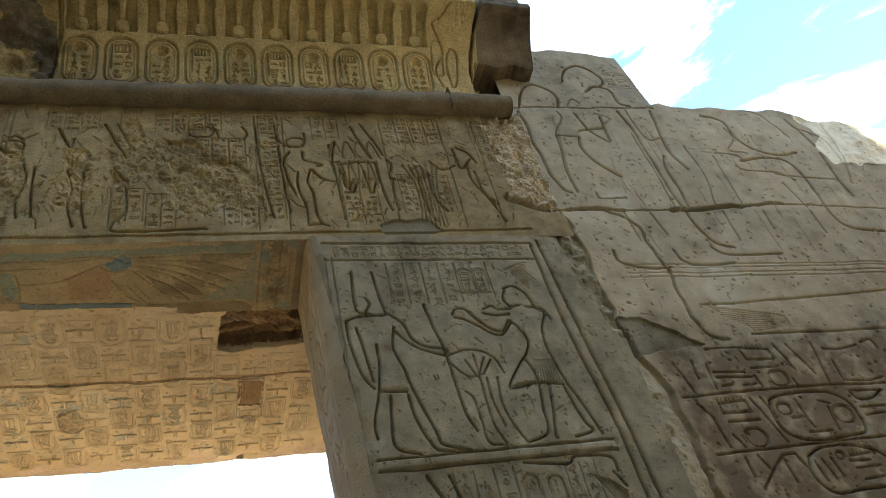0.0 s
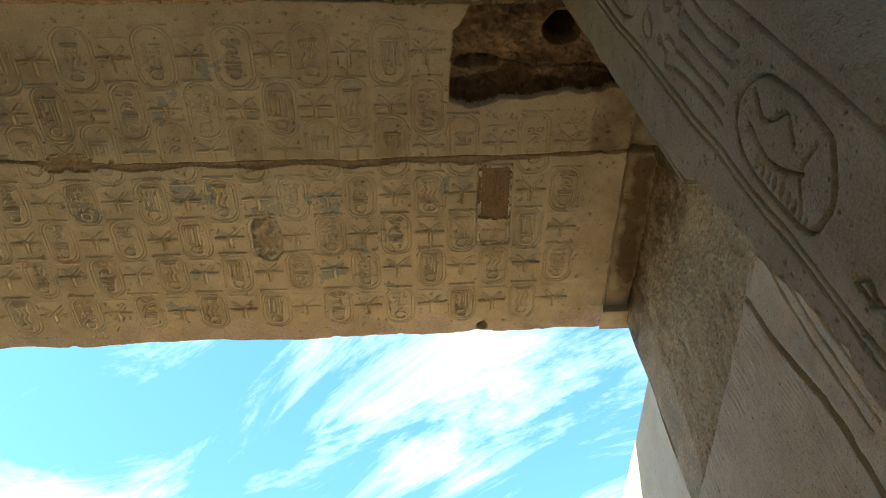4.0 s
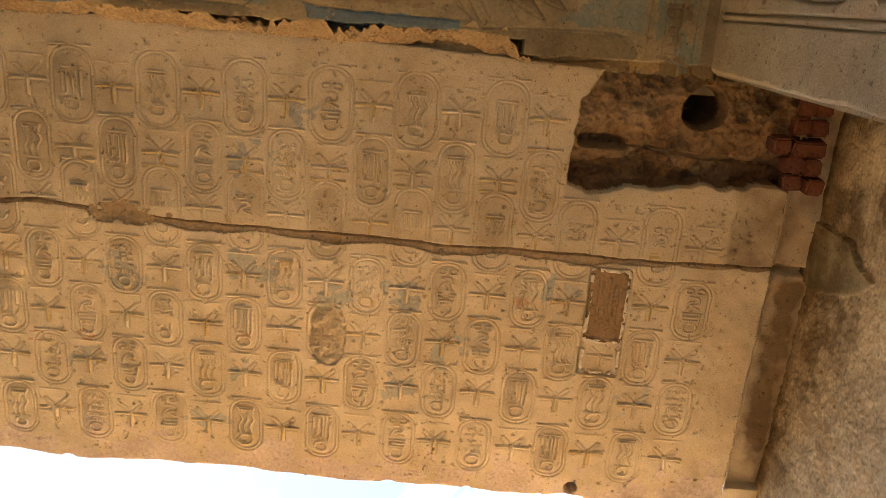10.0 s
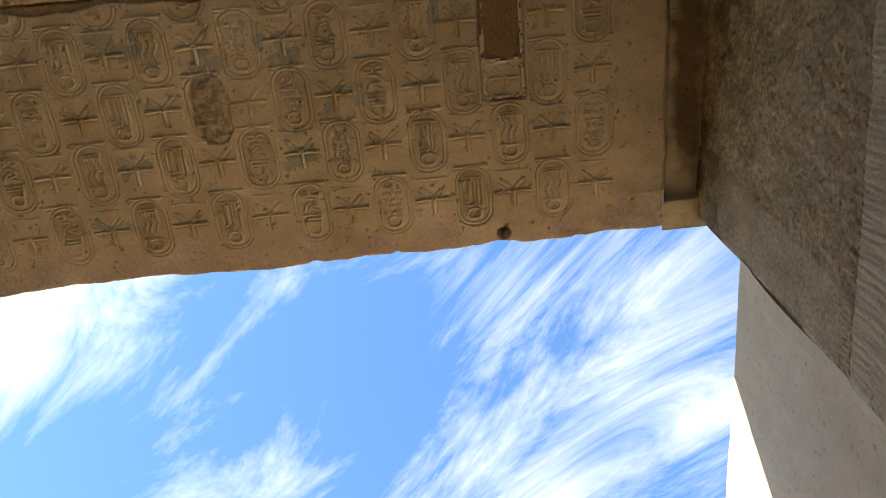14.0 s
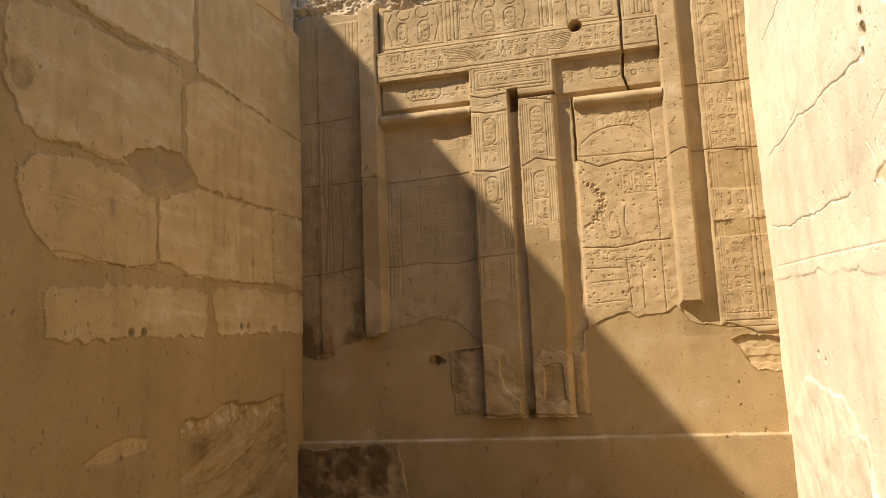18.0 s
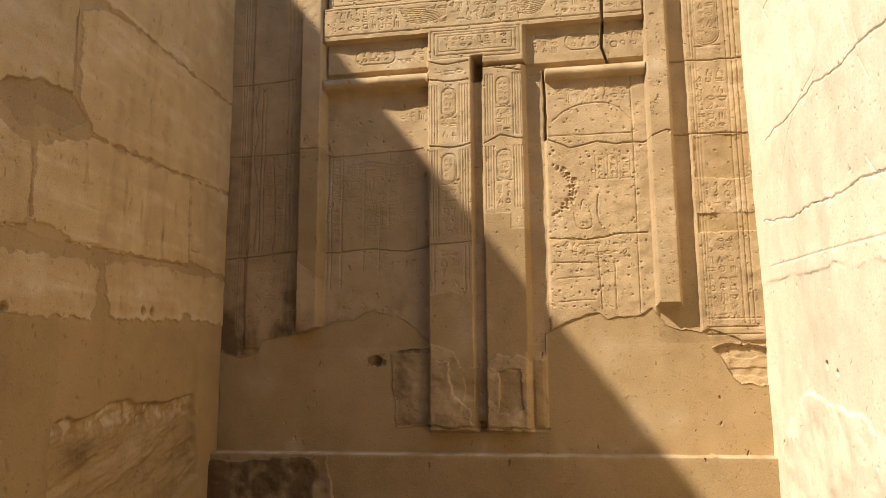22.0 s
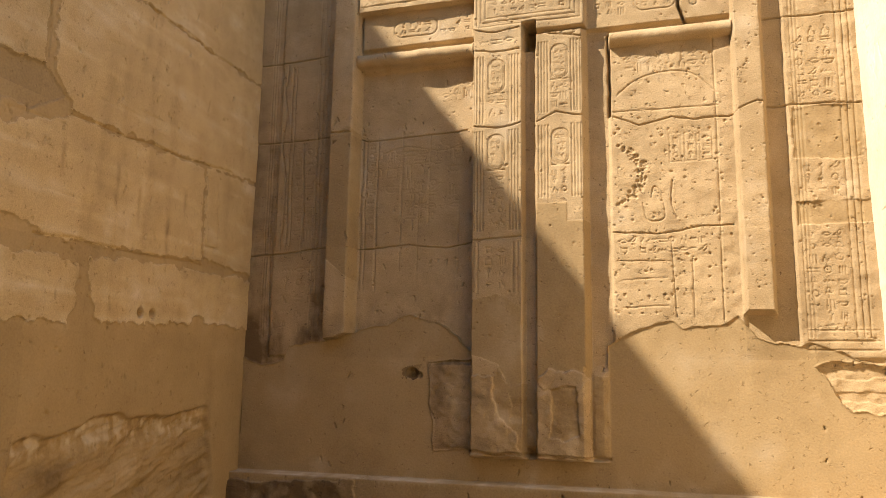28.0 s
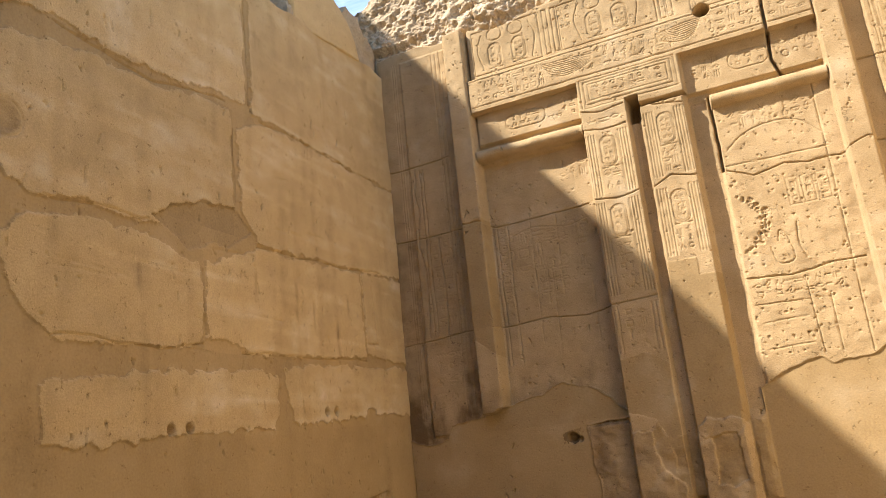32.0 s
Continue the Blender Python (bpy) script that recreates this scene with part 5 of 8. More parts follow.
    def cell(k, u, row, v, cart, ru=0.081, rv=0.152):
        u, v = u + 0.006 * r.rng.uniform(-1, 1), v + 0.004 * r.rng.uniform(-1, 1)
        if cart:
            ring(u, v, (k * 5 + row * 3 + k // 4) % 4, ru, rv)
        else:
            star(r, u, v - 0.01, 0.082, R * 0.95, 0.0125)
            stars[r.win(u - 0.09, v - 0.1, u + 0.09, v + 0.09)] = r.rng.random() < 0.7
            r.stroke([(u - 0.075, v - 0.115), (u + 0.075, v - 0.113)], 0.006, R * 0.4)

    for k, u in enumerate(cols, -1):
        if u > 0.95:
            continue
        for row, v in enumerate((3.93, 4.20, 4.47, 4.77)):
            cell(k, u, row, v, (k + row) % 2 == 0, 0.078, 0.142)
        for row, (v, ru, rv) in enumerate(((3.06, 0.093, 0.166), (3.36, 0.079, 0.16), (3.61, 0.081, 0.185))):
            if u > 0.1 and v < 3.4:
                continue
            cell(k, u, row, v, (k + row) % 2 == 1, ru, rv)
    # worn stretches
    wear = np.clip(0.95 + 0.45 * value_noise(U, V, 0.35, 601, 3), 0.5, 1.0)
    r.cut *= wear
    # plain margins where nothing was carved
    for m in ((V < 2.88) & (U < 0.4), (U > 0.98)):
        r.cut[m] *= 0.0
    # remains of colour
    for u, v in ((-1.30, 3.90), (-1.37, 4.40), (-1.07, 3.10), (-0.58, 4.00), (-0.30, 4.25), (0.67, 4.42), (-0.89, 3.97), (-0.56, 4.44), (-1.32, 3.36), (0.22, 3.89), (-1.52, 4.74), (-1.94, 3.95), (-2.16, 4.47)):
        m = r.blob(u, v, 0.10, 0.085, 0.7, int(u * 100)) & (value_noise(U, V, 0.05, 66, 3) > -0.05) & (r.cut <= 0.001)
        r.mat[m] = 3
    for u, v in ((-2.16, 4.32), (-1.34, 4.25), (0.03, 3.95), (-1.52, 3.06), (-2.42, 4.35)):
        r.mat[r.blob(u, v, 0.045, 0.03, 0.5, 3) & (value_noise(U, V, 0.03, 608, 3) > -0.3)] = 4
    ye = (r.cut > 0.003) & (value_noise(U, V, 0.16, 67, 3) > np.where(stars, -0.35, 0.55))
    r.mat[ye] = 5
    # the strip along the edge towards the court, skylight put into its colour
    r.mat[(value_noise(U, V, 0.07, 613, 4) + (V - 4.93) / 0.22 > 0) & (r.cut < 0.004)] = 6
    r.stain_shade += 0.22 * np.clip((V - 4.72) / 0.3 + 0.4 * value_noise(U, V, 0.4, 68, 4), 0, 1)
    # the joint between the slabs, with a filled gap
    jp = [p for a, b in zip([(-3.3, 3.64), (-2.4, 3.63), (-1.87, 3.67), (-1.05, 3.68), (-0.25, 3.69), (0.29, 3.68), (0.82, 3.68)], [(-2.4, 3.63), (-1.87, 3.67), (-1.05, 3.68), (-0.25, 3.69), (0.29, 3.68), (0.82, 3.68), (1.2, 3.67)]) for p in r.wobble(a, b, 0.006)]
    us, vs = np.array(jp).T
    jl = np.interp(U, us, vs)
    gap = np.clip(0.030 + 0.022 * value_noise(U, V * 0, 0.3, 70, 3), 0.01, 0.06)
    g = (V > jl - 0.006) & (V < jl + gap)
    r.h[g], r.cut[g] = -0.010 + 0.008 * value_noise(U, V, 0.06, 612, 3)[g], 0
    r.mat[g] = 9
    r.stroke(jp, 0.010, -0.022)
    b = r.blob(-1.95, 3.66, 0.18, 0.05, 0.5)
    r.h[b], r.cut[b] = -0.012, 0
    r.mat[b] = 9
    # a scarred cartouche
    b = (np.abs((U + 0.92) / 0.09) ** 3 + np.abs((V - 4.21) / 0.165) ** 3) < 1 + 0.2 * value_noise(U, V, 0.05, 609, 4)
    r.cut[b] = 0
    r.h[b] += -0.008 + 0.012 * value_noise(U, V, 0.04, 71, 3)[b]
    r.stain_shade[b] += 0.3
    # front rim of the slab
    rim = np.interp(U, [-3.3, -1.4, -0.6, 0.3, 0.8, 1.2], [2.75, 2.75, 2.775, 2.81, 2.83, 2.86]) + 0.006 * value_noise(U, V, 0.12, 611, 4)
    r.cut *= V > rim + 0.05
    r.h -= 0.10 * np.clip((rim - V) / 0.03, 0, 1)
    # bed of the inset slab
    bed = (U > 0.345) & (U < 0.55) & (V > 3.735) & (V < 4.305)
    r.cut[bed], r.h[bed] = 0, -0.008
    # pivot recess; the shade inside its hole is put into the colour
    m = inside(r, [(0.2, 2.96), (0.28, 2.84), (0.5, 2.68), (1.3, 2.68), (1.3, 3.29), (1.04, 3.28), (0.74, 3.31), (0.48, 3.34), (0.28, 3.38), (0.19, 3.34)], 0.022, 0.10)
    k = blur(m, 3)
    r.cut *= 1 - k
    r.h = r.h * (1 - k) + k * (-0.03 - 0.10 * np.clip((V - 3.0) / 0.3, 0, 1) + 0.05 * value_noise(U, V, 0.16, 72, 4) + 0.012 * value_noise(U, V, 0.03, 721, 3))
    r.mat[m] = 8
    # darker brown towards the court side
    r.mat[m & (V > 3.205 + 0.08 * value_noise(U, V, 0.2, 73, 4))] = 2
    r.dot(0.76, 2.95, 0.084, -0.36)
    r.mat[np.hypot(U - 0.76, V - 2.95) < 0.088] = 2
    r.stroke(r.wobble((0.25, 3.12), (1.2, 3.2), 0.012), 0.02, -0.02)
    r.stroke(r.wobble((0.24, 3.14), (0.42, 3.15), 0.01), 0.06, -0.08)
    for v in (3.10, 3.2, 3.4, 3.5):
        pits(r, 0.4, v, 1.1, v + 0.1, 14)
    pits(r, -2.6, 2.75, 1.1, 5.0, 420, (0.003, 0.010), -0.009)
    nicks(r, -2.6, 2.9, 1.1, 4.9, 90, -0.008)
    r.stain_shade += 0.4 * m * (V < 3.16) * np.clip(0.8 + value_noise(U, V, 0.12, 610, 5), 0, 2) + 0.3 * np.clip(value_noise(U, V, 0.5, 605, 5) - 0.1, 0, 1) + 0.5 * blur(m, 8) * (~m) - 0.3 * np.clip(value_noise(U, V, 0.3, 606, 4) - 0.3, 0, 1)
    # raised carving paler: the court light it catches is painted in
    r.stain_shade += (r.cut > 0.003) * (-0.28 + 0.3 * value_noise(U, V, 0.3, 607, 3))
    r.stain_shade += 0.55 * blur((U > 0.98) & (V > 3.3) & (V < 3.68), 8) * np.clip(0.7 + value_noise(U, V, 0.2, 615, 4), 0, 1.4) + 0.3 * np.clip((U - 0.9) / 0.3, 0, 1) * np.clip(0.4 + value_noise(U, V, 0.25, 616, 5), 0, 1)
    r.h += 0.004 * np.clip((U - 0.85) / 0.1, 0, 1) * value_noise(U, V, 0.05, 617, 4)
    # edge cavity and broken rim
    r.dot(0.40, 4.985, 0.03, -0.1)
    top = lambda u: 5.04 + 0.022 * value_noise(u + 9, u * 0 + 3, 0.4, 603, 5) - 0.03 * np.clip(value_noise(u + 9, u * 0 + 3, 0.11, 604, 3) - 0.4, 0, 1) - 0.022 * np.exp(-((u - 0.38) / 0.10) ** 2)
    place = lambda u, v, h: (u, v, SOFFIT - h)
    blocks = courses([(2.70, 3.675, [GL, 1.2]), (3.675, 5.14, [GL, 1.2])])
    r.put("roof_slab", place, blocks, [M_SOFF, M_ROUGH, M_DARKBROWN, M_BLUEWASH, M_ROSE, M_OCHRE, M_MAUVE, M_FILL, M_SCAR, M_BED], roof, top, flip=True, tol=0.0006)

    # side strip between the slabs and the wall
    r = Relief(1.2, 2.70, 1.46, 5.06, 0.006, 8)
    U, V = r.U, r.V
    r.h = -0.045 + 0.02 * value_noise(U, V, 0.15, 81, 4)
    r.h = np.where((U < 1.215) | (V > 4.9), 0.0, r.h)
    r.stain_shade += 1.1 * np.clip(1.5 - np.abs(U - 1.33) / (0.055 + 0.03 * value_noise(U, V, 0.15, 82, 4)), 0, 1) * np.clip((4.82 - V) / 0.15, 0, 1) * np.clip((V - 3.72) / 0.05, 0, 1) + 0.25 + 0.5 * np.clip(value_noise(U, V, 0.2, 83, 4), 0, 1)
    r.stroke(r.wobble((1.225, 3.72), (1.215, 4.9), 0.006), 0.014, -0.03)
    r.stroke(r.wobble((1.20, 3.68), (1.46, 3.72), 0.01), 0.04, -0.06)
    r.put("roof_slab", place, [(1.2, 2.7, 1.46, 5.06)], [M_SOFF, M_DARKBROWN], roof, flip=True)

    # plaque let into the slab, held by white mortar
    pl = new("inset_slab")
    pl.parent = roof
    tagged(pl, "dark replacement slab set in white mortar")
    q = Relief(0.35, 3.74, 0.545, 4.30, 0.004, 9)
    m = (q.U < 0.366) | (q.U > 0.529) | (q.V < 3.757) | (abs(q.V - 4.12) < 0.009) | (q.V > 4.283)
    m &= value_noise(q.U, q.V, 0.022, 5, 3) > -0.2
    q.h = np.where(m, 0.012 + 0.006 * value_noise(q.U, q.V, 0.02, 6, 3), 0.002)
    q.mat[m] = 1
    q.mat[(~m) & (q.V > 4.12)] = 2
    for k in range(6):
        q.stroke(q.wobble((0.40 + 0.02 * k, 3.80 + 0.02 * (k % 3)), (0.40 + 0.02 * k, 3.98 + 0.03 * (k % 2)), 0.004), 0.007, -0.004)
    star(q, 0.448, 4.2, 0.06, 0.006, 0.012)
    q.put("slab", place, [(0.35, 3.74, 0.545, 4.30)], [M_SCAR, M_WHITE, M_SOFF], pl, flip=True)

    # broken inner edge of the outer lintel
    r = Relief(GL, 0.0, 0.0, 0.30, 0.005, 10)
    U, V = r.U, r.V
    r.h = 0.08 * np.abs(value_noise(U, V * 1.2, 0.17, 101, 3)) + 0.05 * np.abs(value_noise(U, V * 1.5, 0.06, 102, 4)) + 0.02 * value_noise(U, V, 0.022, 104, 3) - 0.06
    r.h += 0.05 * np.clip(value_noise(U, V * 0, 0.45, 103, 2) + 0.2, -1, 1) - 0.12 * np.clip((U + 0.18) / 0.12, 0, 1)
    r.put("broken_edge", lambda u, v, h: (u, 2.70 + 0.26 * v - 0.75 * h, 5.12 + 0.34 * v - 0.55 * h), [(GL, 0.0, -0.05, 0.30)], [M_RUBBLE], roof, flip=True, tol=0.0008)


gate_roof()


# --- gate front ---
def face_y(u):
    return 2.0 + 0.03 * np.clip(2.3 - u, 0, 9)


def big(r, lines, w, d):
    for pts in lines:
        r.curve(pts, w, d, 6, w * 1.5)


def gate_front():
    lint = setting(solid("lintel", (GL - 1.0, 2.3, LINTEL + 0.25), (2.62, 2.9, 6.75), M_ROUGH), "carved grey sandstone lintel with painted underside", "lintel")
    # frieze of offering scenes, much hacked
    r = Relief(-1.75, LINTEL, 2.62, 6.56, 0.005, 20)
    U, V = r.U, r.V
    r.h = 0.006 * value_noise(U, V, 0.2, 201, 3) + 0.0035 * value_noise(U, V, 0.045, 204, 4)
    D = -0.027
    big(r, ([(0.58, 6.22), (0.61, 6.11), (0.65, 6.06)],
            [(0.79, 6.21), (0.79, 6.12), (0.76, 6.07)],
            [(0.67, 6.00), (0.62, 5.89), (0.64, 5.70), (0.68, 5.55)],
            [(0.76, 6.00), (0.77, 5.90), (0.89, 5.86), (0.85, 5.84)],
            [(0.71, 5.77), (0.70, 5.61), (0.74, 5.43), (0.74, 5.25)],
            [(0.80, 5.80), (0.77, 5.67), (0.80, 5.55), (0.80, 5.37), (0.83, 5.25)],
            [(0.81, 5.80), (0.87, 5.71), (0.97, 5.67)],
            [(0.74, 5.24), (0.81, 5.25), (0.87, 5.23)],
            [(0.96, 6.08), (0.98, 5.68), (0.99, 5.29)],
            [(1.00, 5.86), (1.15, 5.88), (1.28, 5.88)],
            [(1.01, 6.12), (0.97, 5.91), (1.01, 5.88)],
            [(1.01, 5.81), (1.04, 5.62), (1.10, 5.69)],
            [(1.03, 5.78), (1.07, 5.56), (1.12, 5.66)],), 0.0130, D)
    big(r, ([(1.18, 5.79), (1.21, 5.56), (1.26, 5.66)],
            [(1.15, 6.31), (1.20, 6.12), (1.26, 5.93)],
            [(1.23, 6.34), (1.30, 6.14), (1.36, 5.97)],
            [(1.28, 5.88), (1.30, 5.53), (1.33, 5.38)],
            [(1.37, 5.93), (1.40, 5.86), (1.37, 5.73), (1.48, 5.68)],
            [(1.39, 5.70), (1.37, 5.54), (1.38, 5.38)],
            [(1.53, 5.80), (1.62, 5.84), (1.62, 5.71)],
            [(1.58, 5.74), (1.58, 5.54), (1.61, 5.32), (1.64, 5.26)],
            [(1.66, 5.77), (1.67, 5.51), (1.73, 5.36)],
            [(1.70, 5.90), (1.78, 5.81), (1.89, 5.85)],
            [(1.91, 6.05), (1.93, 5.82), (2.03, 5.93)],
            [(1.94, 6.07), (2.02, 6.00), (2.07, 5.89)],
            [(1.99, 5.89), (1.99, 5.68), (2.08, 5.46), (2.14, 5.25)],
            [(2.03, 5.79), (2.05, 5.55), (2.13, 5.43)],), 0.0130, D)
    big(r, ([(-0.87, 6.21), (-0.78, 6.01), (-0.76, 6.11)],
            [(-0.58, 6.27), (-0.51, 6.11), (-0.43, 5.93)],
            [(-0.50, 6.28), (-0.44, 6.13), (-0.38, 6.00)],
            [(-1.04, 5.84), (-1.01, 5.69), (-1.05, 5.50), (-1.02, 5.34)],
            [(-0.97, 5.81), (-0.97, 5.61), (-0.94, 5.34)],
            [(-0.68, 5.78), (-0.68, 5.56), (-0.64, 5.29), (-0.62, 5.25)],
            [(-0.78, 5.79), (-0.74, 5.62), (-0.75, 5.45), (-0.70, 5.26)],
            [(-0.46, 5.60), (-0.42, 5.62), (-0.40, 5.40), (-0.47, 5.29), (-0.46, 5.21), (-0.20, 5.21), (0.09, 5.22)],
            [(-0.50, 5.81), (-0.44, 5.72), (-0.40, 5.66)],
            [(0.14, 6.27), (0.17, 6.21), (0.18, 6.14)],
            [(0.35, 6.27), (0.38, 6.20), (0.35, 6.13)],
            [(-1.16, 6.08), (-1.12, 6.12), (-1.07, 6.08)],), 0.0130, D)
    big(r, ([(0.44, 6.28), (0.46, 5.79), (0.52, 5.31)],
            [(0.58, 6.30), (0.60, 5.79), (0.63, 5.37)],), 0.0130, D)
    r.oval(0.72, 6.1, 0.065, 0.05, 0.013, D)
    r.oval(0.06, 6.21, 0.085, 0.055, 0.013, D)
    r.oval(-1.13, 6.02, 0.07, 0.05, 0.013, D)
    # columns of writing between the figures
    for a, b, z0, z1 in ((0.02, 0.36, 5.84, 6.14), (0.46, 0.6, 5.3, 6.4), (1.38, 1.85, 6.1, 6.42), (-0.25, 0.2, 6.2, 6.42), (-0.5, -0.3, 5.3, 5.6), (1.42, 1.8, 5.35, 5.75), (-1.6, -1.2, 6.0, 6.4), (0.85, 1.05, 6.15, 6.42), (2.1, 2.24, 5.9, 6.4),
                         (1.0, 1.25, 5.25, 5.7), (-0.95, -0.62, 6.2, 6.42), (-1.55, -1.3, 5.3, 5.8), (0.2, 0.42, 5.25, 5.6), (-0.28, -0.1, 5.25, 5.55)):
        n = max(1, round((b - a) / 0.11))
        for i in range(n):
            x = a + (b - a) * i / n
            r.stroke([(x, z0), (x, z1)], 0.0075, D * 0.6)
            signs(r, x + 0.012, z0, x + (b - a) / n - 0.012, z1, 0.055, D * 0.6, 0.0075)
        r.stroke([(a, z1), (b, z1)], 0.0075, D * 0.6)
        r.stroke([(b, z0), (b, z1)], 0.0075, D * 0.6)
    # offering stand, bouquets, staffs
    for a in (-1.62, -1.18, -0.5, 0.42, 0.62, 1.36, 1.84, 2.12):
        r.stroke(r.wobble((a, 5.2), (a + 0.02, 6.4), 0.002), 0.008, D * 0.6)
    for i in range(7):
        r.curve([(1.52 + 0.03 * i, 5.22), (1.55 + 0.025 * i, 5.6), (1.48 + 0.045 * i, 5.86)], 0.009, D * 0.6)
    for i in range(5):
        a = 0.95 + 0.07 * i
        r.curve([(a, 5.9), (a + 0.03, 5.72), (a + 0.035, 5.6), (a + 0.065, 5.9)], 0.009, D * 0.6)
    for i in range(4):
        r.curve([(0.95 + 0.09 * i, 5.93), (1.0 + 0.09 * i, 6.12), (1.06 + 0.09 * i, 5.93)], 0.009, D * 0.6)
    for k in range(260):
        u, v, L, t = r.rng.uniform(-1.7, 2.2), r.rng.uniform(5.2, 6.42), r.rng.uniform(0.02, 0.10), r.rng.uniform(0.6, 2.6)
        r.stroke([(u, v), (u + L * math.cos(t), v + L * math.sin(t))], 0.008, D * r.rng.uniform(0.25, 0.6))
    hack = r.blob(0.1, 5.65, 0.40, 0.36, 0.5) | r.blob(-0.72, 5.65, 0.09, 0.40, 0.5, 1) | r.blob(-0.40, 5.93, 0.13, 0.30, 0.5, 2) | r.blob(-1.12, 5.65, 0.10, 0.42, 0.5, 3) | r.blob(-0.12, 5.95, 0.2, 0.13, 0.5)
    hk = blur(hack, 4)
    r.cut *= 1 - 0.7 * hk
    r.h += hk * (0.022 * value_noise(U, V * 0.8, 0.08, 202, 5) - 0.016 + 0.007 * value_noise(U, V, 0.022, 205, 2))
    for k in range(200):
        u, v = r.rng.uniform(-1.0, 0.6), r.rng.uniform(5.3, 6.1)
        t, L = r.rng.uniform(0.5, 2.2), r.rng.uniform(0.015, 0.05)
        r.stroke([(u, v), (u + L * math.cos(t), v + L * math.sin(t))], 0.010, -0.008)
    pits(r, -1.7, 5.15, 2.3, 6.5, 320, (0.004, 0.009), -0.009)
    m = inside(r, [(1.21, 5.24), (1.33, 5.29), (1.57, 5.28), (1.66, 5.17), (1.5, 5.11), (1.26, 5.09)], 0.02)
    r.cut[m], r.h[m] = 0, -0.02
    r.mat[m] = 1
    r.stroke([(-1.75, 5.17), (2.3, 5.17)], 0.02, -0.012)
    # uneven dark and pale patches, and a darker band below the torus
    r.stain_shade += 0.6 * np.clip(value_noise(U, V * 0.7, 0.4, 206, 5) - 0.05, 0, 1) + 0.5 * np.clip((V - 6.38) / 0.12, 0, 1) - 0.4 * np.clip(value_noise(U, V, 0.25, 207, 5) - 0.4, 0, 1)
    # broken upright edge towards the tower
    m = inside(r, [(2.25, 6.5), (2.25, 5.49), (2.7, 5.38), (2.7, 6.6)], 0.03)
    r.cut[m] = 0
    r.h += blur(m, 2) * (-0.03 + 0.035 * value_noise(U, V, 0.06, 203, 4))
    r.mat[m] = 2
    r.stroke(r.wobble((2.24, 5.5), (2.66, 5.37), 0.015), 0.09, -0.12)
    r.put("stone_block", lambda u, v, h: (u, face_y(u) - h, v), courses([(LINTEL, 6.56, [-1.75, -0.42, 0.62, 1.72, 2.62])]), [M_FRIEZE, M_GREYFILL, M_ROUGHGREY], lint, tol=0.0007)

    # underside with painted vulture
    r = Relief(-2.6, 1.99, 0.78, 2.82, 0.005, 21)
    U, V = r.U, r.V
    r.h = 0.004 * value_noise(U, V, 0.2, 211, 4)
    r.mat[:] = np.where(value_noise(U, V, 0.12, 212, 5) > 0.3, 1, 0)
    L = -0.006

    def paint(colour, rag, *shapes):
        for p in shapes:
            for e in (0.0, -1.62):
                r.mat[inside(r, [(x + e, y) for x, y in p], rag, 0.06) & (value_noise(U, V, 0.05, 214, 4) > -0.75)] = colour

    paint(2, 0.02, [(-1.252, 2.091), (0.385, 2.011), (0.388, 2.089), (0.061, 2.111), (-0.453, 2.108), (-0.870, 2.147), (-1.271, 2.171)],
          [(0.389, 2.124), (0.308, 2.306), (0.195, 2.500), (0.019, 2.604), (0.413, 2.622)],
          [(-1.301, 2.291), (-1.234, 2.288), (-1.264, 2.452), (-1.344, 2.466)],
          [(-1.134, 2.284), (-1.052, 2.281), (-1.030, 2.445), (-1.075, 2.575), (-1.135, 2.521), (-1.158, 2.396)],
          [(-1.420, 2.775), (-1.320, 2.781), (-1.373, 2.822), (-1.433, 2.831)])
    paint(3, 0.02, [(-0.751, 2.346), (-0.612, 2.260), (-0.536, 2.216), (-0.474, 2.300), (-0.498, 2.578), (-0.757, 2.577)])
    paint(4, 0.01, [(-0.520, 2.205), (-0.485, 2.265), (-0.428, 2.273), (-0.366, 2.226), (-0.364, 2.140), (-0.419, 2.106), (-0.459, 2.161)],
          [(-1.061, 2.604), (-0.954, 2.617), (-0.388, 2.634), (-0.376, 2.673), (-0.457, 2.707), (-1.016, 2.719)])
    paint(6, 0.004, [(0.061, 2.118), (0.389, 2.117), (0.134, 2.205), (0.044, 2.202)],
          [(-0.087, 2.176), (0.119, 2.205), (0.333, 2.294), (0.118, 2.302)],
          [(-0.090, 2.232), (0.118, 2.313), (0.266, 2.413), (0.086, 2.389)],
          [(-0.093, 2.303), (0.086, 2.407), (0.210, 2.492), (-0.022, 2.411)],
          [(-0.125, 2.341), (-0.008, 2.448), (0.074, 2.554), (-0.101, 2.470)],
          [(-0.287, 2.328), (-0.131, 2.452), (-0.013, 2.604), (-0.194, 2.492)],
          [(-0.282, 2.659), (0.309, 2.641), (0.393, 2.718), (0.373, 2.835), (0.278, 2.776), (-0.165, 2.818), (-0.273, 2.753)])
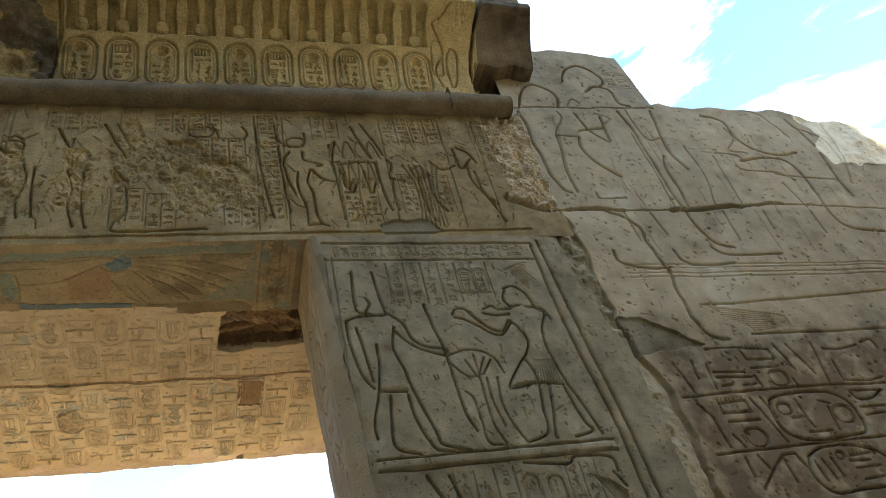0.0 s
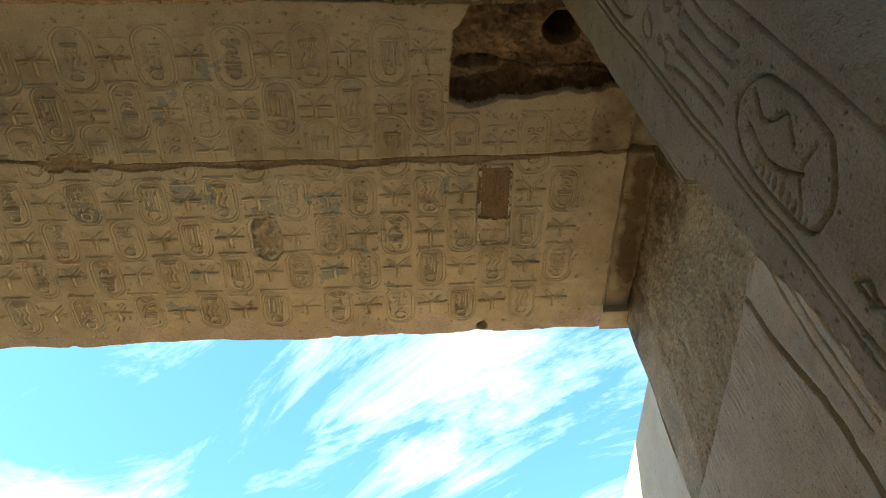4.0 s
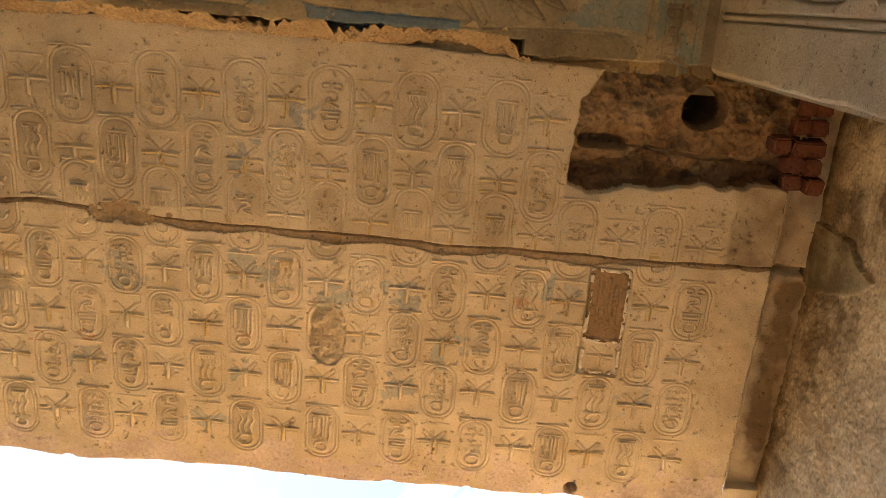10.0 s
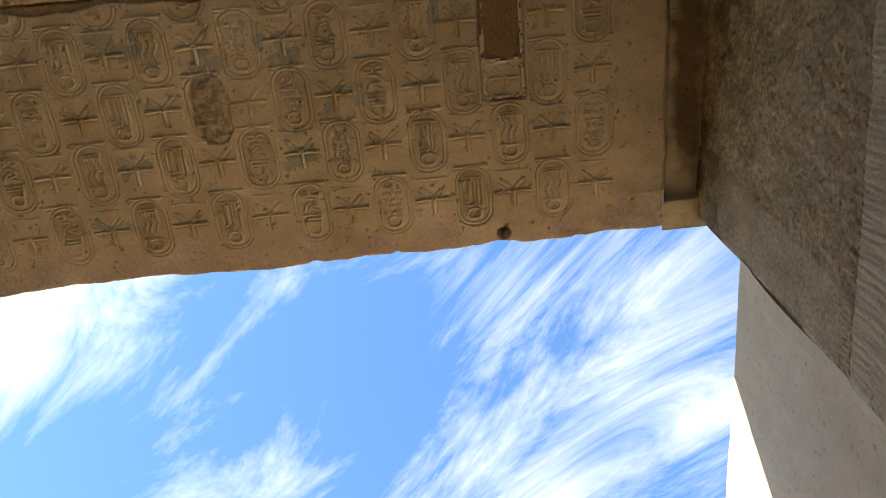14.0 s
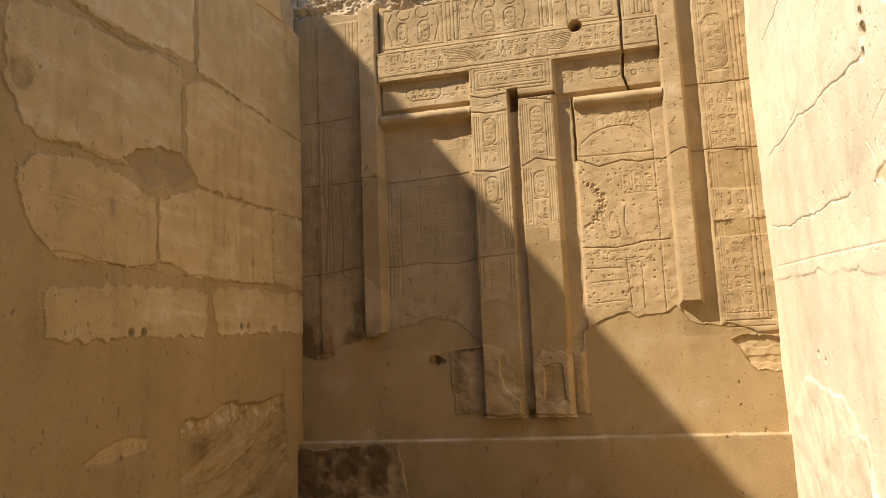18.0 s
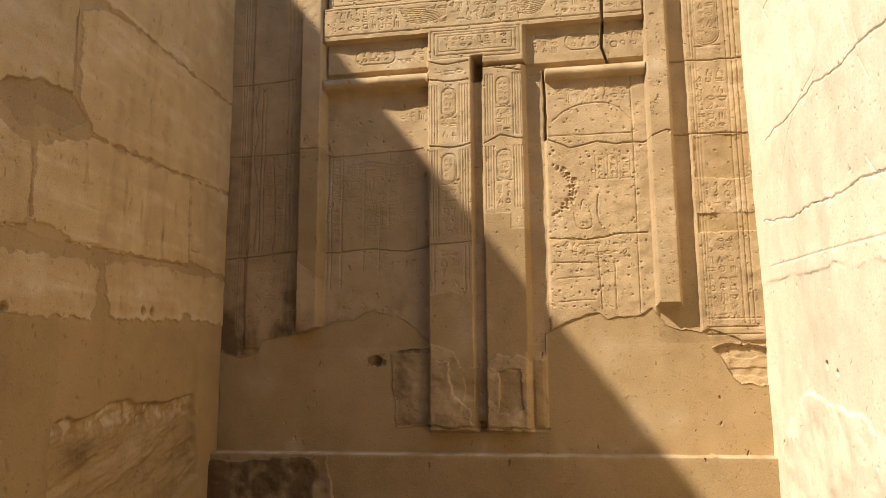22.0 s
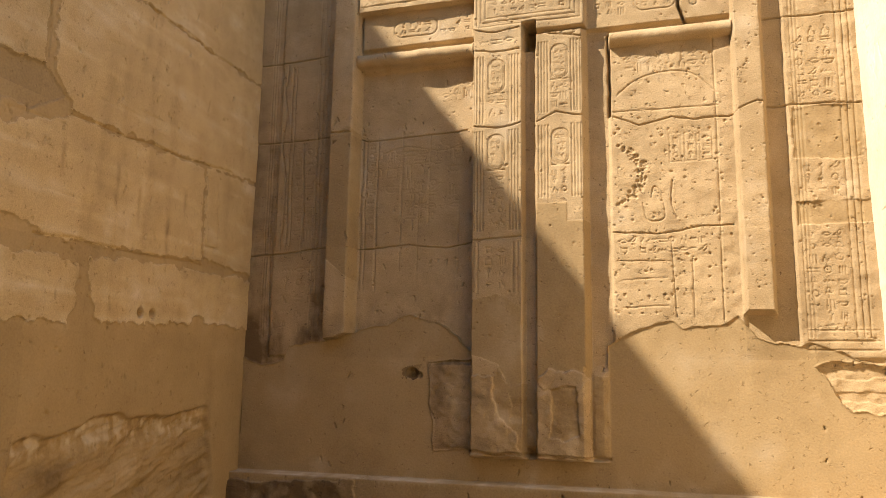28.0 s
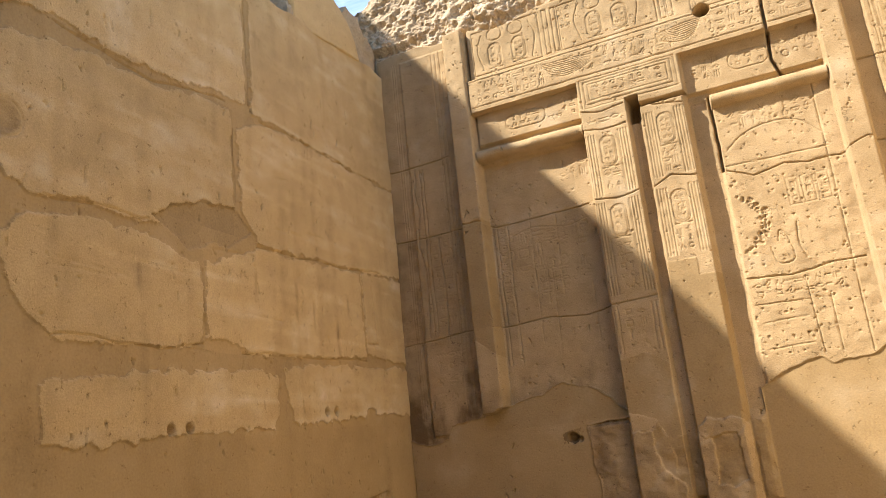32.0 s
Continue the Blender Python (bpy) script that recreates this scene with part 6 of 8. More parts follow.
    for e in (0.0, -1.62):
        for pts in ([(-1.139, 2.165), (-0.871, 2.156), (-0.593, 2.121), (-0.496, 2.116), (-0.431, 2.160), (-0.406, 2.193)],
                    [(-0.809, 2.187), (-0.597, 2.151), (-0.497, 2.130), (-0.459, 2.161)],
                    [(-1.028, 2.409), (-0.885, 2.393), (-0.753, 2.356), (-0.611, 2.253), (-0.534, 2.205), (-0.463, 2.195)],
                    [(-0.537, 2.226), (-0.500, 2.273), (-0.443, 2.281), (-0.384, 2.261)],
                    [(-1.288, 2.237), (-1.155, 2.235), (-1.023, 2.243), (-0.858, 2.232)],
                    [(-1.164, 2.396), (-1.205, 2.523), (-1.300, 2.630), (-1.386, 2.639)],
                    [(-1.190, 2.390), (-1.145, 2.503), (-1.104, 2.575), (-1.079, 2.594)],
                    [(-1.096, 2.273), (-1.150, 2.361), (-1.174, 2.467), (-1.116, 2.595)],
                    [(-1.030, 2.280), (-1.026, 2.427), (-1.041, 2.593)],
                    [(-1.079, 2.594), (-0.954, 2.617), (-0.660, 2.629), (-0.357, 2.633)],):
            r.curve([(x + e, y) for x, y in pts], 0.0075, L)
        for pts in ([(-1.016, 2.719), (-0.673, 2.720), (-0.426, 2.707), (-0.361, 2.681)],
                    [(-0.282, 2.659), (0.050, 2.639), (0.309, 2.641), (0.393, 2.718), (0.380, 2.826), (0.330, 2.857), (0.278, 2.806)],
                    [(-0.165, 2.813), (0.047, 2.793), (0.278, 2.767)],
                    [(-0.315, 2.138), (0.061, 2.118), (0.389, 2.117)],
                    [(0.134, 2.205), (0.269, 2.164), (0.389, 2.120)],
                    [(-0.317, 2.162), (-0.087, 2.176), (0.119, 2.205), (0.333, 2.294)],
                    [(0.118, 2.302), (0.240, 2.305), (0.333, 2.294)],
                    [(-0.319, 2.182), (-0.090, 2.232), (0.118, 2.313), (0.266, 2.413)],
                    [(0.086, 2.389), (0.179, 2.408), (0.266, 2.413)],
                    [(-0.308, 2.216), (-0.093, 2.303), (0.086, 2.407), (0.210, 2.492)],
                    [(-0.022, 2.411), (0.100, 2.464), (0.210, 2.492)],
                    [(-0.323, 2.224), (-0.125, 2.341), (-0.008, 2.448), (0.074, 2.554)],):
            r.curve([(x + e, y) for x, y in pts], 0.0075, L)
        for pts in ([(-0.101, 2.470), (-0.010, 2.529), (0.074, 2.554)],
                    [(-0.287, 2.328), (-0.131, 2.452), (-0.013, 2.604)],
                    [(-0.194, 2.492), (-0.105, 2.567), (-0.013, 2.604)],
                    [(-0.356, 2.278), (-0.250, 2.419), (-0.123, 2.615)],
                    [(-0.341, 2.440), (-0.289, 2.545), (-0.248, 2.618)],
                    [(-0.456, 2.407), (-0.407, 2.510), (-0.368, 2.574)],
                    [(-0.482, 2.372), (-0.410, 2.537), (-0.326, 2.620)],
                    [(-0.399, 2.424), (-0.335, 2.554), (-0.289, 2.631)],):
            r.curve([(x + e, y) for x, y in pts], 0.0075, L)
    for a in (0.43, 0.50, 0.56, 0.63):
        r.stroke([(a, 2.0), (a, 2.74)], 0.008, L)
    for i in range(9):
        r.rect(0.51, 2.03 + i * 0.08, 0.555, 2.07 + i * 0.08, 0.008, L)
    r.mat[(U > 0.42) & (value_noise(U * 3, V * 0.7, 0.1, 215, 4) > 0.0)] = 2
    r.mat[(U > 0.47) & (U < 0.6) & (value_noise(U, V, 0.06, 216, 3) > 0.2)] = 6
    r.mat[(U > 0.66)] = 5
    r.h -= 0.12 * (V > np.where(U < -0.1, 2.69, 2.76) + 0.018 * value_noise(U, V, 0.12, 218, 4))
    r.stain_shade += 0.5 * np.clip(value_noise(U, V, 0.25, 217, 4), 0, 1)
    r.put("lintel_underside", lambda u, v, h: (u, v + 0.03 * np.clip(2.3 - u, 0, 9) * np.clip(2.74 - v, 0, 1) / 0.74, LINTEL - h), [(-2.6, 1.99, 0.78, 2.82)],
          [M_TAN, M_YELLOW, M_BLUE, M_RED, M_DEEPBLUE, M_GREY, M_BROWN], lint, flip=True, tol=0.0005)

    # torus moulding and hollow cornice
    bm = bmesh.new()
    n, segs = 64, 20
    rings = []
    for i in range(n + 1):
        u = -1.75 + i * (2.53 + 1.75) / n
        c = Vector((u, float(face_y(u)) - 0.02, 6.58 + 0.004 * math.sin(u * 3)))
        rr = 0.105 + 0.004 * math.sin(u * 7) + 0.003 * math.sin(u * 19)
        rings.append([bm.verts.new(c + Vector((0, rr * math.cos(a), rr * math.sin(a)))) for a in (2 * math.pi * j / segs for j in range(segs))])
    for a, b in zip(rings, rings[1:]):
        for j in range(segs):
            bm.faces.new((a[j], b[j], b[(j + 1) % segs], a[(j + 1) % segs]))
    bm.faces.new(rings[-1])
    bm.normal_update()
    for f in bm.faces:
        f.smooth = True
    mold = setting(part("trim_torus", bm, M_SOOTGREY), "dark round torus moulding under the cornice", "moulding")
    for u in (1.99,):
        solid("joint", (u - 0.006, 1.878, 6.47), (u + 0.006, 1.94, 6.69), M_DARK, mold)

    corn = setting(new("trim_cornice"), "hollow sandstone cornice with a row of cartouches", "cornice")
    r = Relief(-1.75, 0.0, 2.90, 1.06, 0.005, 22)
    U, V = r.U, r.V
    r.h = 0.004 * value_noise(U, V, 0.2, 221, 3)
    D = -0.03
    for k in range(10):
        u = -0.806 + 0.291 * k
        r.oval(u, 0.335, 0.118, 0.225, 0.018, D, -0.004)
        r.oval(u, 0.335, 0.088, 0.195, 0.008, D * 0.4)
        r.stroke([(u - 0.12, 0.095), (u + 0.12, 0.095)], 0.014, D)
        if k % 2 == 0 or k == 9:
            r.dot(u, 0.465, 0.042, D * 1.3)
            signs(r, u - 0.075, 0.15, u + 0.075, 0.41, 0.065, D * 0.9, 0.011)
        else:
            r.rect(u - 0.05, 0.44, u + 0.06, 0.50, 0.010, D)
            for i in range(5):
                r.stroke([(u - 0.05 + 0.025 * i, 0.44), (u - 0.05 + 0.025 * i, 0.50)], 0.008, D)
            r.stroke([(u - 0.07, 0.28), (u - 0.07, 0.50)], 0.014, D)
            signs(r, u - 0.06, 0.15, u + 0.08, 0.42, 0.062, D * 0.9, 0.011)
        # two sunk plumes that flank a stem, with a disc at their foot
        lobe = np.zeros(U.shape, bool)
        for e in (-1, 1):
            t = np.clip((V - 0.61) / 0.33, 0, 1)
            c = u + e * (0.062 + 0.016 * np.clip((t - 0.6) / 0.4, 0, 1))
            lobe |= (np.abs(U - c) < 0.046 - 0.012 * t + 0.012 * np.clip((t - 0.75) / 0.25, 0, 1)) & (V > 0.615) & (V < 0.935 + 0.02 * np.cos((U - c) * 40))
        disc = np.hypot((U - u) / 1.15, V - 0.66) < 0.05
        r.h -= 0.075 * blur(lobe & ~disc, 1)
        r.h += 0.008 * blur(disc, 3)
        r.oval(u, 0.66, 0.055, 0.05, 0.010, D)
    m = U < -0.96 + 0.03 * value_noise(U, V, 0.2, 223, 3)
    r.cut[m] = 0
    r.h += blur(m, 2) * (-0.06 + 0.09 * np.abs(value_noise(U, V, 0.35, 222, 4)) + 0.01 * value_noise(U, V, 0.05, 224, 3))
    r.mat[m & (value_noise(U, V, 0.3, 225, 3) > 0.1)] = 1
    r.stroke(r.wobble((-0.97, 0.05), (-0.95, 1.0), 0.012), 0.03, -0.06)
    r.curve([(2.02, 0.2), (1.98, 0.4), (2.06, 0.56), (2.02, 0.7), (1.97, 0.82), (2.04, 0.86)], 0.016, D)
    r.curve([(2.1, 0.2), (2.08, 0.45), (2.12, 0.6), (2.18, 0.55), (2.16, 0.3), (2.12, 0.2)], 0.016, D)
    r.oval(2.0, 0.5, 0.045, 0.17, 0.014, D)
    r.stroke([(2.03, 0.84), (2.14, 0.97)], 0.016, D)
    r.stain_shade += 0.5 * np.clip(value_noise(U, V, 0.3, 228, 5) - 0.1, 0, 1) + 0.5 * np.clip((-0.4 - U) / 0.6, 0, 1)
    # the cracked end, its lower part broken away
    gone = (U > 2.33 + 0.02 * value_noise(U * 0, V, 0.12, 229, 4)) & (V < 0.47 + 0.03 * value_noise(U, V, 0.15, 230, 4))
    r.cut[U > 2.3] *= 0.3
    r.h -= blur(gone, 1) * (0.26 - 0.03 * value_noise(U, V, 0.12, 231, 4))
    crack = r.wobble((2.31, 0.0), (2.30, 0.45), 0.012) + r.wobble((2.30, 0.45), (2.42, 1.06), 0.012)
    r.stroke(crack, 0.028, -0.12)
    signs(r, 2.15, 0.8, 2.28, 0.98, 0.07, -0.01, 0.01)
    r.stain_shade += 0.75 * np.clip((U - 2.40) / 0.1, 0, 1) * np.clip(0.5 + value_noise(U, V, 0.2, 232, 4), 0, 1)
    r.mat[U > 2.37] = 1
    # dark brown patches along the lower edge
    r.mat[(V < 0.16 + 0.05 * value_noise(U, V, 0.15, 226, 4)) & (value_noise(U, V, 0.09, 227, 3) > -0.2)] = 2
    pits(r, -1.7, 0.05, 2.2, 1.0, 160)
    cv = lambda u, v, h: (u, face_y(u) - 0.42 * (np.clip(v, 0, 0.98) / 0.98) ** 2.2 - h, 6.66 + v * 0.97 - 0.05 * v * v)
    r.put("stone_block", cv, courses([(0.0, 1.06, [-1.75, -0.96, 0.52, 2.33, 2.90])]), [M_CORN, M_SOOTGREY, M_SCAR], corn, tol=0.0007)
    solid("stone_block", (-1.75, 1.62, 7.63), (2.3, 2.6, 7.95), M_GREY, corn)
    solid("stone_block", (-1.75, 2.26, 6.6), (2.3, 2.75, 7.63), M_GREY, corn)
    solid("stone_block", (2.3, 1.66, 7.63), (2.88, 2.6, 7.92), M_SOOTGREY, corn)


gate_front()


def jamb_x(z, y=2.0):
    """The reveal leans and splays: the gate is a little wider at its foot and behind."""
    return JX - 0.015 + 0.047 * (LINTEL - z) + (0.015 + 0.018 * (LINTEL - z)) * np.clip((y - 2.4) / 0.38, 0, 1)


def jamb_wear(z):
    """How far the worn front arris lies behind the corner that it once had."""
    return np.interp(z, [2.2, 2.6, 3.2, 3.7, 4.2, 4.7, 5.1], [0.085, 0.09, 0.09, 0.09, 0.075, 0.05, 0.015])


def leaning(name, lo, hi, material, parent, label=""):
    """A box whose side towards the gateway leans with the reveal."""
    bm = bmesh.new()
    for v in add_box(bm, lo, hi):
        if v.co.x < (lo[0] + hi[0]) / 2:
            v.co.x += 0.047 * (LINTEL - v.co.z)
    return part(name, bm, material, parent, label)


def jamb():
    jam = setting(leaning("gate_jamb", (JX + 0.16, 2.12, FLOOR), (2.58, 2.60, LINTEL - 0.01), M_GREY, None), "carved sandstone jamb with a king and offerings", "jamb")
    r = Relief(JX, 1.9, 2.66, LINTEL, 0.0045, 24)
    U, V = r.U, r.V
    r.h = 0.007 * value_noise(U, V, 0.3, 241, 4) + 0.0035 * value_noise(U, V, 0.06, 243, 4)
    D = -0.026
    big(r, ([(2.25, 5.02), (2.27, 4.47), (2.31, 3.98), (2.36, 3.5), (2.37, 2.6), (2.37, 1.6)], [(2.31, 5.06), (2.35, 4.47), (2.39, 3.97), (2.44, 3.28), (2.45, 1.6)]), 0.02, D)
    r.stroke([(0.80, 5.03), (2.25, 5.03)], 0.02, D * 0.6)
    r.stroke([(0.80, 4.88), (2.25, 4.88)], 0.014, D * 0.5)
    # the god, the king before him, and a bouquet between them
    big(r, ([(0.87, 4.39), (0.94, 4.42), (1.07, 4.43), (1.14, 4.44)],
            [(0.87, 4.39), (0.87, 4.24), (0.90, 4.05), (0.93, 3.97), (0.97, 3.91)],
            [(0.92, 4.34), (0.94, 4.22), (0.96, 4.05), (0.97, 3.96)],
            [(1.02, 4.21), (1.02, 4.07), (0.99, 3.88), (0.94, 3.71), (0.94, 3.60)],
            [(1.15, 4.34), (1.12, 4.20), (1.13, 4.12), (1.16, 4.02), (1.18, 3.91), (1.22, 3.77), (1.27, 3.60), (1.29, 3.54), (1.44, 3.49)],
            [(1.00, 3.89), (1.07, 3.88), (1.15, 3.88)],
            [(1.05, 3.86), (1.03, 3.69), (1.03, 3.54), (1.16, 3.49)],
            [(1.15, 3.86), (1.17, 3.70), (1.23, 3.54), (1.29, 3.50), (1.44, 3.49)],
            [(1.14, 4.44), (1.21, 4.36), (1.25, 4.24), (1.33, 4.18), (1.44, 4.16), (1.44, 4.12)],), 0.012, D)
    big(r, ([(1.15, 4.31), (1.22, 4.22), (1.30, 4.16), (1.43, 4.11)],
            [(1.37, 4.51), (1.40, 4.31), (1.43, 4.15), (1.44, 3.98), (1.46, 3.73), (1.50, 3.60)],
            [(0.95, 4.78), (0.94, 4.49), (1.00, 4.44)],
            [(1.08, 4.78), (1.10, 4.58), (1.12, 4.45)],
            [(1.01, 4.57), (1.03, 4.52), (1.00, 4.46), (1.05, 4.43)],), 0.012, D)
    big(r, ([(1.94, 4.61), (1.91, 4.54), (1.94, 4.47), (2.01, 4.48)],
            [(1.93, 4.62), (2.01, 4.64), (2.08, 4.57), (2.11, 4.46), (2.18, 4.40), (2.19, 4.36)],
            [(2.05, 4.47), (2.17, 4.43), (2.11, 4.30), (2.09, 4.16), (2.11, 4.03), (2.14, 3.87), (2.18, 3.74), (2.22, 3.59), (2.24, 3.52)],
            [(1.91, 4.36), (1.95, 4.29), (1.98, 4.19), (1.94, 4.10), (1.87, 4.02), (1.77, 3.87), (1.89, 3.87)],
            [(1.77, 3.87), (1.96, 3.89), (2.11, 3.87)],
            [(1.54, 4.42), (1.57, 4.46), (1.63, 4.46), (1.69, 4.37), (1.81, 4.27), (1.90, 4.36)],
            [(1.55, 4.40), (1.61, 4.38), (1.70, 4.31), (1.81, 4.24), (1.91, 4.34)],
            [(1.75, 4.45), (1.81, 4.48), (1.85, 4.45), (1.94, 4.45)],), 0.012, D)
    big(r, ([(1.75, 4.42), (1.82, 4.40), (1.92, 4.41)],
            [(1.96, 3.88), (1.93, 3.72), (1.91, 3.56), (1.78, 3.51)],
            [(2.02, 3.88), (1.99, 3.71), (1.95, 3.54), (1.96, 3.52)],
            [(2.11, 3.87), (2.13, 3.72), (2.16, 3.60), (2.19, 3.55), (2.07, 3.52)],
            [(1.92, 4.06), (1.95, 3.97), (1.96, 3.89)],), 0.012, D)
    big(r, ([(1.44, 4.11), (1.56, 4.15), (1.66, 4.13), (1.73, 4.07), (1.76, 3.97)],
            [(1.43, 4.08), (1.53, 3.96), (1.62, 3.97)],
            [(1.54, 4.08), (1.58, 3.97)],
            [(1.60, 4.11), (1.60, 3.98)],
            [(1.66, 4.09), (1.61, 3.98)],
            [(1.70, 4.07), (1.63, 3.97)],
            [(1.49, 3.86), (1.53, 3.81), (1.54, 3.67), (1.55, 3.53), (1.65, 3.50)],
            [(1.60, 3.95), (1.60, 3.78), (1.61, 3.62), (1.65, 3.51)],
            [(1.64, 3.94), (1.64, 3.78), (1.67, 3.62)],
            [(1.71, 3.94), (1.69, 3.78), (1.72, 3.62), (1.77, 3.51)],), 0.01, D * 0.7)
    body = inside(r, [(1.06, 4.42), (1.15, 4.34), (1.13, 4.12), (1.18, 3.9), (1.0, 3.9), (1.02, 4.2)], 0.006) | inside(r, [(1.92, 4.36), (2.15, 4.42), (2.1, 4.16), (2.13, 3.9), (1.8, 3.88), (1.97, 4.18)], 0.006)
    r.h += blur(body, 6) * 0.006
    for z in (3.475, 3.41):
        r.stroke(r.wobble((0.92, z), (2.30, z + 0.01), 0.003), 0.015, D)
    r.level(0.95, 3.42, 2.28, 3.468, 0.012, 0.006)
    big(r, ([(1.16, 3.37), (1.21, 3.26), (1.30, 3.12)],
            [(1.28, 3.36), (1.34, 3.17), (1.45, 3.03), (1.45, 2.95), (1.49, 2.87), (1.51, 2.81)],
            [(1.45, 2.81), (1.52, 2.80), (1.55, 2.77), (1.55, 2.73), (1.50, 2.66), (1.50, 2.58), (1.52, 2.55), (1.57, 2.56)],
            [(0.98, 3.18), (1.03, 3.10), (1.14, 3.00), (1.25, 2.90)],
            [(0.98, 3.18), (1.00, 3.05), (1.05, 2.94), (1.06, 2.78)],
            [(1.05, 2.97), (1.07, 2.90), (1.12, 2.84), (1.20, 2.83), (1.35, 2.81)],
            [(1.29, 2.97), (1.31, 2.91), (1.37, 2.84)],
            [(1.01, 2.73), (1.07, 2.76), (1.15, 2.75), (1.22, 2.70)],
            [(1.06, 2.80), (1.22, 2.78), (1.33, 2.71), (1.38, 2.64), (1.40, 2.58), (1.46, 2.41)],), 0.0125, D)
    big(r, ([(1.20, 2.65), (1.25, 2.55), (1.29, 2.40)],
            [(1.02, 2.66), (1.06, 2.56), (1.07, 2.42)],
            [(1.17, 2.64), (1.14, 2.57), (1.17, 2.41)],
            [(1.70, 2.83), (1.78, 2.77), (1.88, 2.69), (1.93, 2.72)],
            [(2.04, 3.00), (2.15, 3.01), (2.21, 2.95), (2.24, 2.83), (2.30, 2.79), (2.25, 2.71), (2.20, 2.57)],
            [(1.86, 2.84), (1.94, 2.81), (2.09, 2.81)],
            [(2.04, 2.74), (2.09, 2.64), (2.11, 2.56)],
            [(1.64, 2.50), (1.71, 2.43), (1.77, 2.38)],
            [(1.52, 2.50), (1.50, 2.39)],
            [(1.71, 3.39), (1.96, 3.36), (2.03, 3.40), (2.23, 3.38), (2.25, 3.29)],
            [(2.22, 3.29), (2.27, 3.20)],), 0.0125, D)
    for i in range(11):
        r.curve([(2.1 + 0.006 * i, 3.28 - 0.012 * i), (2.18 + 0.004 * i, 3.24 - 0.014 * i), (2.26 - 0.004 * i, 3.17 - 0.016 * i)], 0.008, D * 0.5)
    r.dot(1.62, 2.565, 0.035, -0.04)
    r.dot(1.595, 2.57, 0.025, -0.03)
    r.stain_shade += 0.8 * blur(r.blob(1.61, 2.565, 0.06, 0.035, 0.4), 3)
    # names and columns of writing
    for a, b, z0, z1 in ((1.30, 1.64, 3.02, 3.37), (1.94, 2.12, 3.02, 3.36), (1.18, 1.64, 4.52, 4.85), (1.64, 1.86, 4.55, 4.85), (1.56, 1.66, 2.7, 3.0)):
        n = max(1, round((b - a) / 0.115))
        for i in range(n):
            x = a + (b - a) * i / n
            r.stroke([(x, z0), (x, z1)], 0.0075, D * 0.5)
            signs(r, x + 0.014, z0, x + (b - a) / n - 0.014, z1, 0.058, D * 0.4, 0.0065)
        r.stroke([(b, z0), (b, z1)], 0.0075, D * 0.5)
    for x, z in ((1.72, 3.22), (1.86, 3.20), (1.70, 4.70), (1.80, 4.70)):
        cartouche(r, x, z, 0.045, 0.10, D * 0.45, 0.008, s=0.05)
    signs(r, 0.85, 4.90, 2.2, 5.01, 0.06, D * 0.35, 0.008)
    # vulture spread over the king, bouquet between the two
    for i in range(9):
        r.curve([(1.98, 4.78), (2.04 + 0.008 * i, 4.74 + 0.012 * i), (2.12 + 0.004 * i, 4.62 + 0.028 * i)], 0.007, D * 0.25)
    for i in range(10):
        r.curve([(1.93 + 0.02 * i, 3.86), (1.95 + 0.018 * i, 3.95), (1.98 + 0.012 * i, 4.05)], 0.007, D * 0.3)
    for a in (0.80, 0.84):
        r.stroke(r.wobble((a, 1.95), (a, 4.9), 0.002), 0.009, D * 0.5)
    for k in range(80):
        u, v, L, t = r.rng.uniform(0.85, 2.3), r.rng.uniform(2.1, 4.9), r.rng.uniform(0.02, 0.08), r.rng.uniform(0.3, 2.8)
        r.stroke([(u, v), (u + L * math.cos(t), v + L * math.sin(t))], 0.007, D * r.rng.uniform(0.15, 0.4))
    pits(r, 0.8, 2.0, 2.6, 5.05, 620, (0.0035, 0.009), -0.009)
    nicks(r, 0.85, 2.0, 2.5, 5.0, 90, -0.010)
    r.stain_shade += 0.5 * np.clip(value_noise(U, V, 0.09, 247, 5) - 0.1, 0, 1)
    r.stain_shade += 0.55 * np.clip(value_noise(U * 1.3, V * 0.6, 0.35, 244, 5) - 0.1, 0, 1) - 0.35 * np.clip(value_noise(U, V, 0.3, 245, 5) - 0.35, 0, 1)
    # worn arris
    edge = jamb_x(V) + jamb_wear(V)
    r.h -= (0.013 + 0.012 * value_noise(U, V, 0.08, 246, 5)) * np.clip(1 - (U - edge) / 0.04, 0, 1)
    m = inside(r, [(2.48, 5.2), (2.5, 4.6), (2.62, 4.2), (2.7, 4.2), (2.7, 5.3)], 0.03)
    r.h += blur(m, 2) * (-0.03 + 0.03 * value_noise(U, V, 0.08, 242, 3))
    r.put("stone_block", lambda u, v, h: (np.maximum(u, jamb_x(v) + jamb_wear(v)), 2.0 - h, v), courses([(1.9, 3.44, [JX, 2.66]), (3.44, LINTEL, [JX, 2.66])]), [M_GREY], jam, tol=0.0006)
    # reveal: a column of large signs between ruled borders
    r = Relief(2.0, 1.9, 2.78, LINTEL, 0.004, 25)
    U, V = r.U, r.V
    r.h = 0.006 * value_noise(U, V, 0.2, 251, 4) + 0.0015 * value_noise(U, V, 0.04, 256, 3)
    for a, w in ((2.155, 0.012), (2.53, 0.010), (2.56, 0.008)):
        r.curve([(a, 5.05), (a - 0.005, 3.5), (a - 0.01, 1.9)], w, -0.012)
    D = -0.013
    c = 2.35
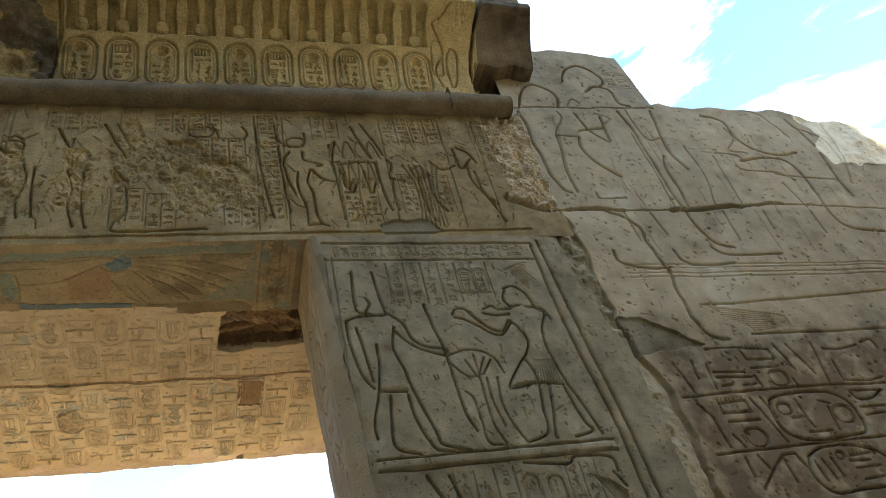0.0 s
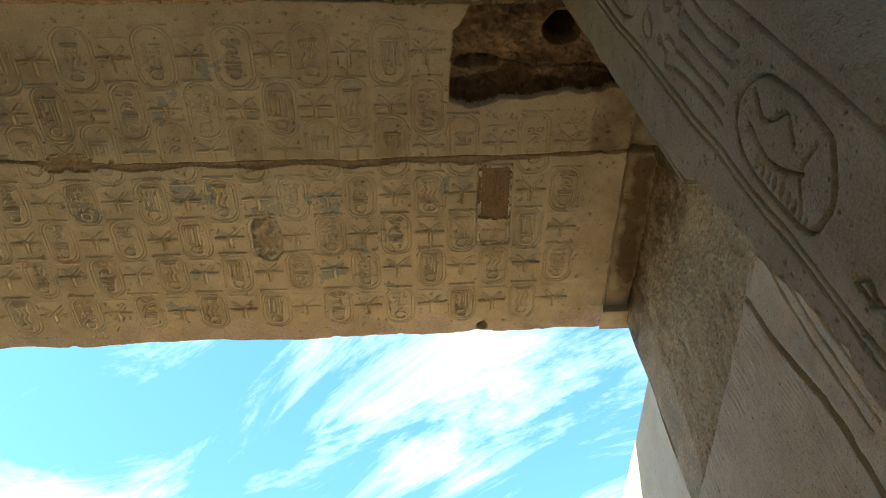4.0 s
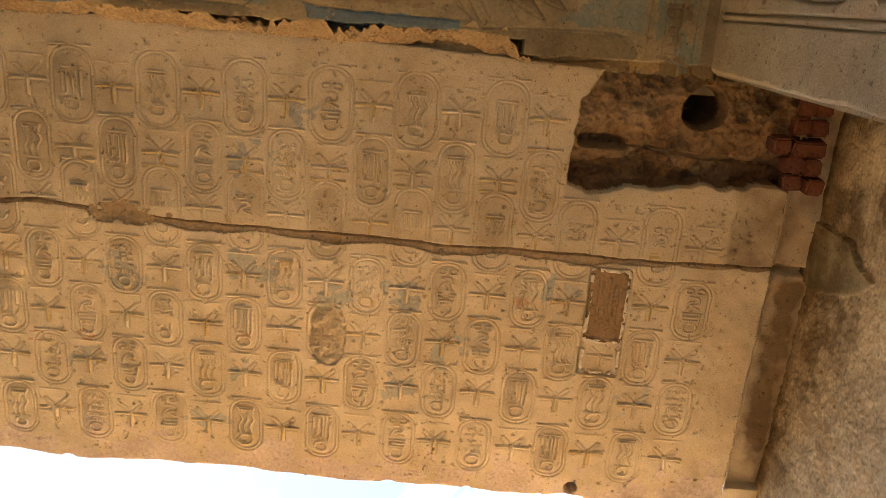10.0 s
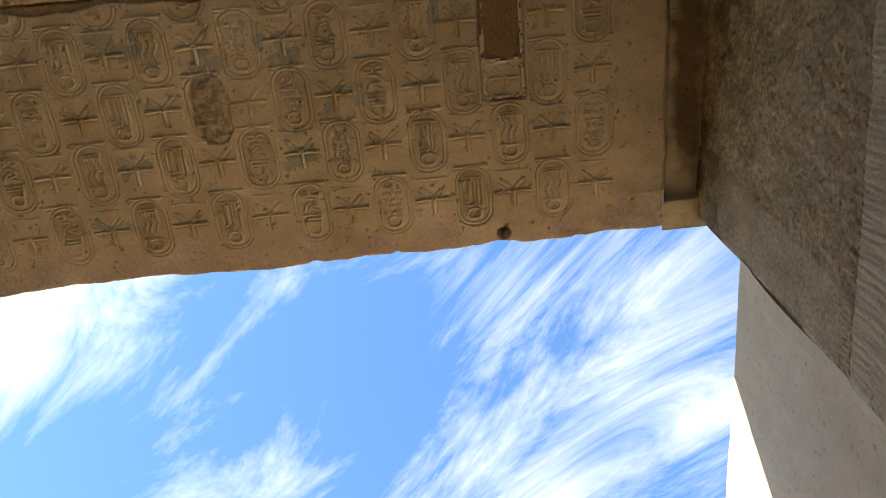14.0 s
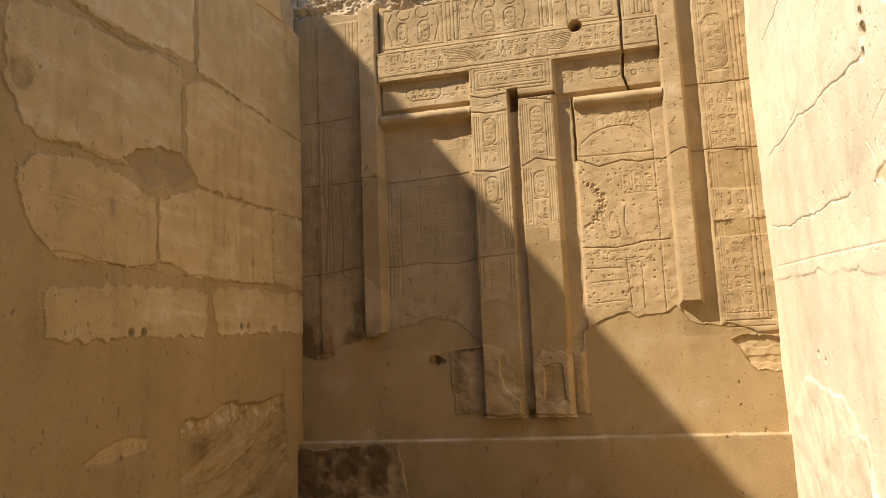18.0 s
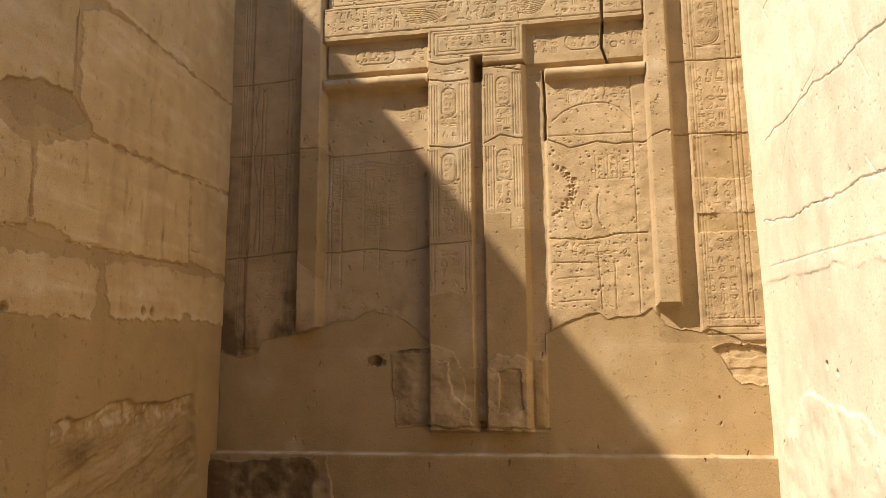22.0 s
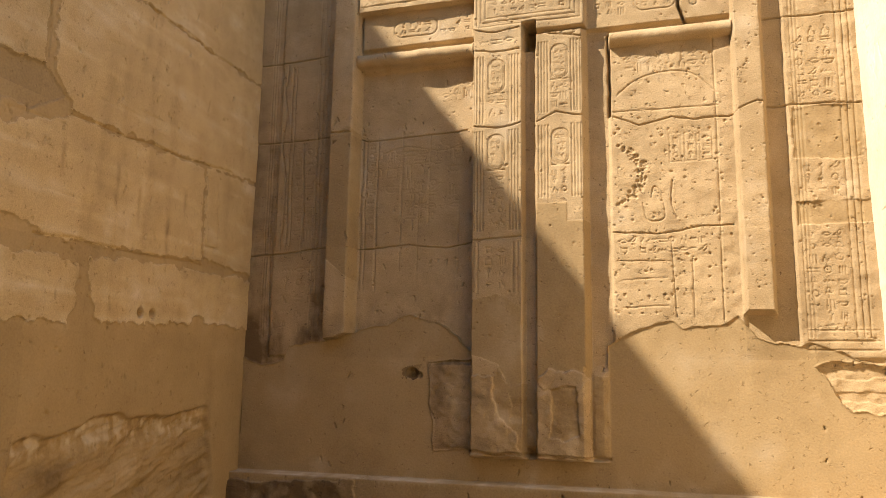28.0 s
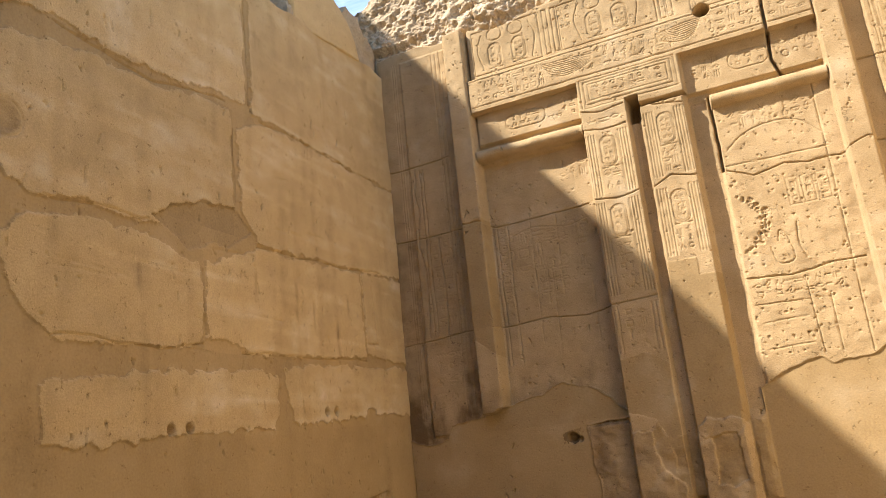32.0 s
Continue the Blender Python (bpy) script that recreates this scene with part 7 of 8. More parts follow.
    for z in (2.90, 4.24):
        big(r, ([(c - 0.115, z - 0.17), (c - 0.13, z), (c - 0.105, z + 0.17), (c, z + 0.245), (c + 0.105, z + 0.17), (c + 0.13, z), (c + 0.115, z - 0.17), (c, z - 0.24), (c - 0.115, z - 0.17)],), 0.012, D)
        big(r, ([(c - 0.06, z + 0.18), (c - 0.02, z + 0.10), (c - 0.08, z + 0.02), (c - 0.03, z - 0.04)], [(c + 0.02, z + 0.16), (c + 0.05, z + 0.02), (c + 0.01, z - 0.10)],
                [(c - 0.08, z - 0.12), (c, z - 0.09), (c + 0.08, z - 0.13)]), 0.011, D)
        for k in range(9):
            r.stroke([(c + 0.085 - 0.002 * k, z - 0.16 + 0.03 * k), (c + 0.115 - 0.002 * k, z - 0.155 + 0.03 * k)], 0.010, D)
    for z, kinds in ((3.70, (3, 5)), (3.88, (4, 0)), (4.62, (5, 3)), (4.84, (7, 4)), (2.45, (5, 2)), (2.25, (4, 9)), (2.03, (8, 3))):
        for k, kind in enumerate(kinds):
            glyph(r, c - 0.08 + 0.16 * k, z, 0.17, D, kind, 0.012)
    for k in range(5):
        r.curve([(2.22 + 0.06 * k, 3.60), (2.24 + 0.05 * k, 3.42), (2.23 + 0.055 * k, 3.22)], 0.010, D)
    # front arris worn round, rear arris broken away low down
    wr = jamb_wear(V)
    r.h -= wr * np.clip(1 - (U - 2.0) / (0.10 + 0.02 * value_noise(U * 0, V, 0.25, 257, 4)), 0, 1) ** 1.4 + 0.006 * np.clip(1 - (U - 2.0) / 0.1, 0, 1) * value_noise(U, V, 0.07, 253, 4)
    chip = np.interp(V, [1.9, 2.6, 3.1, 3.38, 3.46], [0.17, 0.15, 0.10, 0.045, 0.0]) * (1 + 0.22 * value_noise(U * 0, V, 0.16, 258, 4))
    ck = np.clip((U - (2.78 - chip)) / np.maximum(chip, 0.02), 0, 1) * (chip > 0.004)
    r.h -= 0.16 * ck + 0.012 * (ck > 0) * value_noise(U, V, 0.06, 259, 4)
    r.h -= 0.014 * np.clip(1 - (2.78 - U) / (0.014 + 0.010 * value_noise(U, V, 0.12, 252, 5)), 0, 1)
    # the broken face takes a darker stone colour for its shade
    r.mat[ck > 0.02] = 1
    r.stain_shade += 0.35 * np.clip(value_noise(U * 2, V * 0.5, 0.3, 254, 5), 0, 1) - 0.25 * np.clip(value_noise(U, V, 0.2, 255, 5) - 0.3, 0, 1)
    pits(r, 2.03, 2.0, 2.76, 5.05, 190, (0.0035, 0.008))
    r.put("stone_block", lambda u, v, h: (jamb_x(v, u) - h, u, v), courses([(1.9, 3.2, [2.0, 2.78]), (3.2, LINTEL, [2.0, 2.78])]), [M_SMOOTH, M_GREY], jam, flip=True, tol=0.0008)
    leaning("stone_block", (JX + 0.13, 2.0, FLOOR), (2.66, 2.78, 1.9), M_GREY, jam)
    leaning("stone_block", (JX + 0.03, 2.775, 3.45), (1.5, 2.79, LINTEL + 0.02), M_SMOOTH, jam)
    leaning("stone_block", (JX + 0.17, 2.60, FLOOR), (1.5, 2.775, LINTEL + 0.02), M_SMOOTH, jam)
    setting(solid("gate_jamb", (GL - 2.0, 2.16, FLOOR), (GL + 0.4, 2.78, LINTEL), M_GREY, None, "", 0.02), "plain sandstone jamb across the gateway", "jamb")


jamb()


def passage():
    wall = setting(solid("wall_passage", (1.62, 2.6, FLOOR), (2.6, 4.99, SOFFIT + 0.5), M_GREY), "pecked grey sandstone wall of the gateway", "wall")
    r = Relief(2.72, 1.8, 5.0, SOFFIT + 0.12, 0.006, 26)
    U, V = r.U, r.V
    peck = 0.5 + 0.5 * np.sign(value_noise(U, V, 0.9, 261, 2) + 0.5)
    rough = np.clip((U - 3.35) / 0.1, 0, 1) * np.clip((4.72 - 0.05 * (V - 4) - U) / 0.03, 0, 1)
    r.h = 0.01 * value_noise(U, V, 0.5, 262, 3) + rough * (0.0065 * value_noise(U + 0.5 * V, V * 1.3 - 0.4 * U, 0.026, 263, 2) - 0.006)
    # the lower course keeps its carving
    low = V < 3.86 - 0.12 * np.clip((U - 3.6) / 1.1, 0, 1.3) + 0.015 * np.sin(U * 4)
    r.h = np.where(low, 0.012 + 0.004 * value_noise(U, V, 0.15, 264, 4), r.h)
    r.stroke(r.wobble((2.72, 3.87), (3.6, 3.86), 0.006) + r.wobble((3.6, 3.86), (5.0, 3.71), 0.006), 0.016, -0.02)
    r.stroke(r.wobble((3.64, 3.86), (3.50, 3.04), 0.008) + r.wobble((3.50, 3.04), (3.46, 1.9), 0.008), 0.024, -0.05)
    for k in range(58):
        a = 3.58 + 0.024 * k
        r.curve([(a + 0.02, 3.80), (a + 0.012 * math.sin(k * 1.7), 3.6), (a + 0.03, 3.42), (a + 0.01, 3.25), (a + 0.035, 3.05), (a + 0.01, 2.5)], 0.009, -0.0035)
    signs(r, 3.72, 2.5, 4.95, 3.62, 0.16, -0.0035, 0.009)
    for k in range(12):
        a = 2.78 + 0.055 * k
        r.curve([(a, 3.8), (a + 0.015, 3.4), (a, 2.9)], 0.010, -0.008)
    for k in range(5):
        r.stroke([(2.8, 4.80 - 0.045 * k), (3.4, 4.82 - 0.045 * k)], 0.012, -0.010)
    signs(r, 2.82, 4.88, 3.36, 5.12, 0.09, -0.010, 0.010)
    signs(r, 2.82, 4.35, 3.36, 4.58, 0.08, -0.010, 0.010)
    p = inside(r, [(3.42, 5.4), (3.44, 4.9), (3.52, 4.68), (3.61, 4.75), (3.74, 5.08), (3.76, 5.4)], 0.02)
    r.h[p] = 0.012
    r.mat[p] = 1
    # scattered stains; under the roof, shade is put into the colour
    r.stain_shade += 0.45 * np.clip(value_noise(U, V * 0.6, 0.5, 266, 5), 0, 1) + 0.8 * np.clip((V - 4.72 + 0.35 * value_noise(U, V, 0.5, 267, 4)) / 0.4, 0, 1)
    r.stain_shade += 0.9 * np.clip((V - 4.3) / 0.3, 0, 1) * np.clip((3.45 - U) / 0.15, 0, 1) * np.clip(0.5 + 1.2 * value_noise(U, V, 0.1, 265, 5), 0, 1)
    # lower course lighter in colour for the light from the court
    r.mat[low & (r.mat == 0)] = 3
    r.put("stone_block", lambda u, v, h: (XR - h, u, v), courses([(1.8, 3.86, [2.72, 3.5, 5.0]), (3.86, SOFFIT + 0.12, [2.72, 3.74, 5.0])]), [M_ROUGHGREY, M_TAN, M_DARKBROWN, M_COURTLIT], wall, flip=True, tol=0.0012)
    solid("stone_block", (XR, 2.72, FLOOR), (1.7, 4.995, 1.8), M_GREY, wall)
    setting(solid("wall_passage_far", (GL - 2.0, 2.78, FLOOR), (GL + 0.01, 4.99, SOFFIT + 0.5), M_GREY), "plain sandstone wall of the gateway", "wall")
    # bricks packed under the roof
    pile = tagged(new("brick_packing"), "red bricks packed under the roof slab beside the pivot hole", "bricks")
    bm = bmesh.new()
    add_box(bm, (-0.041, -0.038, -0.05), (0.041, 0.038, 0.05), 0.010)
    me = bpy.data.meshes.new("brick")
    bm.to_mesh(me)
    bm.free()
    me.materials.append(M_BRICK)
    rng = random.Random(5)
    for y, xs in ((2.90, (1.20, 1.29)), (2.99, (1.19, 1.28)), (3.08, (1.11, 1.20, 1.29)), (3.17, (1.19, 1.285)), (3.25, (1.21, 1.295))):
        for x in xs:
            b = new("brick", me)
            b.parent = pile
            b.matrix_basis = pose(x + rng.uniform(-0.008, 0.008), y + rng.uniform(-0.006, 0.006), 5.215 + rng.uniform(-0.012, 0.02), rng.uniform(-8, 8), rng.uniform(-8, 8), rng.uniform(-9, 9))


passage()


def tower():
    tw = setting(solid("tower", (2.66, 2.35, FLOOR), (9.0, 5.0, 6.6), M_GREY), "weathered grey sandstone tower carved with a striding king", "tower")
    r = Relief(2.56, 2.9, 7.0, 7.9, 0.006, 27)
    U, V = r.U, r.V
    r.h = 0.010 * value_noise(U, V, 0.4, 271, 4) + 0.0015 * value_noise(U, V, 0.06, 273, 3)
    D = -0.032
    big(r, ([(2.65, 6.65), (2.68, 6.45), (2.66, 6.25), (2.69, 6.06), (2.69, 5.85), (2.75, 5.66), (2.8, 5.62)],
            [(2.92, 6.36), (2.9, 6.17), (2.85, 5.89), (2.86, 5.65)],
            [(3.12, 6.33), (3.09, 6.18), (3.16, 5.99), (3.32, 5.83)],
            [(3.19, 6.66), (3.25, 6.42), (3.39, 6.28)],
            [(3.15, 6.41), (3.41, 6.47)],
            [(3.43, 6.64), (3.41, 6.3)],
            [(3.64, 6.73), (3.7, 6.45), (3.7, 6.12), (3.71, 5.71), (3.74, 5.47), (3.76, 5.28), (3.84, 5.09), (3.99, 5.03)],
            [(3.99, 6.76), (3.93, 6.19), (4.01, 5.94)]), 0.019, D)
    big(r, ([(3.85, 6.12), (3.79, 5.93), (3.81, 5.68), (3.8, 5.5)],
            [(4.53, 6.73), (4.72, 6.67), (4.75, 6.42), (4.87, 6.25), (5.11, 6.19), (5.33, 6.24)],
            [(4.62, 6.08), (4.92, 6.14), (5.12, 6.11), (5.19, 5.92), (5.19, 5.66), (5.19, 5.38), (5.32, 5.26), (5.63, 5.22)],
            [(5.52, 6.77), (5.61, 6.36), (5.56, 5.93), (5.6, 5.67)],
            [(3.25, 7.15), (3.33, 7.33), (3.49, 7.42), (3.62, 7.35), (3.68, 7.2), (3.6, 7.09)],
            [(2.69, 6.72), (2.78, 6.96), (2.91, 7.06), (3.06, 6.98), (3.1, 6.87), (3.06, 6.75)],
            [(3.43, 7.0), (3.55, 7.09), (3.69, 7.05), (3.71, 6.85), (3.81, 6.81)]), 0.019, D)
    big(r, ([(3.15, 6.75), (3.24, 6.87), (3.3, 6.81)],
            [(3.03, 6.68), (3.04, 6.58), (2.92, 6.36), (3.12, 6.33)],
            [(3.39, 6.68), (3.52, 6.61), (3.4, 6.5)],
            [(3.73, 6.75), (3.78, 6.35), (3.94, 6.36)],
            [(4.12, 6.27), (4.14, 5.85), (4.06, 5.51)],
            [(4.69, 6.56), (4.72, 6.41), (4.57, 6.23), (4.74, 6.2)],
            [(4.41, 6.19), (4.61, 6.16), (4.66, 6.06)],
            [(4.54, 6.04), (4.6, 5.96), (4.91, 5.94), (5.07, 5.85)],
            [(4.92, 6.88), (5.2, 6.83), (5.32, 6.64), (5.39, 6.46)],
            [(5.51, 6.66), (5.79, 6.45), (5.78, 6.08), (5.69, 5.84)],
            [(5.93, 6.84), (5.87, 6.3), (5.81, 6.08)],
            [(4.37, 6.15), (4.34, 5.49)]), 0.011, D * 0.45)
    big(r, ([(4.91, 5.81), (4.98, 5.5)],
            [(3.18, 5.43), (3.2, 5.11)],
            [(3.4, 5.43), (3.46, 5.17)],
            [(4.1, 5.44), (4.09, 5.12)],
            [(4.5, 5.46), (4.48, 5.23)],
            [(4.98, 5.47), (4.99, 5.2)],
            [(3.02, 5.63), (3.04, 5.57), (3.27, 5.58)],
            [(2.58, 5.41), (2.65, 5.01)],
            [(2.63, 5.41), (2.69, 5.01)],
            [(2.54, 6.61), (2.58, 5.45)],
            [(4.89, 5.91), (5.57, 5.87)],
            [(3.66, 6.41), (3.67, 5.47)]), 0.011, D * 0.45)
    # feet of the figures
    big(r, ([(2.92, 5.01), (2.93, 4.89), (3.14, 4.82), (3.33, 4.84)], [(3.43, 5.01), (3.47, 4.90), (3.65, 4.86), (3.9, 4.87)], [(3.78, 5.05), (3.86, 4.97), (4.06, 4.95), (4.4, 4.97)]), 0.015, D * 0.8)
    for z in (4.86, 4.83, 4.78, 4.74):
        r.stroke(r.wobble((2.95, z), (6.5, z + 0.02), 0.003), 0.009, -0.007)
    big(r, ([(3.4, 4.48), (3.7, 4.49), (4.1, 4.51), (4.47, 4.53), (5.14, 4.57), (6.0, 4.6)], [(3.69, 4.21), (4.27, 4.21), (4.88, 4.21), (6, 4.2)]), 0.016, -0.012)
    for i in range(10):
        r.curve([(3.45 + 0.03 * i, 4.46 - 0.022 * i), (3.75, 4.42 - 0.02 * i), (4.05, 4.36 - 0.01 * i)], 0.010, -0.006)
    # lower part darkened in the colour, where less sky light reaches
    r.stain_shade += 0.95 * np.clip((4.5 + 0.25 * value_noise(U, V, 0.8, 279, 4) - V) / 0.5, 0, 1) * np.clip((U - 2.8) / 0.2, 0, 1)
    # rows of large signs
    for pts in ([(2.91, 3.75), (3.52, 3.77), (4.15, 3.77), (4.54, 3.76)],
                [(2.95, 3.35), (3.54, 3.36), (4.24, 3.37)],
                [(3.25, 4.10), (3.37, 4.11), (3.49, 4.11)],
                [(3.10, 4.02), (3.09, 3.88)],
                [(3.22, 3.92), (3.46, 3.91)],
                [(3.22, 3.88), (3.50, 3.87)],
                [(3.23, 3.81), (3.32, 3.82)],
                [(3.40, 3.81), (3.50, 3.82)],
                [(3.20, 3.98), (3.18, 3.79)],
                [(2.96, 4.01), (2.99, 3.89), (3.02, 3.77)],
                [(3.51, 4.11), (3.74, 4.08), (3.75, 4.00), (3.53, 4.01), (3.51, 4.11)],
                [(3.53, 3.94), (3.74, 3.94)],
                [(3.80, 4.12), (3.86, 3.90)],
                [(3.90, 4.11), (4.00, 3.86)],
                [(4.12, 4.11), (4.07, 3.78)],
                [(3.52, 3.88), (3.54, 3.79)],
                [(3.80, 3.84), (3.81, 3.77)],
                [(4.19, 4.06), (4.32, 4.05), (4.50, 4.08)],):
        r.stroke(pts, 0.0135, -0.026)
    for pts in ([(4.21, 3.95), (4.20, 3.80), (4.44, 3.79), (4.55, 3.81)],
                [(3.14, 3.69), (3.34, 3.70), (3.35, 3.62), (3.14, 3.62), (3.14, 3.69)],
                [(3.15, 3.56), (3.38, 3.56)],
                [(2.99, 3.70), (3.05, 3.60), (3.07, 3.39)],
                [(3.13, 3.47), (3.17, 3.38)],
                [(3.39, 3.71), (3.46, 3.50), (3.49, 3.39)],
                [(3.47, 3.71), (3.51, 3.56)],
                [(3.72, 3.68), (3.73, 3.53), (3.75, 3.47)],
                [(3.62, 3.55), (3.74, 3.55)],
                [(3.69, 3.44), (3.86, 3.44)],
                [(3.89, 3.66), (3.97, 3.63)],
                [(3.94, 3.61), (3.92, 3.44)],
                [(4.19, 3.72), (4.47, 3.71)],
                [(4.19, 3.59), (4.41, 3.59)],
                [(4.20, 3.53), (4.37, 3.54)],
                [(3.13, 3.31), (3.13, 3.19)],
                [(3.22, 3.32), (3.27, 3.21), (3.40, 3.31), (3.49, 3.31)],):
        r.stroke(pts, 0.0135, -0.026)
    for pts in ([(3.27, 3.21), (3.15, 3.11)],
                [(3.39, 3.29), (3.40, 3.13)],
                [(3.49, 3.31), (3.54, 3.18)],
                [(3.60, 3.24), (3.62, 3.12)],
                [(3.66, 3.25), (3.69, 3.12)],
                [(3.73, 3.26), (3.75, 3.13)],
                [(3.88, 3.26), (4.04, 3.27)],
                [(3.86, 3.23), (4.01, 3.22)],
                [(3.88, 3.18), (4.06, 3.18)],
                [(3.89, 3.10), (4.04, 3.11)],):
        r.stroke(pts, 0.0135, -0.026)
    big(r, ([(3.53, 3.69), (3.65, 3.72), (3.97, 3.72), (4.12, 3.63), (4.13, 3.44), (4.03, 3.40), (3.67, 3.39), (3.52, 3.46), (3.50, 3.60), (3.53, 3.69)],
            [(3.57, 3.28), (3.70, 3.33), (3.91, 3.33), (4.08, 3.28), (4.14, 3.23)],
            [(3.57, 3.28), (3.54, 3.15), (3.63, 3.04), (3.82, 3.04), (4.00, 3.04)],
            [(4.19, 3.71), (4.22, 3.65), (4.34, 3.65), (4.47, 3.71)],
            [(4.56, 4.10), (4.65, 4.12), (4.67, 4.04)],), 0.015, -0.026)
    for x, z, q in ((3.70, 3.85, 0.07), (3.29, 3.44, 0.075), (3.60, 3.62, 0.05), (4.03, 3.55, 0.075), (3.81, 3.27, 0.03)):
        r.oval(x, z, q, q * 0.85, 0.013, -0.022, -0.010)
    for x, z in ((3.52, 4.09), (3.14, 3.69), (3.88, 3.26)):
        for i in range(7):
            r.stroke([(x + 0.03 * i, z), (x + 0.03 * i, z + 0.03)], 0.010, -0.012)
    signs(r, 4.6, 3.42, 6.4, 3.72, 0.15, -0.02, 0.016)
    signs(r, 4.7, 3.8, 6.4, 4.08, 0.14, -0.02, 0.016)
    signs(r, 4.25, 3.0, 6.2, 3.3, 0.15, -0.02, 0.016)
    r.stain_shade += 0.5 * np.clip(value_noise(U * 1.4, V * 0.5, 0.6, 277, 5) - 0.1, 0, 1) - 0.4 * np.clip(value_noise(U, V, 0.4, 278, 5) - 0.35, 0, 1)
    # joints, cracks, plaster
    for pts in ([(2.48, 6.68), (2.86, 6.73), (3.42, 6.76), (4.05, 6.8)], [(2.58, 5.42), (3.07, 5.44), (3.62, 5.44), (4.01, 5.47), (4.55, 5.54), (5.12, 5.52), (7.0, 5.5)]):
        r.stroke([p for a, b in zip(pts, pts[1:]) for p in r.wobble(a, b, 0.006)], 0.014, -0.03)
    r.stroke([p for a, b in zip([(3.62, 5.44), (4.01, 5.48)], [(4.01, 5.48), (4.3, 5.5)]) for p in r.wobble(a, b, 0.014)], 0.045, -0.09)
    r.stroke(r.wobble((4.3, 5.5), (4.75, 5.54), 0.012), 0.03, -0.07)
    r.stroke(r.wobble((2.7, 5.43), (3.2, 5.44), 0.012), 0.03, -0.06)
    cr = [(3.0, 5.44), (3.18, 5.35), (3.26, 5.2), (3.26, 4.96), (3.3, 4.8), (3.27, 4.58), (3.27, 4.38), (3.33, 4.23), (3.48, 4.18)]
    r.stroke([p for a, b in zip(cr, cr[1:]) for p in r.wobble(a, b, 0.014)], 0.022, -0.04)
    m = inside(r, [(2.68, 4.4), (2.87, 4.39), (3.11, 4.24), (3.28, 4.14), (2.96, 4.11), (2.65, 4.08), (2.6, 4.21)], 0.02)
    r.cut[m], r.h[m] = 0, -0.02
    r.mat[m] = 1
    m = inside(r, [(2.4, 5.37), (2.6, 5.37), (2.66, 4.81), (2.68, 4.4), (2.76, 4.03), (2.85, 3.54), (2.8, 2.8), (2.4, 2.8)], 0.03, 0.2)
    r.cut[m] *= 0.2
    r.h += blur(m, 2) * (-0.01 + 0.02 * value_noise(U, V, 0.1, 272, 4))
    e = [(2.62, 5.37), (2.66, 4.81), (2.68, 4.4), (2.76, 4.03), (2.85, 3.54), (2.84, 2.9)]
    r.stroke([p for a, b in zip(e, e[1:]) for p in r.wobble(a, b, 0.02)], 0.045, -0.045)
    # sun on the top right corner, painted as a pale patch
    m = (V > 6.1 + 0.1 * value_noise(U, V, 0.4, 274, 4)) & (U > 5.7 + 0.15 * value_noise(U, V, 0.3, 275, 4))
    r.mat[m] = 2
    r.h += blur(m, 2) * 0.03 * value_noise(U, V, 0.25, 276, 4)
    for k in range(26):
        u, v, L = r.rng.uniform(2.9, 5.9), r.rng.uniform(5.1, 6.6), r.rng.uniform(0.12, 0.5)
        r.stroke(r.wobble((u, v), (u + L * r.rng.uniform(-0.1, 0.1), v - L), 0.003), 0.008, -0.006)
    signs(r, 3.68, 7.05, 3.95, 7.5, 0.12, -0.006, 0.010)
    signs(r, 4.05, 6.15, 4.4, 6.6, 0.16, -0.006, 0.010)
    pits(r, 2.7, 3.0, 6.5, 7.5, 900, (0.005, 0.012), -0.014)
    nicks(r, 2.7, 3.0, 6.5, 7.3, 120, -0.014)
    r.stain_shade += 0.45 * np.clip(value_noise(U, V, 0.14, 280, 5) - 0.1, 0, 1) + 0.6 * np.clip(1 - np.abs(V - 5.46) / 0.06, 0, 1) * np.clip(value_noise(U, V, 0.15, 281, 4), 0, 1)
    blocks = courses([(2.9, 4.12, [2.56, 4.6, 7.0]), (4.12, 5.46, [2.56, 3.27, 5.2, 7.0]), (5.46, 6.78, [2.56, 4.3, 5.5, 7.0]), (6.78, 7.9, [2.56, 4.06, 5.6, 7.0])])
    top = lambda u: np.interp(u, [2.5, 3.12, 3.47, 3.97, 4.0, 4.05, 4.15, 4.3, 5.3, 5.56, 5.8, 6.35, 7.0], [7.6, 7.62, 7.7, 7.6, 7.3, 6.84, 6.9, 6.85, 6.88, 6.9, 6.8, 6.7, 6.7]) + 0.02 * np.sin(u * 13) * np.sin(u * 5)
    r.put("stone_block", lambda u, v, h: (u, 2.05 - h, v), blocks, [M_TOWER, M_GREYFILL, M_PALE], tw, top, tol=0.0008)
    solid("stone_block", (2.66, 2.05, FLOOR), (9.0, 2.36, 2.9), M_GREY, tw)
    solid("stone_block", (7.0, 2.05, 2.9), (9.0, 2.36, 6.6), M_GREY, tw)
    # broken crown further back, its sunlight put into a pale colour
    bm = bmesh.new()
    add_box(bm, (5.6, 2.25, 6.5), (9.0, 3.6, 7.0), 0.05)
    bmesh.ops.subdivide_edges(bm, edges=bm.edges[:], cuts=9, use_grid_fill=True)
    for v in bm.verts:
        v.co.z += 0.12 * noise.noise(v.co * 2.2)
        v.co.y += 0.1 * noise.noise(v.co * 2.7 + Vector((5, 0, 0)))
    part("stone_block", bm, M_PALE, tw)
    setting(solid("tower_far", (-9.0, 2.3, FLOOR), (GL - 0.9, 5.0, 7.4), M_GREY), "plain sandstone tower across the gateway", "tower")


tower()

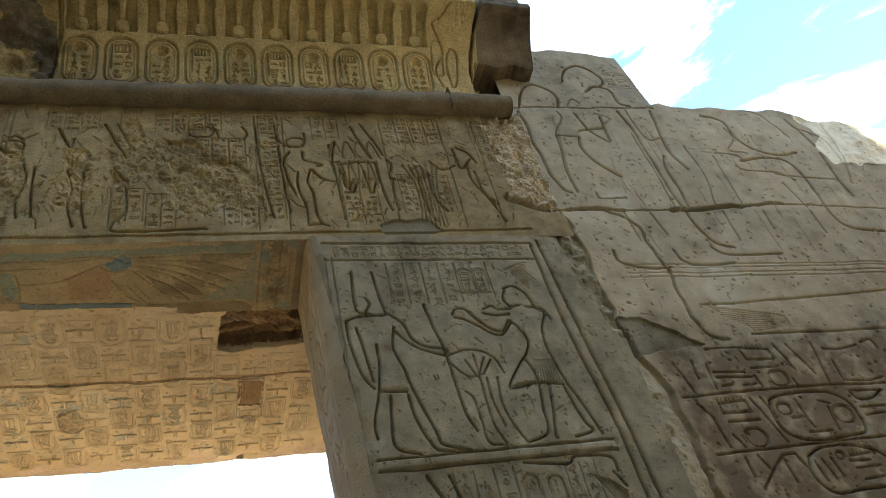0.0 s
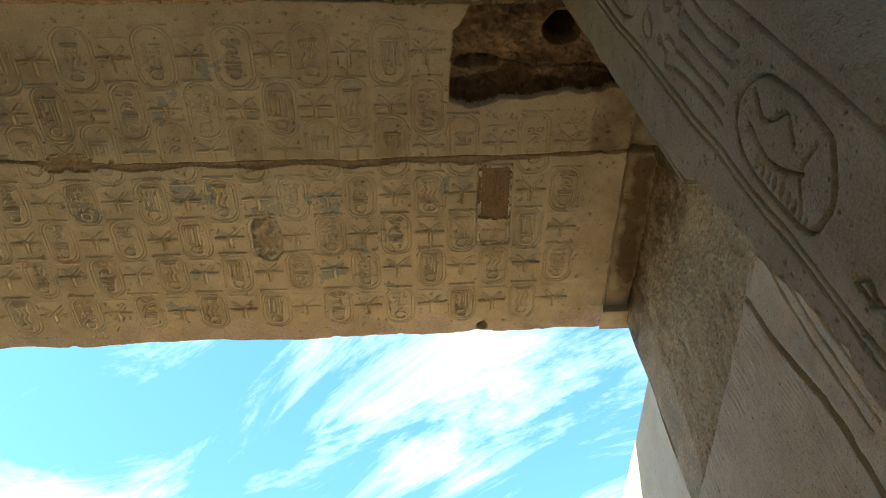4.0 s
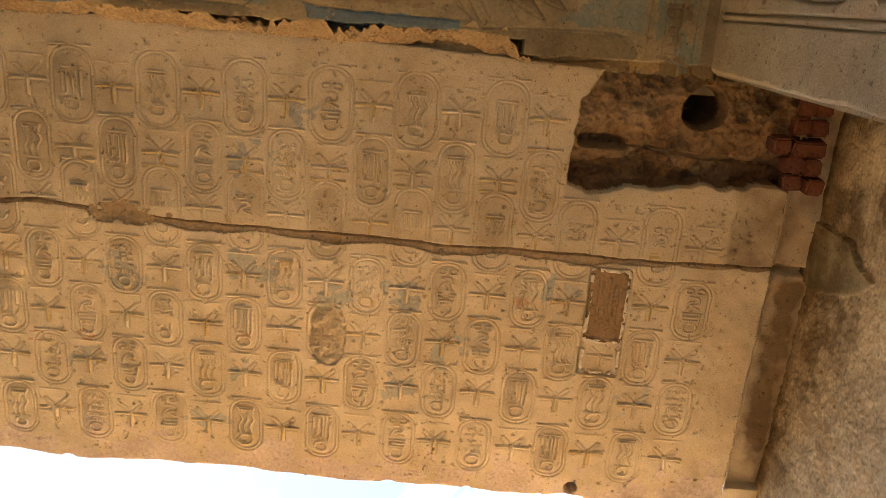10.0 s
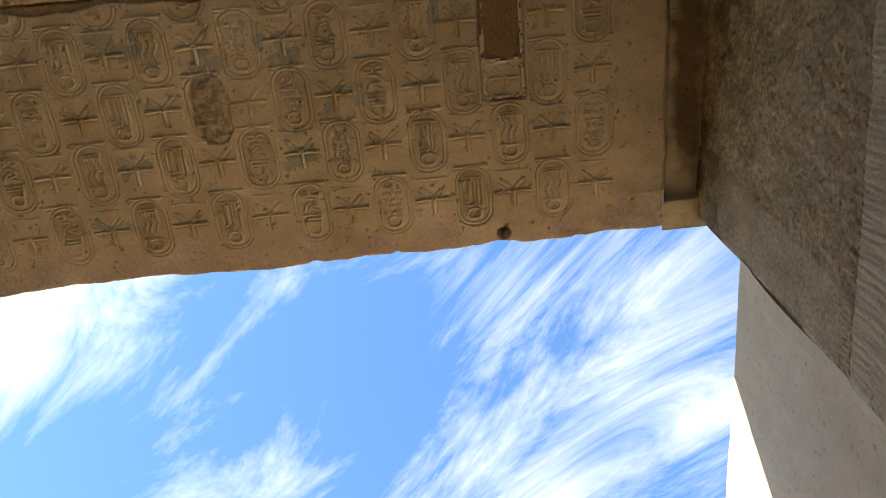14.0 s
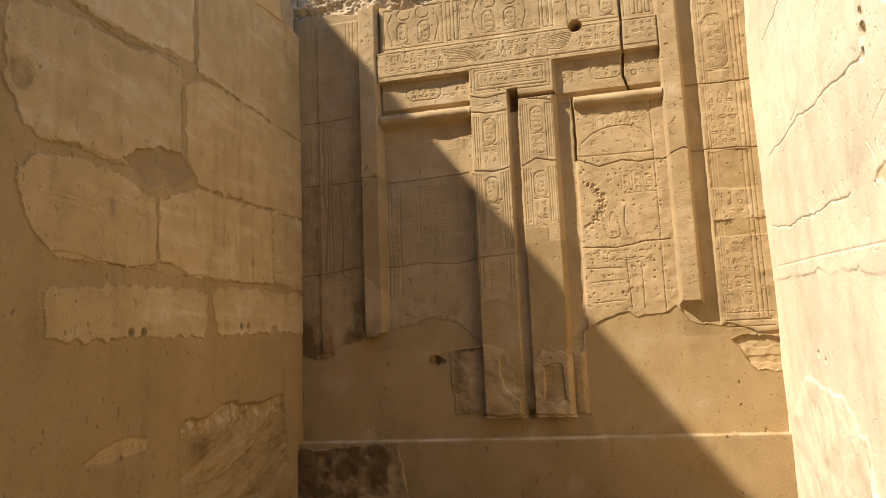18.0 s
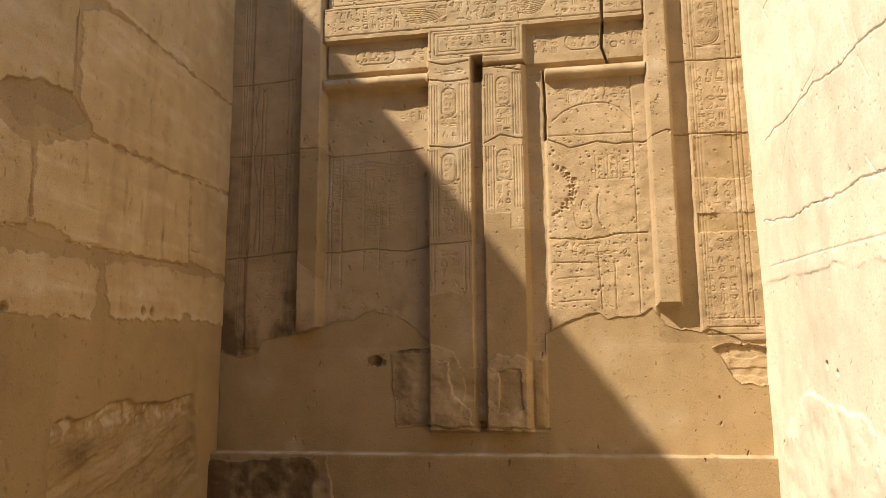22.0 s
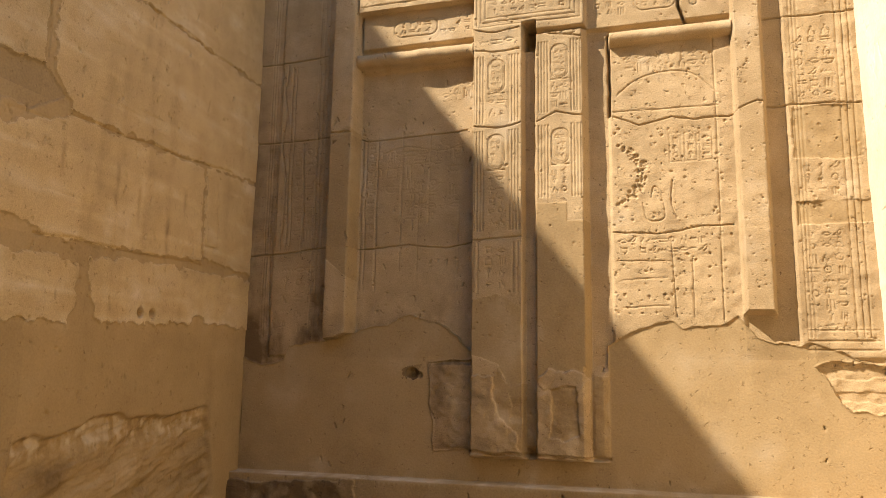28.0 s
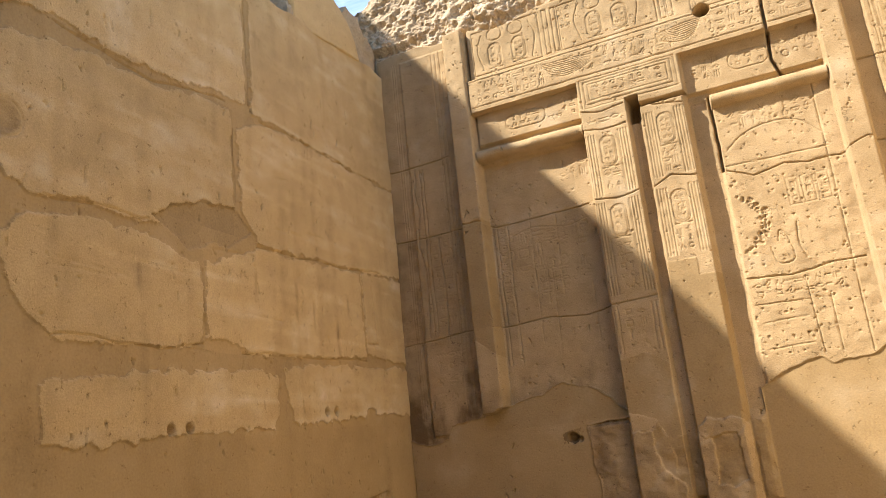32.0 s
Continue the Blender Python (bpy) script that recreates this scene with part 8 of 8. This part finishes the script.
# unseen walls, added to shade the gate's front and cast the court's shadow
setting(solid("pylon", (-8.6, -16.0, FLOOR), (-8.0, -2.35, 25.3), M_GREY), "unseen tall pylon mass added to shade the gate", "pylon")
setting(solid("wall_high", (-9.0, -2.35, FLOOR), (-8.0, 9.4, 12.05), M_GREY), "unseen high wall added to cast the court's shadow edge", "wall")
setting(solid("wall_forecourt", (-8.6, -9.0, FLOOR), (15.0, -8.0, 14.0), M_GREY), "unseen high wall added behind the forecourt", "wall")
setting(solid("wall_forecourt_side", (14.0, -8.0, FLOOR), (15.0, 3.0, 9.0), M_GREY), "unseen high wall added beside the forecourt", "wall")


# ---- loose things ----
def rock(name, c, size, seed, mat, label, rough=0.16, group=""):
    """A worn boulder or broken block."""
    bm = bmesh.new()
    bmesh.ops.create_cube(bm, size=1)
    bmesh.ops.bevel(bm, geom=bm.edges[:], offset=0.16, segments=2, affect="EDGES")
    bmesh.ops.subdivide_edges(bm, edges=bm.edges[:], cuts=9 if max(size) > 0.5 else 1, use_grid_fill=True)
    off = Vector((seed * 7.3, seed * 3.1, seed * 1.7))
    for v in bm.verts:
        n3 = Vector([noise.noise(v.co * 2.3 + off + Vector((k * 11, 0, 0))) for k in range(3)])
        f3 = Vector([noise.noise(v.co * 9 + off + Vector((k * 5, 3, 0))) for k in range(3)])
        v.co += n3 * rough + f3 * rough * (0.6 if max(size) > 0.5 else 0.35)
        v.co = Vector((v.co.x * size[0], v.co.y * size[1], v.co.z * size[2]))
    for f in bm.faces:
        f.smooth = True
    ob = part(name, bm, mat)
    rr = random.Random(seed)
    ob.matrix_basis = pose(*c, rr.uniform(-8, 8), rr.uniform(-8, 8), rr.uniform(-25, 25) if max(size) < 0.5 else rr.uniform(-6, 6))
    return tagged(ob, label, "stone", group)


# broken blocks on the head of the shaded wall
def head_block(outline, x0, x1, seed, mat, label, rough=0.02, lump=0.25):
    """A block on the head of a wall: an outline in y and z, run from x0 to x1, with worn faces."""
    bm = bmesh.new()
    n = 14
    pts = []
    for (y0, z0), (y1, z1) in zip(outline, outline[1:] + outline[:1]):
        k = max(1, round(math.hypot(y1 - y0, z1 - z0) / 0.045))
        pts += [(y0 + (y1 - y0) * i / k, z0 + (z1 - z0) * i / k) for i in range(k)]
    cy, cz = sum(p[0] for p in pts) / len(pts), sum(p[1] for p in pts) / len(pts)
    rings = []
    for q in [0.25, 0.5, 0.75, 0.93]:
        rings.append([bm.verts.new((x0, cy + (y - cy) * q, cz + (z - cz) * q)) for y, z in pts])
    for i in range(n + 1):
        x = x0 + (x1 - x0) * i / n
        k = 0.985 if i == 0 else 1.0
        rings.append([bm.verts.new((x, cy + (y - cy) * k, cz + (z - cz) * k)) for y, z in pts])
    for a, b in zip(rings, rings[1:]):
        for j in range(len(pts)):
            bm.faces.new((a[j], a[(j + 1) % len(pts)], b[(j + 1) % len(pts)], b[j]))
    bm.faces.new(rings[0])
    bm.faces.new(rings[-1])
    bmesh.ops.recalc_face_normals(bm, faces=bm.faces[:])
    off = Vector((seed * 7.3, seed * 3.1, seed * 1.7))
    for v in bm.verts:
        v.co += rough * Vector([noise.noise(v.co / lump + off + Vector((k * 11, 0, 0))) for k in range(3)])
        v.co += rough * 0.5 * Vector([noise.noise(v.co / (lump * 0.3) + off + Vector((k * 5, 3, 0))) for k in range(3)])
    for f in bm.faces:
        f.smooth = True
    return tagged(part("broken_block", bm, mat), label, "stone")


head_block([(8.2, 4.27), (9.94, 4.33), (9.91, 4.40), (9.98, 4.50), (9.95, 4.57), (9.84, 4.61), (9.5, 4.63), (8.2, 4.64)], -2.55, -3.4, 3, M_LEFT,
           "large round-ended sandstone block on the wall head", 0.025, 0.4)
head_block([(11.14, 4.30), (11.34, 4.30), (11.34, 4.94), (11.17, 4.92)], -2.60, -4.0, 4, M_ROUGH,
           "rough broken core of the wall where its top course ends", 0.05, 0.1)
head_block([(11.2, 4.38), (12.10, 4.50), (12.0, 4.72), (11.85, 4.84), (11.62, 4.92), (11.42, 4.97), (11.2, 4.95)], -2.57, -3.8, 5, M_LEFT,
           "smooth sandstone block with a slanting broken end", 0.018, 0.35)
head_block([(11.9, 4.47), (12.44, 4.52), (12.46, 4.66), (12.36, 4.84), (12.2, 4.95), (11.98, 4.96), (11.88, 4.8)], -2.63, -3.3, 6, M_ROUGH,
           "cracked dark sandstone block in the wall corner", 0.035, 0.14)
head_block([(12.42, 4.6), (12.8, 4.6), (12.8, 5.52), (12.6, 5.57), (12.46, 5.52), (12.42, 5.2)], 1.62, 2.0, 7, M_ROUGH,
           "rough sandstone block that stands on the wall corner", 0.03, 0.2)

# earth and rubble along the foot of the end wall
bm = bmesh.new()
bmesh.ops.create_grid(bm, x_segments=240, y_segments=64, size=0.5)
for v in bm.verts:
    u, w = v.co.x + 0.5, v.co.y + 0.5
    x, y = XL - 0.02 + u * (XR - XL + 0.04), YE - 0.95 + w * 0.97
    z = FLOOR + 0.42 * w ** 2.4 * (0.75 + 0.45 * noise.noise(Vector((x * 1.3, 2, 0)))) + 0.06 * w * noise.noise(Vector((x * 5, y * 5, 0))) + 0.045 * w * noise.noise(Vector((x * 14, y * 14, 1))) + 0.03 * w * noise.noise(Vector((x * 37, y * 37, 1)))
    v.co = Vector((x, y, z - 0.01 if w > 0.02 else FLOOR - 0.02))
for f in bm.faces:
    f.smooth = True
heap = tagged(part("earth_heap", bm, M_RUBBLE), "crumbled earth heaped along the foot of the wall", "earth", kind="stuff")
rng = random.Random(11)
made = 0
while made < 170:
    x, w = rng.uniform(XL + 0.1, XR - 0.1), rng.uniform(0.35, 0.97)
    y = YE - 0.95 + w * 0.95
    z = FLOOR + 0.42 * w ** 2.4 * (0.75 + 0.45 * noise.noise(Vector((x * 1.3, 2, 0))))
    s = rng.uniform(0.03, 0.085) * (0.75 if made > 24 else 1.25)
    rock("loose_stone", (x, y, z + s * 0.22), (s * rng.uniform(0.9, 1.7), s, s * rng.uniform(0.4, 0.75)), 20 + made, M_RUBBLE,
         "broken lump of brown stone on the earth heap", 0.16, "stones on the heap")
    made += 1
